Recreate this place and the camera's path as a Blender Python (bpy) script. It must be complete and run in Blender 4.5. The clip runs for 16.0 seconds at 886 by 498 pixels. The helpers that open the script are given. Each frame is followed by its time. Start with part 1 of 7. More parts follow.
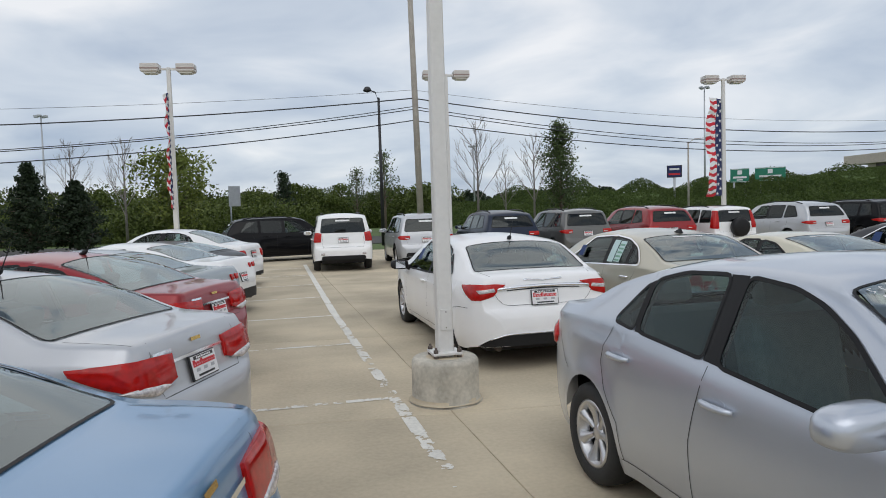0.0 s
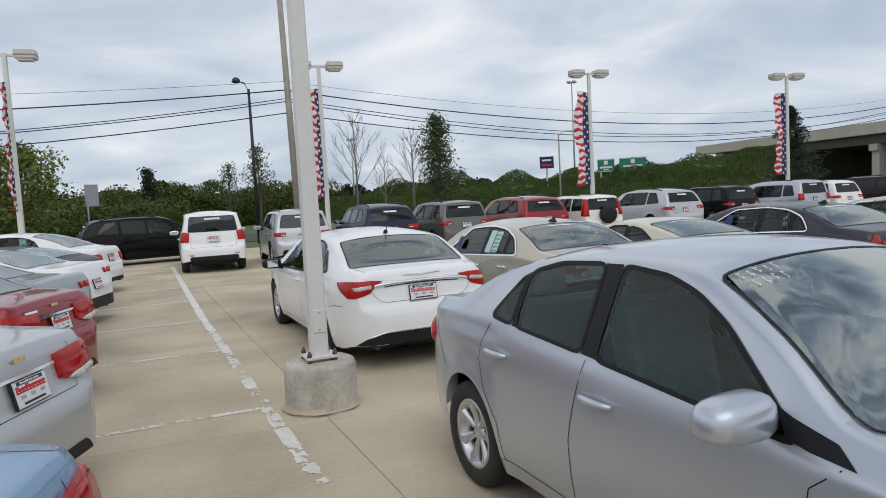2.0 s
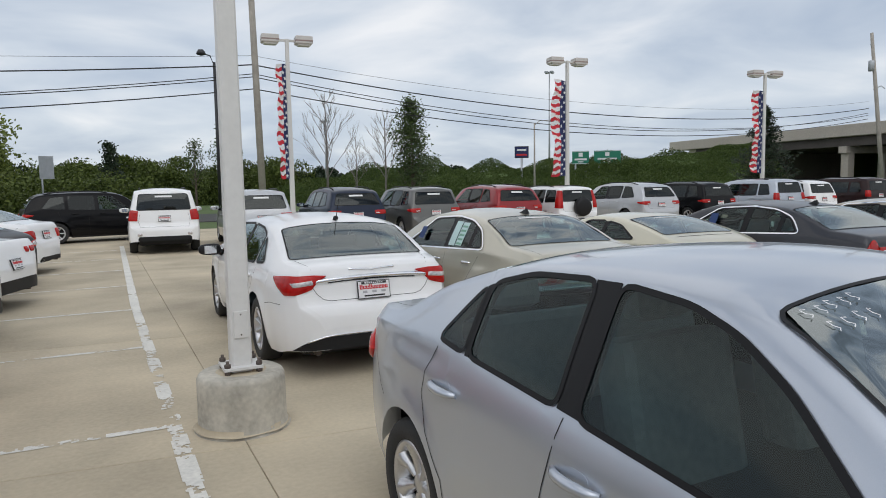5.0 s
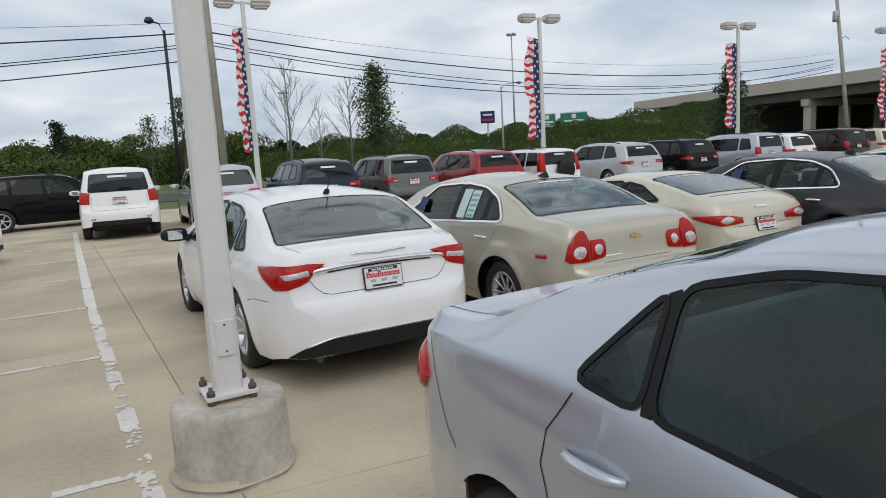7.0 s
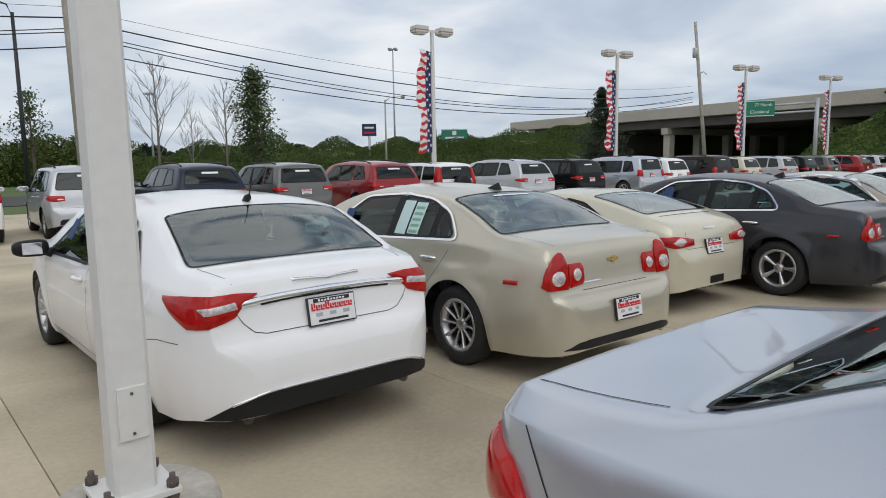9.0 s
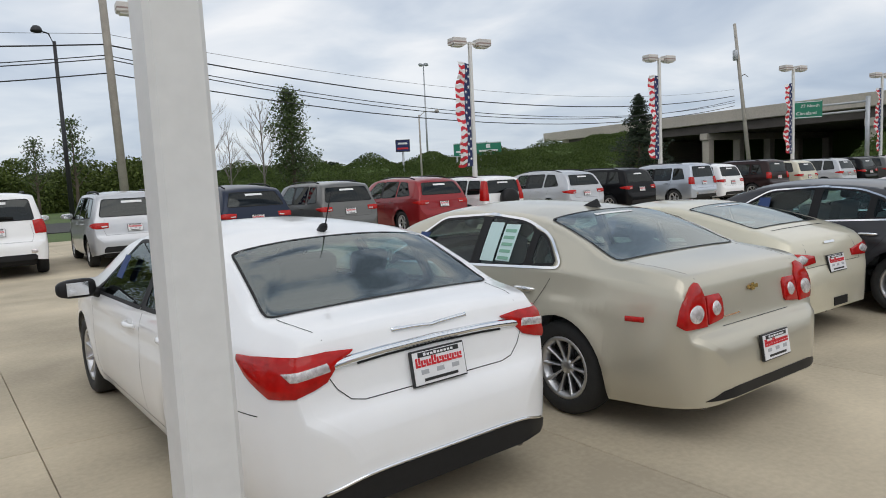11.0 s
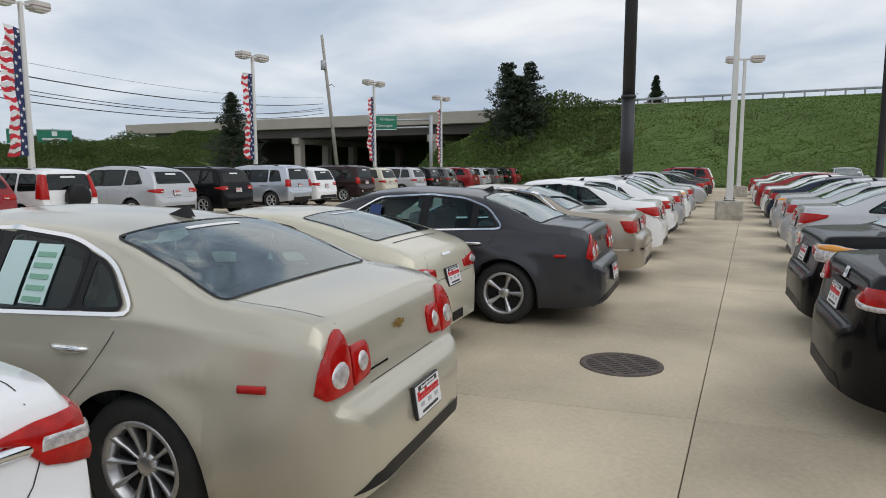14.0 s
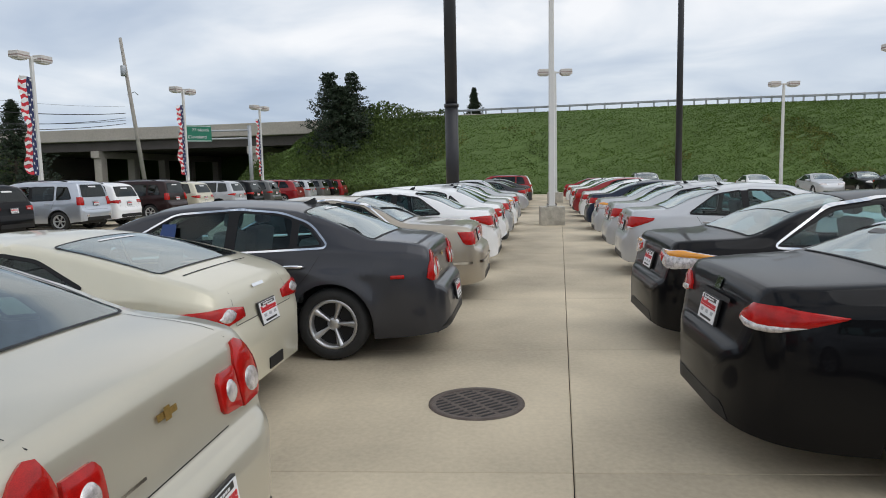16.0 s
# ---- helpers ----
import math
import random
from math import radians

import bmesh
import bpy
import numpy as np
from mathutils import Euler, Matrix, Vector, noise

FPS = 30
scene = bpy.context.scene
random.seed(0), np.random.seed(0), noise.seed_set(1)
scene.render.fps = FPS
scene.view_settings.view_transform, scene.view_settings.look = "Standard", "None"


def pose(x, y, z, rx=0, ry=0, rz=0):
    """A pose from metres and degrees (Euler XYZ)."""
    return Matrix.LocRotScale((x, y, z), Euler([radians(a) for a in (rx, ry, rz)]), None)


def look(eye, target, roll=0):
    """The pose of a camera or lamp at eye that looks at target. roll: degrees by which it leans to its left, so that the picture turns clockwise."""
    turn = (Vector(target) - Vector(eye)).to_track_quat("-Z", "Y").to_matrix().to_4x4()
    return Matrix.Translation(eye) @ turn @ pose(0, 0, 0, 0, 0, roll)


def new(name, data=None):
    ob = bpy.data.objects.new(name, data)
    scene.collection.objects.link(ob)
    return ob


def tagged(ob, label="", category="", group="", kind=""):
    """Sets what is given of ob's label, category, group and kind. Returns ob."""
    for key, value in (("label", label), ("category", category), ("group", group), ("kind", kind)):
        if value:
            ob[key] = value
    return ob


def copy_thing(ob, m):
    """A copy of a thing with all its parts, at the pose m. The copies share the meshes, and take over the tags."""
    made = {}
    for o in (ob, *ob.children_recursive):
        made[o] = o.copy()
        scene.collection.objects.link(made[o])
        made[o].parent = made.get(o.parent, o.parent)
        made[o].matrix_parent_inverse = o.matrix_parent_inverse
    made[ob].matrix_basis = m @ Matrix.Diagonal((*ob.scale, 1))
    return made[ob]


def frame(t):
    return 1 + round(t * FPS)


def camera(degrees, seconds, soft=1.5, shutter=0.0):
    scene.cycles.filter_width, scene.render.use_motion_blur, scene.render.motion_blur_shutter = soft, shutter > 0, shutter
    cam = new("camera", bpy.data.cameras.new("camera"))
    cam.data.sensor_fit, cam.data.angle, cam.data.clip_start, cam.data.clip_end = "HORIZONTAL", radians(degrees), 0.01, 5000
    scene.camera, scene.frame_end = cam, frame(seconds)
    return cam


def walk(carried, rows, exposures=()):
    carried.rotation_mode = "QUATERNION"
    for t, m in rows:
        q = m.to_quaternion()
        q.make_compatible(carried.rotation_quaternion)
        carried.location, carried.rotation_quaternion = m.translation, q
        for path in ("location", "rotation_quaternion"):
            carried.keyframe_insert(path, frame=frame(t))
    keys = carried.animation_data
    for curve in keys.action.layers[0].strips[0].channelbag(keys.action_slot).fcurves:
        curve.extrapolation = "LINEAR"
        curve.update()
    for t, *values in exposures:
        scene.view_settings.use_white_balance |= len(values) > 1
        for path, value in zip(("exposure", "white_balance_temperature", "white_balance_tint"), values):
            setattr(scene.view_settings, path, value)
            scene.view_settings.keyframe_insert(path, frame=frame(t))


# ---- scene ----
cam = camera(67.2, 16.0, 0.95)
PATH = [
    (0, (0.597, -0.044, 1.801), (1.103, 1.887, 1.687), -1.72),
    (0.5, (0.755, -0.035, 1.806), (1.406, 1.854, 1.711), -2.16),
    (1, (0.785, -0.057, 1.807), (1.475, 1.816, 1.686), -2.30),
    (1.5, (0.789, 0.032, 1.77), (1.57, 1.868, 1.621), -1.17),
    (2, (0.76, 0.194, 1.794), (1.595, 2.005, 1.646), -3.06),
    (2.5, (0.749, 0.3, 1.783), (1.666, 2.065, 1.573), -4.09),
    (3, (0.871, 0.417, 1.805), (1.865, 2.143, 1.625), -3.67),
    (3.5, (1.05, 0.555, 1.776), (1.982, 2.317, 1.61), -1.33),
    (3.7, (1.107, 0.606, 1.776), (2.007, 2.384, 1.608), -1.25),
    (5.8, (1.407, 1.447, 1.767), (2.339, 3.206, 1.573), -0.39),
    (6, (1.429, 1.599, 1.758), (2.404, 3.336, 1.574), -0.23),
    (6.5, (1.43, 1.935, 1.733), (2.509, 3.603, 1.499), -2.79),
    (7, (1.457, 2.239, 1.727), (2.443, 3.955, 1.441), -3.21),
    (7.5, (1.548, 2.575, 1.7), (2.461, 4.347, 1.536), -0.58),
    (8, (1.562, 2.934, 1.66), (2.691, 4.575, 1.478), 1.25),
    (8.2, (1.559, 3.054, 1.651), (2.792, 4.613, 1.429), -0.00),
    (10.3, (1.468, 4.047, 1.699), (2.782, 5.532, 1.433), -1.21),
    (10.5, (1.524, 4.143, 1.678), (2.825, 5.649, 1.472), -2.40),
    (11, (1.665, 4.349, 1.706), (2.887, 5.918, 1.492), -2.72),
    (11.5, (1.749, 4.592, 1.694), (3.163, 5.978, 1.414), -1.43),
    (12, (1.813, 4.761, 1.696), (3.479, 5.825, 1.39), -1.53),
    (12.5, (2.254, 5.002, 1.661), (3.946, 6.037, 1.406), -1.76),
    (13, (2.317, 5.015, 1.69), (4.091, 5.911, 1.461), -1.22),
    (13.5, (2.573, 5.157, 1.691), (4.46, 5.793, 1.508), 0.30),
    (14, (2.803, 5.264, 1.684), (4.691, 5.881, 1.443), -0.01),
    (14.5, (3.075, 5.298, 1.682), (4.951, 5.968, 1.512), -0.76),
    (15, (3.308, 5.42, 1.664), (5.236, 5.906, 1.446), -0.29),
    (15.5, (3.557, 5.554, 1.662), (5.529, 5.78, 1.41), -2.38),
    (16, (3.858, 5.477, 1.648), (5.843, 5.597, 1.436), -1.16),
]
walk(cam, [(t, look(eye, target, roll)) for t, eye, target, roll in PATH], exposures=[(0.0, -0.04, 6500, 10), (8.2, 0.0, 6560, 10), (10.3, 0.05, 6610, 10), (12.0, 0.03, 6590, 10), (13.4, -0.03, 6560, 10), (14.6, 0.06, 6560, 10), (16.0, 0.09, 6540, 10)])

# ---- sky and sun ----
SUN_ELEVATION, SUN_AZIMUTH = radians(52), radians(200)
world = bpy.data.worlds.new("world")
scene.world = world
world.use_nodes = True
wn, wl = world.node_tree.nodes, world.node_tree.links
wn.clear()


def wnode(kind, **inputs):
    n = wn.new(kind)
    for k, v in inputs.items():
        n.inputs[k.replace("_", " ")].default_value = v
    return n


sky = wn.new("ShaderNodeTexSky")
sky.sky_type, sky.sun_disc = "NISHITA", False
sky.sun_elevation, sky.sun_rotation = SUN_ELEVATION, SUN_AZIMUTH
sky_level = wn.new("ShaderNodeVectorMath")
sky_level.operation = "SCALE"
sky_level.inputs["Scale"].default_value = 0.10
wl.new(sky.outputs[0], sky_level.inputs[0])
coord = wn.new("ShaderNodeTexCoord")
split = wn.new("ShaderNodeSeparateXYZ")
wl.new(coord.outputs["Generated"], split.inputs[0])
# the cloud layer lies flat overhead: divide by height so that it draws together towards the horizon
lift = wn.new("ShaderNodeMath")
lift.operation = "MAXIMUM"
lift.inputs[1].default_value = 0.0
wl.new(split.outputs["Z"], lift.inputs[0])
lift2 = wn.new("ShaderNodeMath")
lift2.operation = "ADD"
lift2.inputs[1].default_value = 0.16
wl.new(lift.outputs[0], lift2.inputs[0])
flat = wn.new("ShaderNodeVectorMath")
flat.operation = "DIVIDE"
join = wn.new("ShaderNodeCombineXYZ")
for k in (0, 1, 2):
    wl.new(lift2.outputs[0], join.inputs[k])
wl.new(coord.outputs["Generated"], flat.inputs[0])
wl.new(join.outputs[0], flat.inputs[1])
cloud = wnode("ShaderNodeTexNoise", Scale=1.25, Detail=5.0, Roughness=0.48, Distortion=0.4)
wl.new(flat.outputs[0], cloud.inputs["Vector"])
tone = wn.new("ShaderNodeValToRGB")
tone.color_ramp.elements[0].position, tone.color_ramp.elements[0].color = 0.34, (0.44, 0.525, 0.66, 1)
tone.color_ramp.elements[1].position, tone.color_ramp.elements[1].color = 0.64, (0.95, 0.965, 0.99, 1)
mid = tone.color_ramp.elements.new(0.50)
mid.color = (0.68, 0.745, 0.83, 1)
high = wn.new("ShaderNodeMapRange")
high.inputs["From Min"].default_value, high.inputs["From Max"].default_value = 0.15, 0.75
high.inputs["To Min"].default_value, high.inputs["To Max"].default_value = 0.6, 1.9
wl.new(split.outputs["Z"], high.inputs["Value"])
shift = wn.new("ShaderNodeMath")
shift.operation = "SUBTRACT"
shift.inputs[1].default_value = 0.5
wl.new(cloud.outputs[0], shift.inputs[0])
spread = wn.new("ShaderNodeMath")
spread.operation = "MULTIPLY_ADD"
level = wn.new("ShaderNodeMapRange")
level.inputs["From Min"].default_value, level.inputs["From Max"].default_value = 0.02, 0.34
level.inputs["To Min"].default_value, level.inputs["To Max"].default_value = 0.430, 0.575
wl.new(split.outputs["Z"], level.inputs["Value"])
wl.new(level.outputs[0], spread.inputs[2])
wl.new(shift.outputs[0], spread.inputs[0])
wl.new(high.outputs[0], spread.inputs[1])
# smaller, sharper cloud shapes high overhead
puff = wnode("ShaderNodeTexNoise", Scale=5.2, Detail=5.0, Roughness=0.55, Distortion=0.7)
wl.new(flat.outputs[0], puff.inputs["Vector"])
over = wn.new("ShaderNodeMapRange")
over.inputs["From Min"].default_value, over.inputs["From Max"].default_value = 0.42, 0.75
over.inputs["To Min"].default_value, over.inputs["To Max"].default_value = 0.0, 2.6
wl.new(split.outputs["Z"], over.inputs["Value"])
puff0 = wn.new("ShaderNodeMath")
puff0.operation = "SUBTRACT"
puff0.inputs[1].default_value = 0.5
wl.new(puff.outputs[0], puff0.inputs[0])
both = wn.new("ShaderNodeMath")
both.operation = "MULTIPLY_ADD"
wl.new(puff0.outputs[0], both.inputs[0])
wl.new(over.outputs[0], both.inputs[1])
wl.new(spread.outputs[0], both.inputs[2])
wl.new(both.outputs[0], tone.inputs[0])
low_tone = tone.color_ramp.elements.new(0.12)
low_tone.color = (0.25, 0.30, 0.37, 1)
mix = wn.new("ShaderNodeMix")
mix.data_type = "RGBA"
mix.inputs["Factor"].default_value = 0.88
wl.new(sky_level.outputs[0], mix.inputs["A"])
wl.new(tone.outputs[0], mix.inputs["B"])
back = wn.new("ShaderNodeBackground")
back.inputs["Strength"].default_value = 1.0
wl.new(mix.outputs["Result"], back.inputs[0])
wout = wn.new("ShaderNodeOutputWorld")
wl.new(back.outputs[0], wout.inputs[0])

sun = new("sun", bpy.data.lights.new("sun", "SUN"))
sun.data.energy, sun.data.angle, sun.data.color = 0.75, radians(55), (1.0, 0.98, 0.95)
sun_way = Vector((math.sin(SUN_AZIMUTH) * math.cos(SUN_ELEVATION), math.cos(SUN_AZIMUTH) * math.cos(SUN_ELEVATION), math.sin(SUN_ELEVATION)))
sun.matrix_world = look(sun_way * 60, (0, 0, 0))


# ---- materials ----
MATS = {}


def material(name, colour, rough=0.5, metal=0.0, scale=0.0, vary=0.15, bump=0.0, coat=0.0, spec=0.5, fine=0.0, dark=None, rand=0.0, fine_w=1.0):
    """A principled material with two scales of variation in object space."""
    if name in MATS:
        return MATS[name]
    m = bpy.data.materials.new(name)
    m.use_nodes = True
    n, l = m.node_tree.nodes, m.node_tree.links
    p = n["Principled BSDF"]
    p.inputs["Base Color"].default_value = (*colour, 1)
    p.inputs["Roughness"].default_value = rough
    p.inputs["Metallic"].default_value = metal
    p.inputs["Specular IOR Level"].default_value = spec
    p.inputs["Coat Weight"].default_value = coat
    p.inputs["Coat Roughness"].default_value = 0.04
    if scale:
        tc = n.new("ShaderNodeTexCoord")
        big = n.new("ShaderNodeTexNoise")
        big.inputs["Scale"].default_value, big.inputs["Detail"].default_value = scale, 5
        small = n.new("ShaderNodeTexNoise")
        small.inputs["Scale"].default_value, small.inputs["Detail"].default_value = fine or scale * 14, 3
        l.new(tc.outputs["Object"], big.inputs["Vector"])
        l.new(tc.outputs["Object"], small.inputs["Vector"])
        add = n.new("ShaderNodeMath")
        add.operation = "MULTIPLY_ADD"
        add.inputs[1].default_value = fine_w
        l.new(small.outputs[0], add.inputs[0])
        l.new(big.outputs[0], add.inputs[2])
        ramp = n.new("ShaderNodeMapRange")
        mid_v = 0.5 + 0.5 * fine_w
        ramp.inputs["From Min"].default_value, ramp.inputs["From Max"].default_value = mid_v * 0.65, mid_v * 1.35
        l.new(add.outputs[0], ramp.inputs["Value"])
        mx = n.new("ShaderNodeMix")
        mx.data_type = "RGBA"
        lo = dark or tuple(c * (1 - vary) for c in colour)
        hi = tuple(min(1, c * (1 + vary)) for c in colour) if not dark else colour
        mx.inputs["A"].default_value, mx.inputs["B"].default_value = (*lo, 1), (*hi, 1)
        l.new(ramp.outputs[0], mx.inputs["Factor"])
        last = mx.outputs["Result"]
        if rand:
            oi = n.new("ShaderNodeObjectInfo")
            hsv = n.new("ShaderNodeHueSaturation")
            mr = n.new("ShaderNodeMapRange")
            mr.inputs["To Min"].default_value, mr.inputs["To Max"].default_value = 1 - rand, 1 + rand
            l.new(oi.outputs["Random"], mr.inputs["Value"])
            l.new(mr.outputs[0], hsv.inputs["Value"])
            l.new(last, hsv.inputs["Color"])
            last = hsv.outputs[0]
        l.new(last, p.inputs["Base Color"])
        if bump:
            b = n.new("ShaderNodeBump")
            b.inputs["Strength"].default_value, b.inputs["Distance"].default_value = bump, 0.01
            l.new(add.outputs[0], b.inputs["Height"])
            l.new(b.outputs[0], p.inputs["Normal"])
    MATS[name] = m
    return m


def leaf_material(name, colour, vary=0.35):
    """Leaves whose tone varies from clump to clump."""
    if name in MATS:
        return MATS[name]
    m = bpy.data.materials.new(name)
    m.use_nodes = True
    n, l = m.node_tree.nodes, m.node_tree.links
    p = n["Principled BSDF"]
    p.inputs["Roughness"].default_value = 0.6
    p.inputs["Specular IOR Level"].default_value = 0.25
    geo = n.new("ShaderNodeNewGeometry")
    tc = n.new("ShaderNodeTexCoord")
    big = n.new("ShaderNodeTexNoise")
    big.inputs["Scale"].default_value = 0.35
    l.new(tc.outputs["Object"], big.inputs["Vector"])
    add = n.new("ShaderNodeMath")
    add.operation = "ADD"
    l.new(geo.outputs["Random Per Island"], add.inputs[0])
    l.new(big.outputs[0], add.inputs[1])
    mr = n.new("ShaderNodeMapRange")
    mr.inputs["From Min"].default_value, mr.inputs["From Max"].default_value = 0.3, 1.3
    l.new(add.outputs[0], mr.inputs["Value"])
    mx = n.new("ShaderNodeMix")
    mx.data_type = "RGBA"
    mx.inputs["A"].default_value = (*(c * (1 - vary) for c in colour), 1)
    mx.inputs["B"].default_value = (colour[0] * (1 + 1.5 * vary), colour[1] * (1 + vary), colour[2] * (1 + 0.4 * vary), 1)
    l.new(mr.outputs[0], mx.inputs["Factor"])
    l.new(mx.outputs["Result"], p.inputs["Base Color"])
    MATS[name] = m
    return m


def paint(name, colour, metal=0.0, rough=0.32, coat=0.8):
    """Car paint: base coat with a fine flake under a clear coat, with a little road film."""
    key = "paint_" + name
    if key in MATS:
        return MATS[key]
    m = material(key, colour, rough, metal, scale=3.0, vary=0.035, coat=coat, fine=420.0, spec=0.15 if coat > 0.5 else 0.05)
    m.node_tree.nodes["Principled BSDF"].inputs["Coat Roughness"].default_value = 0.03
    return m


def glass_material(name, tint, gloss=0.15, bend=4.2):
    if name in MATS:
        return MATS[name]
    m = bpy.data.materials.new(name)
    m.use_nodes = True
    n, l = m.node_tree.nodes, m.node_tree.links
    n.remove(n["Principled BSDF"])
    tr = n.new("ShaderNodeBsdfTransparent")
    tr.inputs[0].default_value = (*tint, 1)
    gl = n.new("ShaderNodeBsdfGlossy")
    gl.inputs["Roughness"].default_value = 0.015
    gl.inputs[0].default_value = (0.90, 0.96, 0.95, 1)
    lw = n.new("ShaderNodeLayerWeight")
    lw.inputs["Blend"].default_value = 0.5
    power = n.new("ShaderNodeMath")
    power.operation = "POWER"
    power.inputs[1].default_value = bend
    l.new(lw.outputs["Facing"], power.inputs[0])
    fr = n.new("ShaderNodeMapRange")
    fr.inputs["To Min"].default_value, fr.inputs["To Max"].default_value = gloss, 1.0
    l.new(power.outputs[0], fr.inputs["Value"])
    ms = n.new("ShaderNodeMixShader")
    l.new(fr.outputs[0], ms.inputs[0])
    l.new(tr.outputs[0], ms.inputs[1])
    l.new(gl.outputs[0], ms.inputs[2])
    l.new(ms.outputs[0], n["Material Output"].inputs[0])
    MATS[name] = m
    return m


GLASS = glass_material("tinted_glass", (0.50, 0.67, 0.67), 0.04, 5.0)
# slanted panes: same glass, mirror share raised to imitate bright sky reflections
GLASS_REAR = glass_material("boosted_rear_glass", (0.34, 0.46, 0.47), 0.17, 3.7)
GLASS_SHADE = glass_material("boosted_screen_glass", (0.42, 0.49, 0.47), 0.28, 2.9)
GLASS_DARK = glass_material("privacy_glass", (0.04, 0.045, 0.05), 0.05, 5.5)
BLACK = material("black_plastic", (0.012, 0.012, 0.013), 0.5, scale=30, vary=0.2, spec=0.3)
SEAL = material("window_rubber", (0.008, 0.008, 0.009), 0.5, spec=0.25)
# black of real gaps; also of the shade strip and the drain disc
GAP_AND_SHADE = material("panel_gap", (0.012, 0.012, 0.013), 0.8)
TYRE = material("tyre_rubber", (0.022, 0.022, 0.022), 0.75, scale=9, vary=0.3, bump=0.15)
ALLOY = material("alloy", (0.62, 0.62, 0.63), 0.32, 0.9, scale=8, vary=0.08)
CHROME = material("chrome", (0.83, 0.84, 0.86), 0.08, 1.0)
LINING = material("cabin_lining", (0.014, 0.015, 0.016), 0.9, scale=20, vary=0.15)
SEAT = material("seat_cloth", (0.17, 0.17, 0.17), 0.9, scale=40, vary=0.2)
RED_LENS = material("red_lens", (0.42, 0.009, 0.007), 0.10, scale=22, vary=0.35, coat=0.45, spec=0.15)
CLEAR_LENS = material("clear_lens", (0.60, 0.56, 0.55), 0.20, 0.35, scale=38, vary=0.65, coat=0.6)
AMBER_LENS = material("amber_lens", (0.85, 0.34, 0.03), 0.15, coat=1.0)
PLATE_WHITE = material("plate_white", (0.80, 0.80, 0.81), 0.4, scale=20, vary=0.05)
PLATE_RED = material("plate_red", (0.60, 0.02, 0.03), 0.4)
PLATE_BLACK = material("plate_black", (0.02, 0.02, 0.02), 0.4)
GREY_MARK = material("plate_grey", (0.42, 0.43, 0.45), 0.4)
GOLD = material("gold_badge", (0.75, 0.50, 0.16), 0.25, 0.9)
CONCRETE = material("pavement_concrete", (0.488, 0.417, 0.302), 0.85, scale=0.55, vary=0.30, bump=0.12, fine=26, rand=0.07, fine_w=0.22)
BLOCK = material("block_concrete", (0.47, 0.44, 0.375), 0.9, scale=3.4, vary=0.34, bump=0.2, fine=26, fine_w=0.4)
LINE = material("line_paint", (0.70, 0.68, 0.62), 0.75, scale=2.5, vary=0.16, fine=30)
WHITE_STEEL = material("white_pole_paint", (0.70, 0.69, 0.665), 0.45, scale=1.5, vary=0.05, bump=0.05)
LAMP_CASE = material("lamp_case_paint", (0.60, 0.57, 0.54), 0.5, scale=2, vary=0.06)
LAMP_BAND = material("lamp_band", (0.30, 0.22, 0.20), 0.5)
LAMP_GLASS = material("lamp_lens", (0.75, 0.75, 0.72), 0.25)
BLACK_STEEL = material("black_pole_paint", (0.022, 0.022, 0.026), 0.45, scale=2, vary=0.2)
WOOD_POLE = material("weathered_pole_wood", (0.38, 0.35, 0.31), 0.9, scale=2.2, vary=0.25, bump=0.4, fine=40)
IRON = material("cast_iron", (0.13, 0.105, 0.09), 0.75, 0.3, scale=8, vary=0.35, bump=0.4)
CABLE = material("cable", (0.02, 0.02, 0.022), 0.6)
BARK = material("bark", (0.14, 0.11, 0.085), 0.95, scale=4, vary=0.3, bump=0.6)
BARK_GREY = material("grey_twigs", (0.23, 0.205, 0.19), 0.95, scale=4, vary=0.2)
BRIDGE = material("bridge_concrete", (0.50, 0.45, 0.385), 0.9, scale=0.25, vary=0.14, bump=0.2, fine=5)
BRIDGE_STEEL = material("girder_steel", (0.10, 0.085, 0.075), 0.7, scale=0.6, vary=0.25)
GALV = material("galvanised_steel", (0.42, 0.44, 0.46), 0.5, 0.5, scale=3, vary=0.15)
SIGN_GREEN = material("sign_green", (0.015, 0.20, 0.12), 0.5, scale=2, vary=0.06)
SIGN_WHITE = material("sign_white", (0.8, 0.8, 0.8), 0.5)
GRASS_SOIL = material("grass_ground", (0.085, 0.13, 0.035), 0.95, scale=0.12, vary=0.35, bump=0.5, fine=6)
ASPHALT = material("asphalt", (0.055, 0.054, 0.052), 0.9, scale=0.5, vary=0.2, bump=0.3, fine=60)
LEAF = leaf_material("spring_leaves", (0.105, 0.145, 0.034))
LEAF_DARK = leaf_material("conifer_needles", (0.016, 0.030, 0.015))
LEAF_MID = leaf_material("poplar_leaves", (0.045, 0.075, 0.025))
LEAF_WOOD = leaf_material("far_wood_leaves", (0.066, 0.098, 0.024), 0.34)
LEAF_BUSH = leaf_material("bush_leaves", (0.050, 0.085, 0.022), 0.4)
BLADE = leaf_material("grass_blades", (0.078, 0.138, 0.026), 0.24)
SHRUB = leaf_material("shrub_leaves", (0.105, 0.130, 0.034), 0.4)
FLAG_RED = material("flag_red", (0.60, 0.025, 0.04), 0.8, scale=3, vary=0.1)
FLAG_WHITE = material("flag_white", (0.78, 0.77, 0.76), 0.8, scale=3, vary=0.06)
FLAG_BLUE = material("flag_blue", (0.022, 0.032, 0.11), 0.8, scale=3, vary=0.1)
BLUE_CLOTH = material("blue_tag", (0.02, 0.05, 0.16), 0.7)
STICKER = material("window_sticker", (0.55, 0.72, 0.70), 0.5)
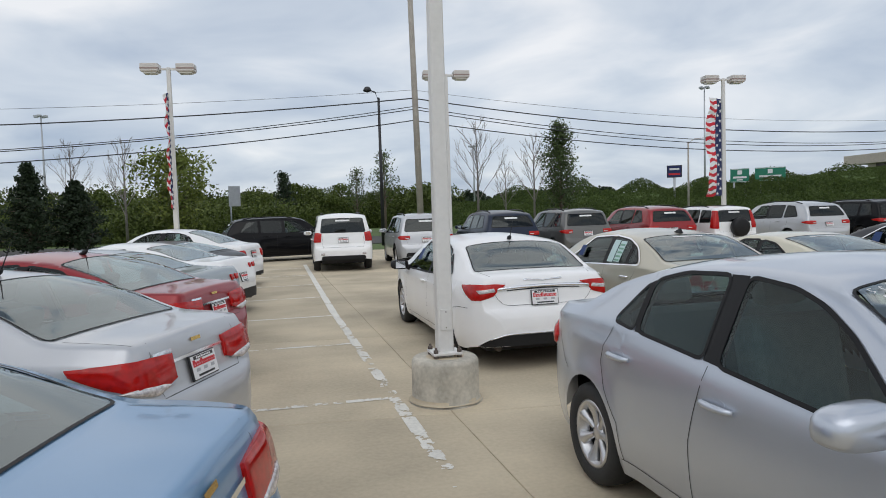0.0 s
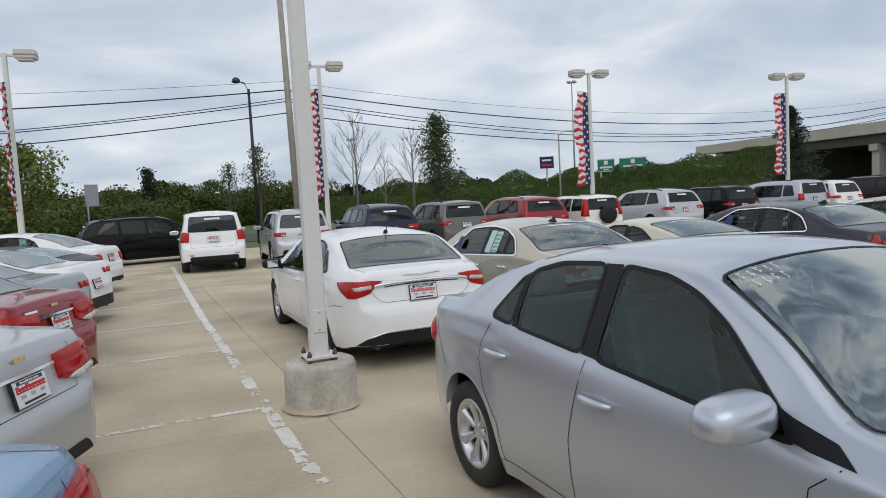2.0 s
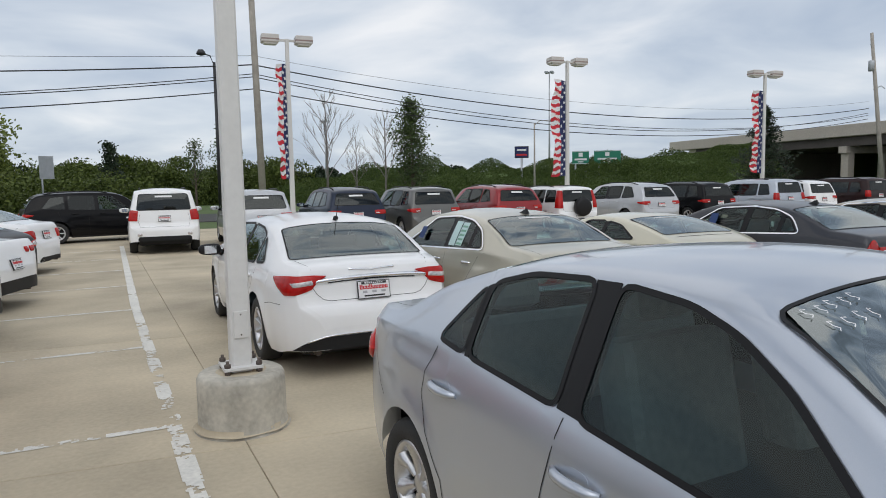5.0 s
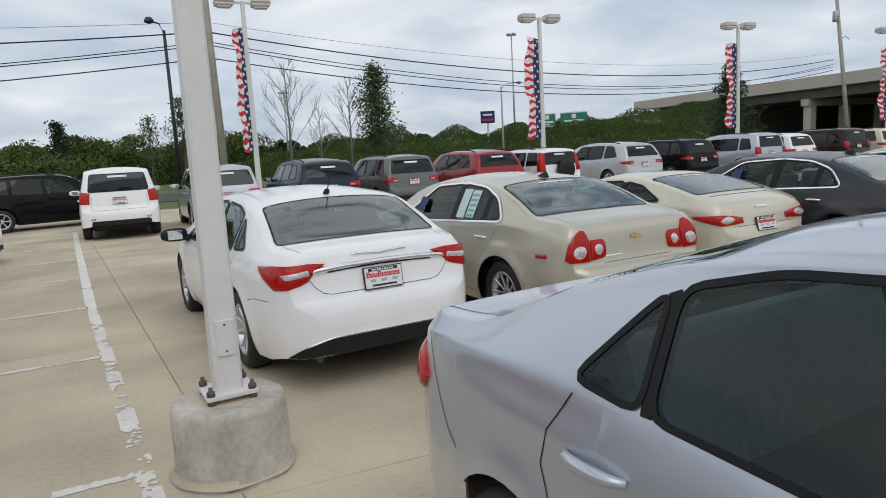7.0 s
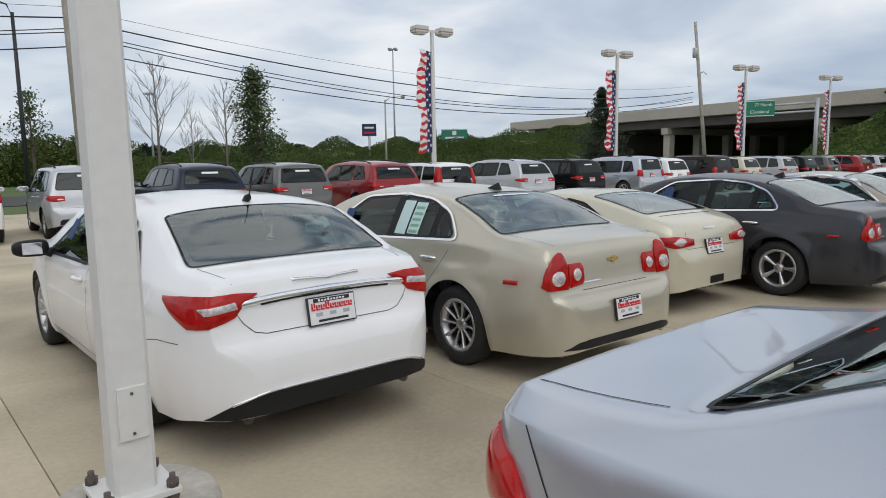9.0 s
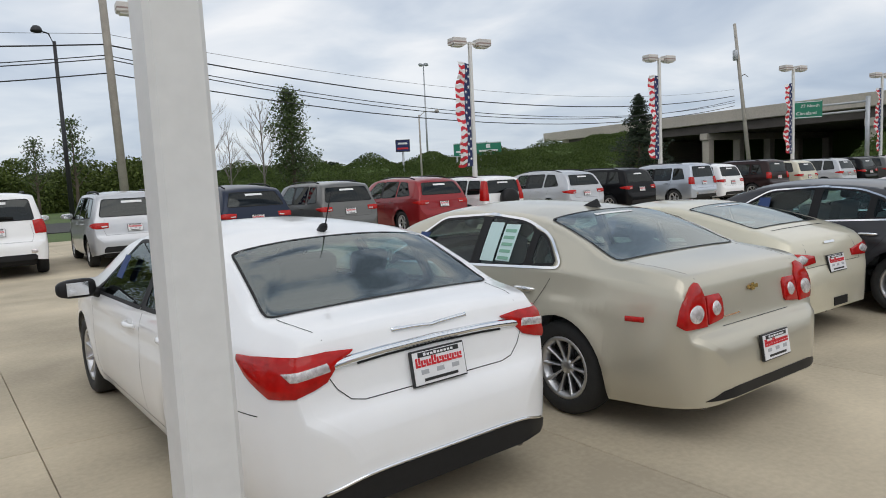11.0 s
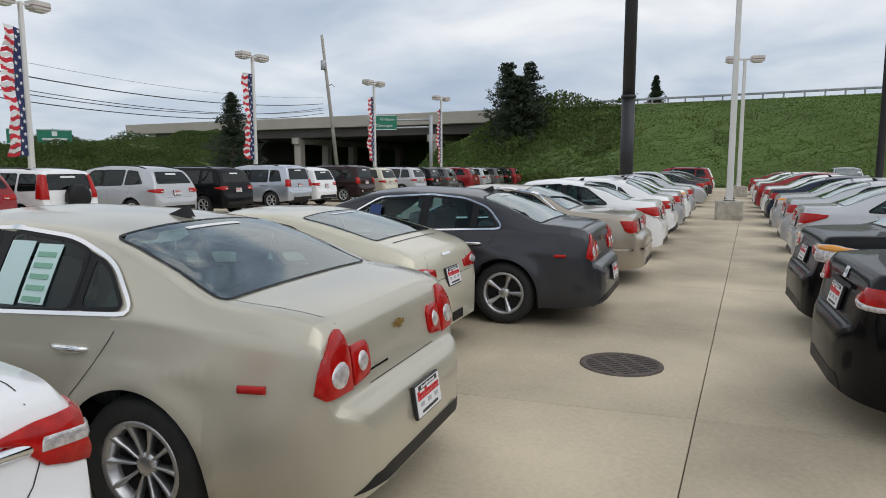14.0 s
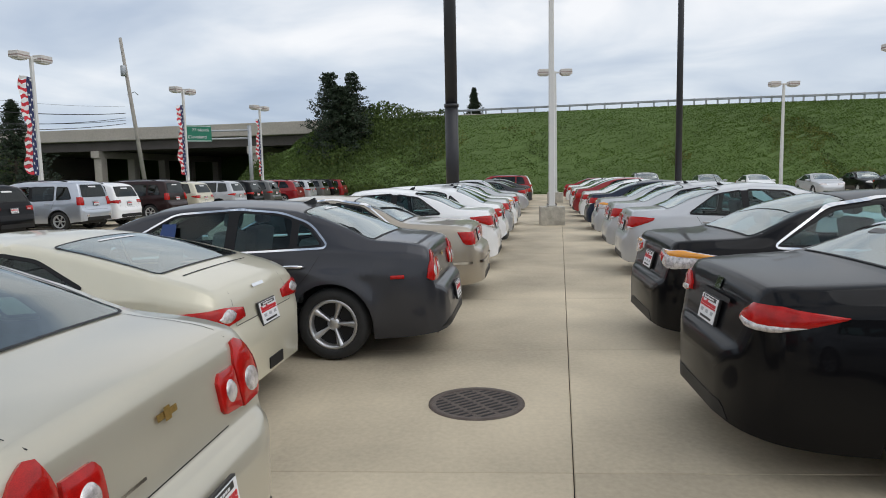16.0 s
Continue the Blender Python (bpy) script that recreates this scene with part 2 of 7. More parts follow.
STICKER_GREEN = material("sticker_print", (0.20, 0.42, 0.30), 0.5)


# ---- building helpers ----
def mesh_of(name, verts, faces, mats, mat_index=None, smooth=True):
    me = bpy.data.meshes.new(name)
    me.from_pydata([tuple(v) for v in verts], [], faces)
    for m in mats:
        me.materials.append(m)
    if mat_index is not None:
        me.polygons.foreach_set("material_index", mat_index)
    if smooth:
        me.polygons.foreach_set("use_smooth", [True] * len(me.polygons))
    me.update()
    return me


def part(name, bm, mat, parent, label=""):
    """Links a bmesh, or a mesh, as one object under a thing or a part."""
    if isinstance(bm, bmesh.types.BMesh):
        me = bpy.data.meshes.new(name)
        bm.to_mesh(me)
        bm.free()
        me.materials.append(mat)
    else:
        me = bm
        if mat is not None and not me.materials:
            me.materials.append(mat)
    ob = new(name, me)
    if parent is not None:
        ob.parent = parent
    if label:
        ob["label"] = label
    return ob


def box(bm, x0, x1, y0, y1, z0, z1, m=None, bevel=0.0):
    """A box with softened edges added to bm."""
    r = bmesh.ops.create_cube(bm, size=1.0)
    vs = r["verts"]
    bmesh.ops.scale(bm, vec=(x1 - x0, y1 - y0, z1 - z0), verts=vs)
    bmesh.ops.translate(bm, vec=((x0 + x1) / 2, (y0 + y1) / 2, (z0 + z1) / 2), verts=vs)
    if bevel:
        es = list({e for v in vs for e in v.link_edges})
        out = bmesh.ops.bevel(bm, geom=es, offset=bevel, segments=2, affect="EDGES", profile=0.6)
        vs = list({v for f in out["faces"] for v in f.verts} | {v for v in vs if v.is_valid})
    if m is not None:
        bmesh.ops.transform(bm, matrix=m, verts=vs)
    return vs


def new_box(*a, **k):
    bm = bmesh.new()
    box(bm, *a, **k)
    return bm


def tube(bm, pts, radii, sides=8, cap=True):
    """A tapered tube along points."""
    rings = []
    pts = [Vector(p) for p in pts]
    for i, p in enumerate(pts):
        d = (pts[min(i + 1, len(pts) - 1)] - pts[max(i - 1, 0)]).normalized()
        a = d.orthogonal().normalized() if abs(d.z) < 0.99 else Vector((1, 0, 0))
        a = (a - d * a.dot(d)).normalized()
        b = d.cross(a)
        r = radii[i] if hasattr(radii, "__len__") else radii
        rings.append([bm.verts.new(p + (a * math.cos(k * math.tau / sides) + b * math.sin(k * math.tau / sides)) * r) for k in range(sides)])
    for i in range(len(rings) - 1):
        for k in range(sides):
            f = bm.faces.new((rings[i][k], rings[i][(k + 1) % sides], rings[i + 1][(k + 1) % sides], rings[i + 1][k]))
            f.smooth = True
    if cap:
        bm.faces.new(rings[0][::-1])
        bm.faces.new(rings[-1])
    return bm


def new_tube(*a, **k):
    return tube(bmesh.new(), *a, **k)


def lathe(profile, sides=32, axis="z"):
    """Turns (radius, height) pairs round an axis."""
    verts, faces = [], []
    n = len(profile)
    for k in range(sides):
        c, s = math.cos(k * math.tau / sides), math.sin(k * math.tau / sides)
        for r, h in profile:
            verts.append((r * c, r * s, h) if axis == "z" else (h, r * c, r * s))
    for k in range(sides):
        for i in range(n - 1):
            a, b = k * n + i, ((k + 1) % sides) * n + i
            faces.append((a, b, b + 1, a + 1))
    return verts, faces


def pchip(pts):
    """A smooth monotone curve through (x, y) pairs."""
    xs, ys = np.array([p[0] for p in pts], float), np.array([p[1] for p in pts], float)
    h = np.diff(xs)
    d = np.diff(ys) / h
    m = np.zeros(len(xs))
    m[0], m[-1] = d[0], d[-1]
    for i in range(1, len(xs) - 1):
        if d[i - 1] * d[i] > 0:
            w1, w2 = 2 * h[i] + h[i - 1], h[i] + 2 * h[i - 1]
            m[i] = (w1 + w2) / (w1 / d[i - 1] + w2 / d[i])

    def f(x):
        x = np.clip(np.asarray(x, float), xs[0], xs[-1])
        i = np.clip(np.searchsorted(xs, x) - 1, 0, len(h) - 1)
        t = (x - xs[i]) / h[i]
        return ((1 + 2 * t) * (1 - t) ** 2 * ys[i] + t * (1 - t) ** 2 * h[i] * m[i]
                + t * t * (3 - 2 * t) * ys[i + 1] + t * t * (t - 1) * h[i] * m[i + 1])
    return f


# ---- cars ----
from mathutils.bvhtree import BVHTree

SIDE_LEVELS, GLASS_LEVELS, TOP_LEVELS = 14, 7, 7


class Shape:
    """A car's outer skin: car forward is +y, rear end at y = 0 in the profile lists."""

    def __init__(self, s):
        self.s = s
        self.L, self.W = s["L"], s["W"]
        self.top, self.belt = pchip(s["top"]), pchip(s["belt"])
        self.plan = pchip(s.get("plan") or [(0, 0.56), (0.04, 0.71), (0.10, 0.81), (0.22, 0.895), (0.45, 0.95), (0.9, 0.985), (1.6, 1.0), (self.L - 1.5, 1.0),
                                            (self.L - 0.7, 0.965), (self.L - 0.3, 0.89), (self.L - 0.1, 0.76), (self.L, 0.60)])
        self.low = pchip(s.get("low") or [(0, 0.275), (0.04, 0.255), (0.15, 0.235), (0.6, 0.20), (self.L - 0.5, 0.20), (self.L - 0.15, 0.22), (self.L, 0.34)])
        self.flank = pchip(s.get("flank") or [(0.15, 0.90), (0.26, 0.955), (0.42, 0.99), (0.6, 1.0), (0.8, 0.985), (0.95, 0.955), (1.1, 0.93)])
        self.tumble = s.get("tumble", 0.42)
        self.edge = s.get("edge", 0.87)

    def bottom(self, d):
        z, s = float(self.low(d)), self.s
        for dw in s["hubs"]:
            a = abs(d - dw)
            if a < s["arch"]:
                z = max(z, s["R"] + math.sqrt(s["arch"] ** 2 - a * a))
        return z

    def section(self, d):
        """Half of a cross-section, from the sill up to the middle of the roof: (x, z) pairs."""
        w = float(self.plan(d)) * self.W / 2
        zt = float(self.top(d))
        zb = min(self.bottom(d), zt - 0.06)
        belt = max(min(float(self.belt(d)), zt - 0.03), zb + 0.02)
        out = []
        for i in range(SIDE_LEVELS):
            z = zb + (belt - zb) * i / (SIDE_LEVELS - 1)
            x = w * float(self.flank(z))
            for dw in self.s["hubs"]:
                r = math.hypot(d - dw, z - self.s["R"]) - self.s["arch"]
                x += self.s.get("flare", 0.012) * math.exp(-(r / 0.085) ** 2)
            ridge = self.s.get("ridge")
            if ridge:
                x += ridge[1] * math.exp(-((z - ridge[0]) / 0.05) ** 2) * min(1.0, max(0.0, (d - 0.3) / 0.5))
            out.append((x, z))
        xb = out[-1][0]
        ze = belt + (zt - belt) * self.edge
        we = max(xb - 0.035 - self.tumble * (ze - belt), xb * 0.3)
        for i in range(1, GLASS_LEVELS + 1):
            f = i / GLASS_LEVELS
            out.append((xb + (we - xb) * (f ** 1.12) , belt + (ze - belt) * f))
        for i in range(1, TOP_LEVELS + 1):
            f = 1 - i / TOP_LEVELS
            out.append((we * f, ze + (zt - ze) * (1 - f ** 2.4)))
        return out


def inside(p, poly):
    x, y = p
    hit = False
    for i in range(len(poly)):
        (x1, y1), (x2, y2) = poly[i - 1], poly[i]
        if (y1 > y) != (y2 > y) and x < (x2 - x1) * (y - y1) / (y2 - y1) + x1:
            hit = not hit
    return hit


def rounded(poly, r=0.04, n=3):
    """The polygon with its corners rounded."""
    out = []
    k = len(poly)
    for i in range(k):
        p0, p, p1 = Vector(poly[i - 1]), Vector(poly[i]), Vector(poly[(i + 1) % k])
        a, b = p0 - p, p1 - p
        ra, rb = min(r, a.length * 0.45), min(r, b.length * 0.45)
        A, B = p + a.normalized() * ra, p + b.normalized() * rb
        for j in range(n + 1):
            t = j / n
            out.append(tuple(A * (1 - t) ** 2 + p * 2 * t * (1 - t) + B * t * t))
    return out


def facing(verts, faces, normals):
    """Positive where the faces look the way of the given normals."""
    total = 0.0
    for f in faces:
        a, b, c = (Vector(verts[k]) for k in f[:3])
        total += (b - a).cross(c - a).dot(normals[f[0]]) + (Vector(verts[f[2]]) - a).cross(Vector(verts[f[3]]) - a).dot(normals[f[0]])
    return total


class Skin:
    """The finished skin of one kind of car, onto which lamps, panes, seams and trim are laid."""

    def __init__(self, verts, faces, L):
        self.bvh = BVHTree.FromPolygons([Vector(v) for v in verts], faces)
        self.L = L

    def cast(self, view, a, b):
        """View 'R' / 'L': from a side, (y, z). 'B': from behind, 'F': from ahead, (x, z). 'T': from above, (x, y). ('C', cx, cy): round a corner, (angle in degrees, z)."""
        if view == "R":
            o, w = Vector((3, a, b)), Vector((-1, 0, 0))
        elif view == "L":
            o, w = Vector((-3, a, b)), Vector((1, 0, 0))
        elif view == "B":
            o, w = Vector((a, -9, b)), Vector((0, 1, 0))
        elif view == "F":
            o, w = Vector((a, 9, b)), Vector((0, -1, 0))
        elif view == "T":
            o, w = Vector((a, b, 5)), Vector((0, 0, -1))
        else:
            _, cx, cy = view
            w = Vector((-math.cos(radians(a)), -math.sin(radians(a)), 0))
            o = Vector((cx, cy, b)) - w * 4
        p, nrm, _, _ = self.bvh.ray_cast(o, w)
        if p is None:
            p, nrm, _, _ = self.bvh.find_nearest(o + w * (3 if isinstance(view, tuple) else 2.2))
        if nrm.dot(w) > 0:
            nrm = -nrm
        return p, nrm

    def patch(self, view, poly, off=0.006, n=14, m=6, back=0.02, dome=0.0):
        """A pane or lens: the polygon laid on the skin, standing off by off, with a rim that reaches back into it."""
        us = [p[0] for p in poly]
        u0, u1 = min(us), max(us)
        e = (u1 - u0) * 1e-4
        grid = []
        for i in range(n + 1):
            u = u0 + e + (u1 - u0 - 2 * e) * (0.5 - 0.5 * math.cos(math.pi * i / n))
            cuts = []
            for j in range(len(poly)):
                (a, za), (b, zb) = poly[j - 1], poly[j]
                if (a > u) != (b > u):
                    cuts.append(za + (zb - za) * (u - a) / (b - a))
            lo, hi = (min(cuts), max(cuts)) if cuts else (poly[0][1], poly[0][1])
            grid.append([(u, lo + (hi - lo) * j / m) for j in range(m + 1)])
        verts, under, normals = [], [], []
        for i, col in enumerate(grid):
            for j, (u, z) in enumerate(col):
                p, nr = self.cast(view, u, z)
                normals.append(nr)
                swell = dome * math.sqrt(max(0.0, (1 - (2 * j / m - 1) ** 2) * math.sin(math.pi * i / n)))
                verts.append(p + nr * (off + swell))
                under.append(p - nr * back)
        q = m + 1
        faces = [(i * q + j, (i + 1) * q + j, (i + 1) * q + j + 1, i * q + j + 1) for i in range(n) for j in range(m)]
        if facing(verts, faces, normals) < 0:
            faces = [f[::-1] for f in faces]
        rim = [j for j in range(q)] + [i * q + m for i in range(1, n + 1)] + [n * q + j for j in range(m - 1, -1, -1)] + [i * q for i in range(n - 1, 0, -1)]
        base, count = len(verts), len(rim)
        verts += [verts[k] for k in rim] + [under[k] for k in rim]
        for k in range(count):
            k2 = (k + 1) % count
            faces.append((base + k, base + k2, base + count + k2, base + count + k))
        return verts, faces

    def strip(self, view, pts, width, off=0.003, step=0.035, closed=False):
        """A band along a line on the skin: a seam, a seal or a trim."""
        pts = [Vector(p) for p in pts]
        if closed:
            pts = pts + [pts[0]]
        line = []
        k = 40.0 if isinstance(view, tuple) else 1.0
        for a, b in zip(pts[:-1], pts[1:]):
            c = max(1, int(math.hypot((b.x - a.x) / k, b.y - a.y) / step))
            line += [a + (b - a) * i / c for i in range(c)]
        line.append(pts[-1])
        verts, faces, normals = [], [], []
        for i, p in enumerate(line):
            if closed:
                d = line[(i + 1) % (len(line) - 1)] - line[i - 1 if i else len(line) - 2]
            else:
                d = line[min(i + 1, len(line) - 1)] - line[max(i - 1, 0)]
            d = Vector((d.x / k, d.y))
            d = d.normalized() if d.length > 1e-9 else Vector((1, 0))
            nn = Vector((-d.y * k, d.x)) * width / 2
            for s in (-1, 1):
                p3, nr = self.cast(view, p.x + s * nn.x, p.y + s * nn.y)
                normals.append(nr)
                verts.append(p3 + nr * off)
        for i in range(len(line) - 1):
            faces.append((2 * i, 2 * i + 1, 2 * i + 3, 2 * i + 2))
        if facing(verts, faces, normals) < 0:
            faces = [f[::-1] for f in faces]
        return verts, faces


def flip(poly):
    return [(-a, b) for a, b in poly]


def wheel_meshes(R, width, spokes, rim_r, cover=False):
    """The tyre and the rim, axle along x, outer face at +x."""
    w = width / 2
    prof = [(rim_r, -w * 0.8), (rim_r + 0.02, -w), (R - 0.03, -w), (R - 0.008, -w * 0.8), (R, -w * 0.4), (R, w * 0.4), (R - 0.008, w * 0.8), (R - 0.03, w), (rim_r + 0.02, w), (rim_r, w * 0.85)]
    v, f = lathe(prof, 36, "x")
    tyre = mesh_of("wheel", v, f, [TYRE])
    verts, faces = [], []

    def add(vs, fs):
        b = len(verts)
        verts.extend(vs)
        faces.extend(tuple(i + b for i in q) for q in fs)
    add(*lathe([(rim_r + 0.002, -w * 0.7), (rim_r + 0.004, w * 0.88), (rim_r - 0.012, w * 0.93), (rim_r - 0.03, w * 0.8), (rim_r - 0.035, -w * 0.6)], 36, "x"))
    add(*lathe([(0.0, w * 0.62), (0.035, w * 0.62), (0.055, w * 0.52), (0.07, w * 0.3), (0.0, w * 0.1)], 20, "x"))
    half = (0.34 if cover else 0.20) * math.tau / spokes
    for k in range(spokes):
        a = k * math.tau / spokes
        ring = []
        for r, hw, x in ((0.045, half * 1.25, w * 0.52), (rim_r * 0.55, half * 0.62, w * 0.60), (rim_r - 0.02, half * (0.8 if cover else 0.62), w * 0.80)):
            ring.append([(x, r * math.cos(a - hw), r * math.sin(a - hw)), (x + 0.012, r * math.cos(a), r * math.sin(a)), (x, r * math.cos(a + hw), r * math.sin(a + hw)),
                         (x - 0.045, r * math.cos(a + hw), r * math.sin(a + hw)), (x - 0.045, r * math.cos(a - hw), r * math.sin(a - hw))])
        vs = [p for r in ring for p in r]
        fs = [(i * 5 + j, i * 5 + (j + 1) % 5, (i + 1) * 5 + (j + 1) % 5, (i + 1) * 5 + j) for i in range(2) for j in range(5)]
        add(vs, fs)
    rim = mesh_of("rim", verts, faces, [ALLOY])
    v, f = lathe([(0.0, w * 0.2), (rim_r - 0.03, w * 0.2), (rim_r - 0.03, -w * 0.5), (0.0, -w * 0.5)], 24, "x")
    drum = mesh_of("brake", v, f, [BLACK], smooth=False)
    return tyre, rim, drum


CAR_KINDS = {}
SKINS = {}


def plate_parts(parent, skin, z, width=0.31, height=0.155, off=0.02):
    """A dealer's plate: dark frame, white sheet, red and black bars for the lettering, small grey marks."""
    p, nr = skin.cast("B", 0.0, z)
    tilt = math.atan2(nr.z, -nr.y)
    m = Matrix.Translation(p + nr * off) @ Matrix.Rotation(-tilt, 4, "X")
    bm = bmesh.new()
    box(bm, -width / 2 - 0.008, width / 2 + 0.008, -0.006, 0.012, -height / 2 - 0.008, height / 2 + 0.008, m, 0.003)
    plate = part("license_plate", bm, PLATE_BLACK, parent, "white dealer plate with red lettering in a frame")
    part("plate_sheet", new_box(-width / 2, width / 2, -0.010, -0.006, -height / 2, height / 2, m), PLATE_WHITE, plate)
    bm = bmesh.new()
    for k in range(9):
        x0 = width * (-0.46 + 0.102 * k)
        tall = 0.32 if k in (0, 3) else 0.235
        box(bm, x0, x0 + width * 0.034, -0.013, -0.010, height * 0.03, height * tall, m)
        box(bm, x0 + width * 0.034, x0 + width * 0.088, -0.013, -0.010, height * 0.03, height * 0.095, m)
        box(bm, x0 + width * 0.054, x0 + width * 0.088, -0.013, -0.010, height * 0.125, height * tall, m)
    part("red_lettering", bm, PLATE_RED, plate)
    part("black_band", new_box(-width * 0.40, width * 0.40, -0.0125, -0.010, height * 0.33, height * 0.48, m), PLATE_BLACK, plate)
    bm = bmesh.new()
    for k in range(9):
        x0 = width * (-0.30 + 0.067 * k)
        box(bm, x0, x0 + width * 0.045, -0.0145, -0.0125, height * 0.365, height * (0.455 if k in (0, 3) else 0.43), m)
    part("white_lettering", bm, PLATE_WHITE, plate)
    for k in (-0.3, 0.0, 0.3):
        part("grey_mark", new_box(width * k - 0.022, width * k + 0.022, -0.012, -0.010, -height * 0.2, -height * 0.06, m), GREY_MARK, plate)
    part("bottom_lettering", new_box(-width * 0.33, width * 0.33, -0.012, -0.010, -height * 0.42, -height * 0.33, m), PLATE_BLACK, plate)


def cut_outlines(verts, faces, nsec, outlines):
    """Cuts the skin along the outlines of its windows, so that the openings have clean edges."""
    n_half = SIDE_LEVELS + GLASS_LEVELS + TOP_LEVELS - 1
    bm = bmesh.new()
    lay = bm.faces.layers.int.new("level")
    vs = [bm.verts.new(v) for v in verts]
    for f in faces:
        try:
            q = bm.faces.new([vs[k] for k in f])
        except ValueError:
            continue
        j = f[0] % nsec
        q[lay] = (j if j < n_half else nsec - 2 - j) if len(f) == 4 else -1
    lo = SIDE_LEVELS - 1
    for view, poly in outlines:
        us, ws = [p[0] for p in poly], [p[1] for p in poly]
        u0, u1, w0, w1 = min(us) - 0.03, max(us) + 0.03, min(ws) - 0.03, max(ws) + 0.03

        def flat(c):
            return (c.y, c.z) if view == "S" else (c.x, c.z) if view == "B" else (c.x, c.y)

        def fits(f):
            if f[lay] < 0:
                return False
            if view == "S":
                if not lo <= f[lay] <= lo + GLASS_LEVELS:
                    return False
            elif f[lay] < lo + GLASS_LEVELS - 1:
                return False
            if view == "B" and f.calc_center_median().y > 0:
                return False
            a, b = flat(f.calc_center_median())
            return u0 - 0.05 < a < u1 + 0.05 and w0 - 0.05 < b < w1 + 0.05
        region = {f for f in bm.faces if fits(f)}
        for i in range(len(poly)):
            (a, b), (c, d) = poly[i - 1], poly[i]
            ln = math.hypot(c - a, d - b)
            if ln < 1e-5:
                continue
            nx, ny = -(d - b) / ln, (c - a) / ln
            near = []
            for f in region:
                if not f.is_valid:
                    continue
                m = flat(f.calc_center_median())
                t = ((m[0] - a) * (c - a) + (m[1] - b) * (d - b)) / ln
                if -0.08 < t < ln + 0.08 and abs((m[0] - a) * nx + (m[1] - b) * ny) < 0.12:
                    near.append(f)
            if not near:
                continue
            co = Vector((0, a, b)) if view == "S" else Vector((a, 0, b)) if view == "B" else Vector((a, b, 0))
            no = Vector((0, nx, ny)) if view == "S" else Vector((nx, 0, ny)) if view == "B" else Vector((nx, ny, 0))
            geom = set(near)
            for f in near:
                geom.update(f.edges)
                geom.update(f.verts)
            out = bmesh.ops.bisect_plane(bm, geom=list(geom), dist=1e-5, plane_co=co, plane_no=no)
            region |= {g for g in out["geom"] if isinstance(g, bmesh.types.BMFace)}
            region |= {f for g in out["geom_cut"] if isinstance(g, bmesh.types.BMVert) for f in g.link_faces if fits(f)}
    bm.verts.index_update()
    out_v = [tuple(v.co) for v in bm.verts]
    out_f = [tuple(v.index for v in f.verts) for f in bm.faces]
    level = [f[lay] for f in bm.faces]
    bm.free()
    return out_v, out_f, level


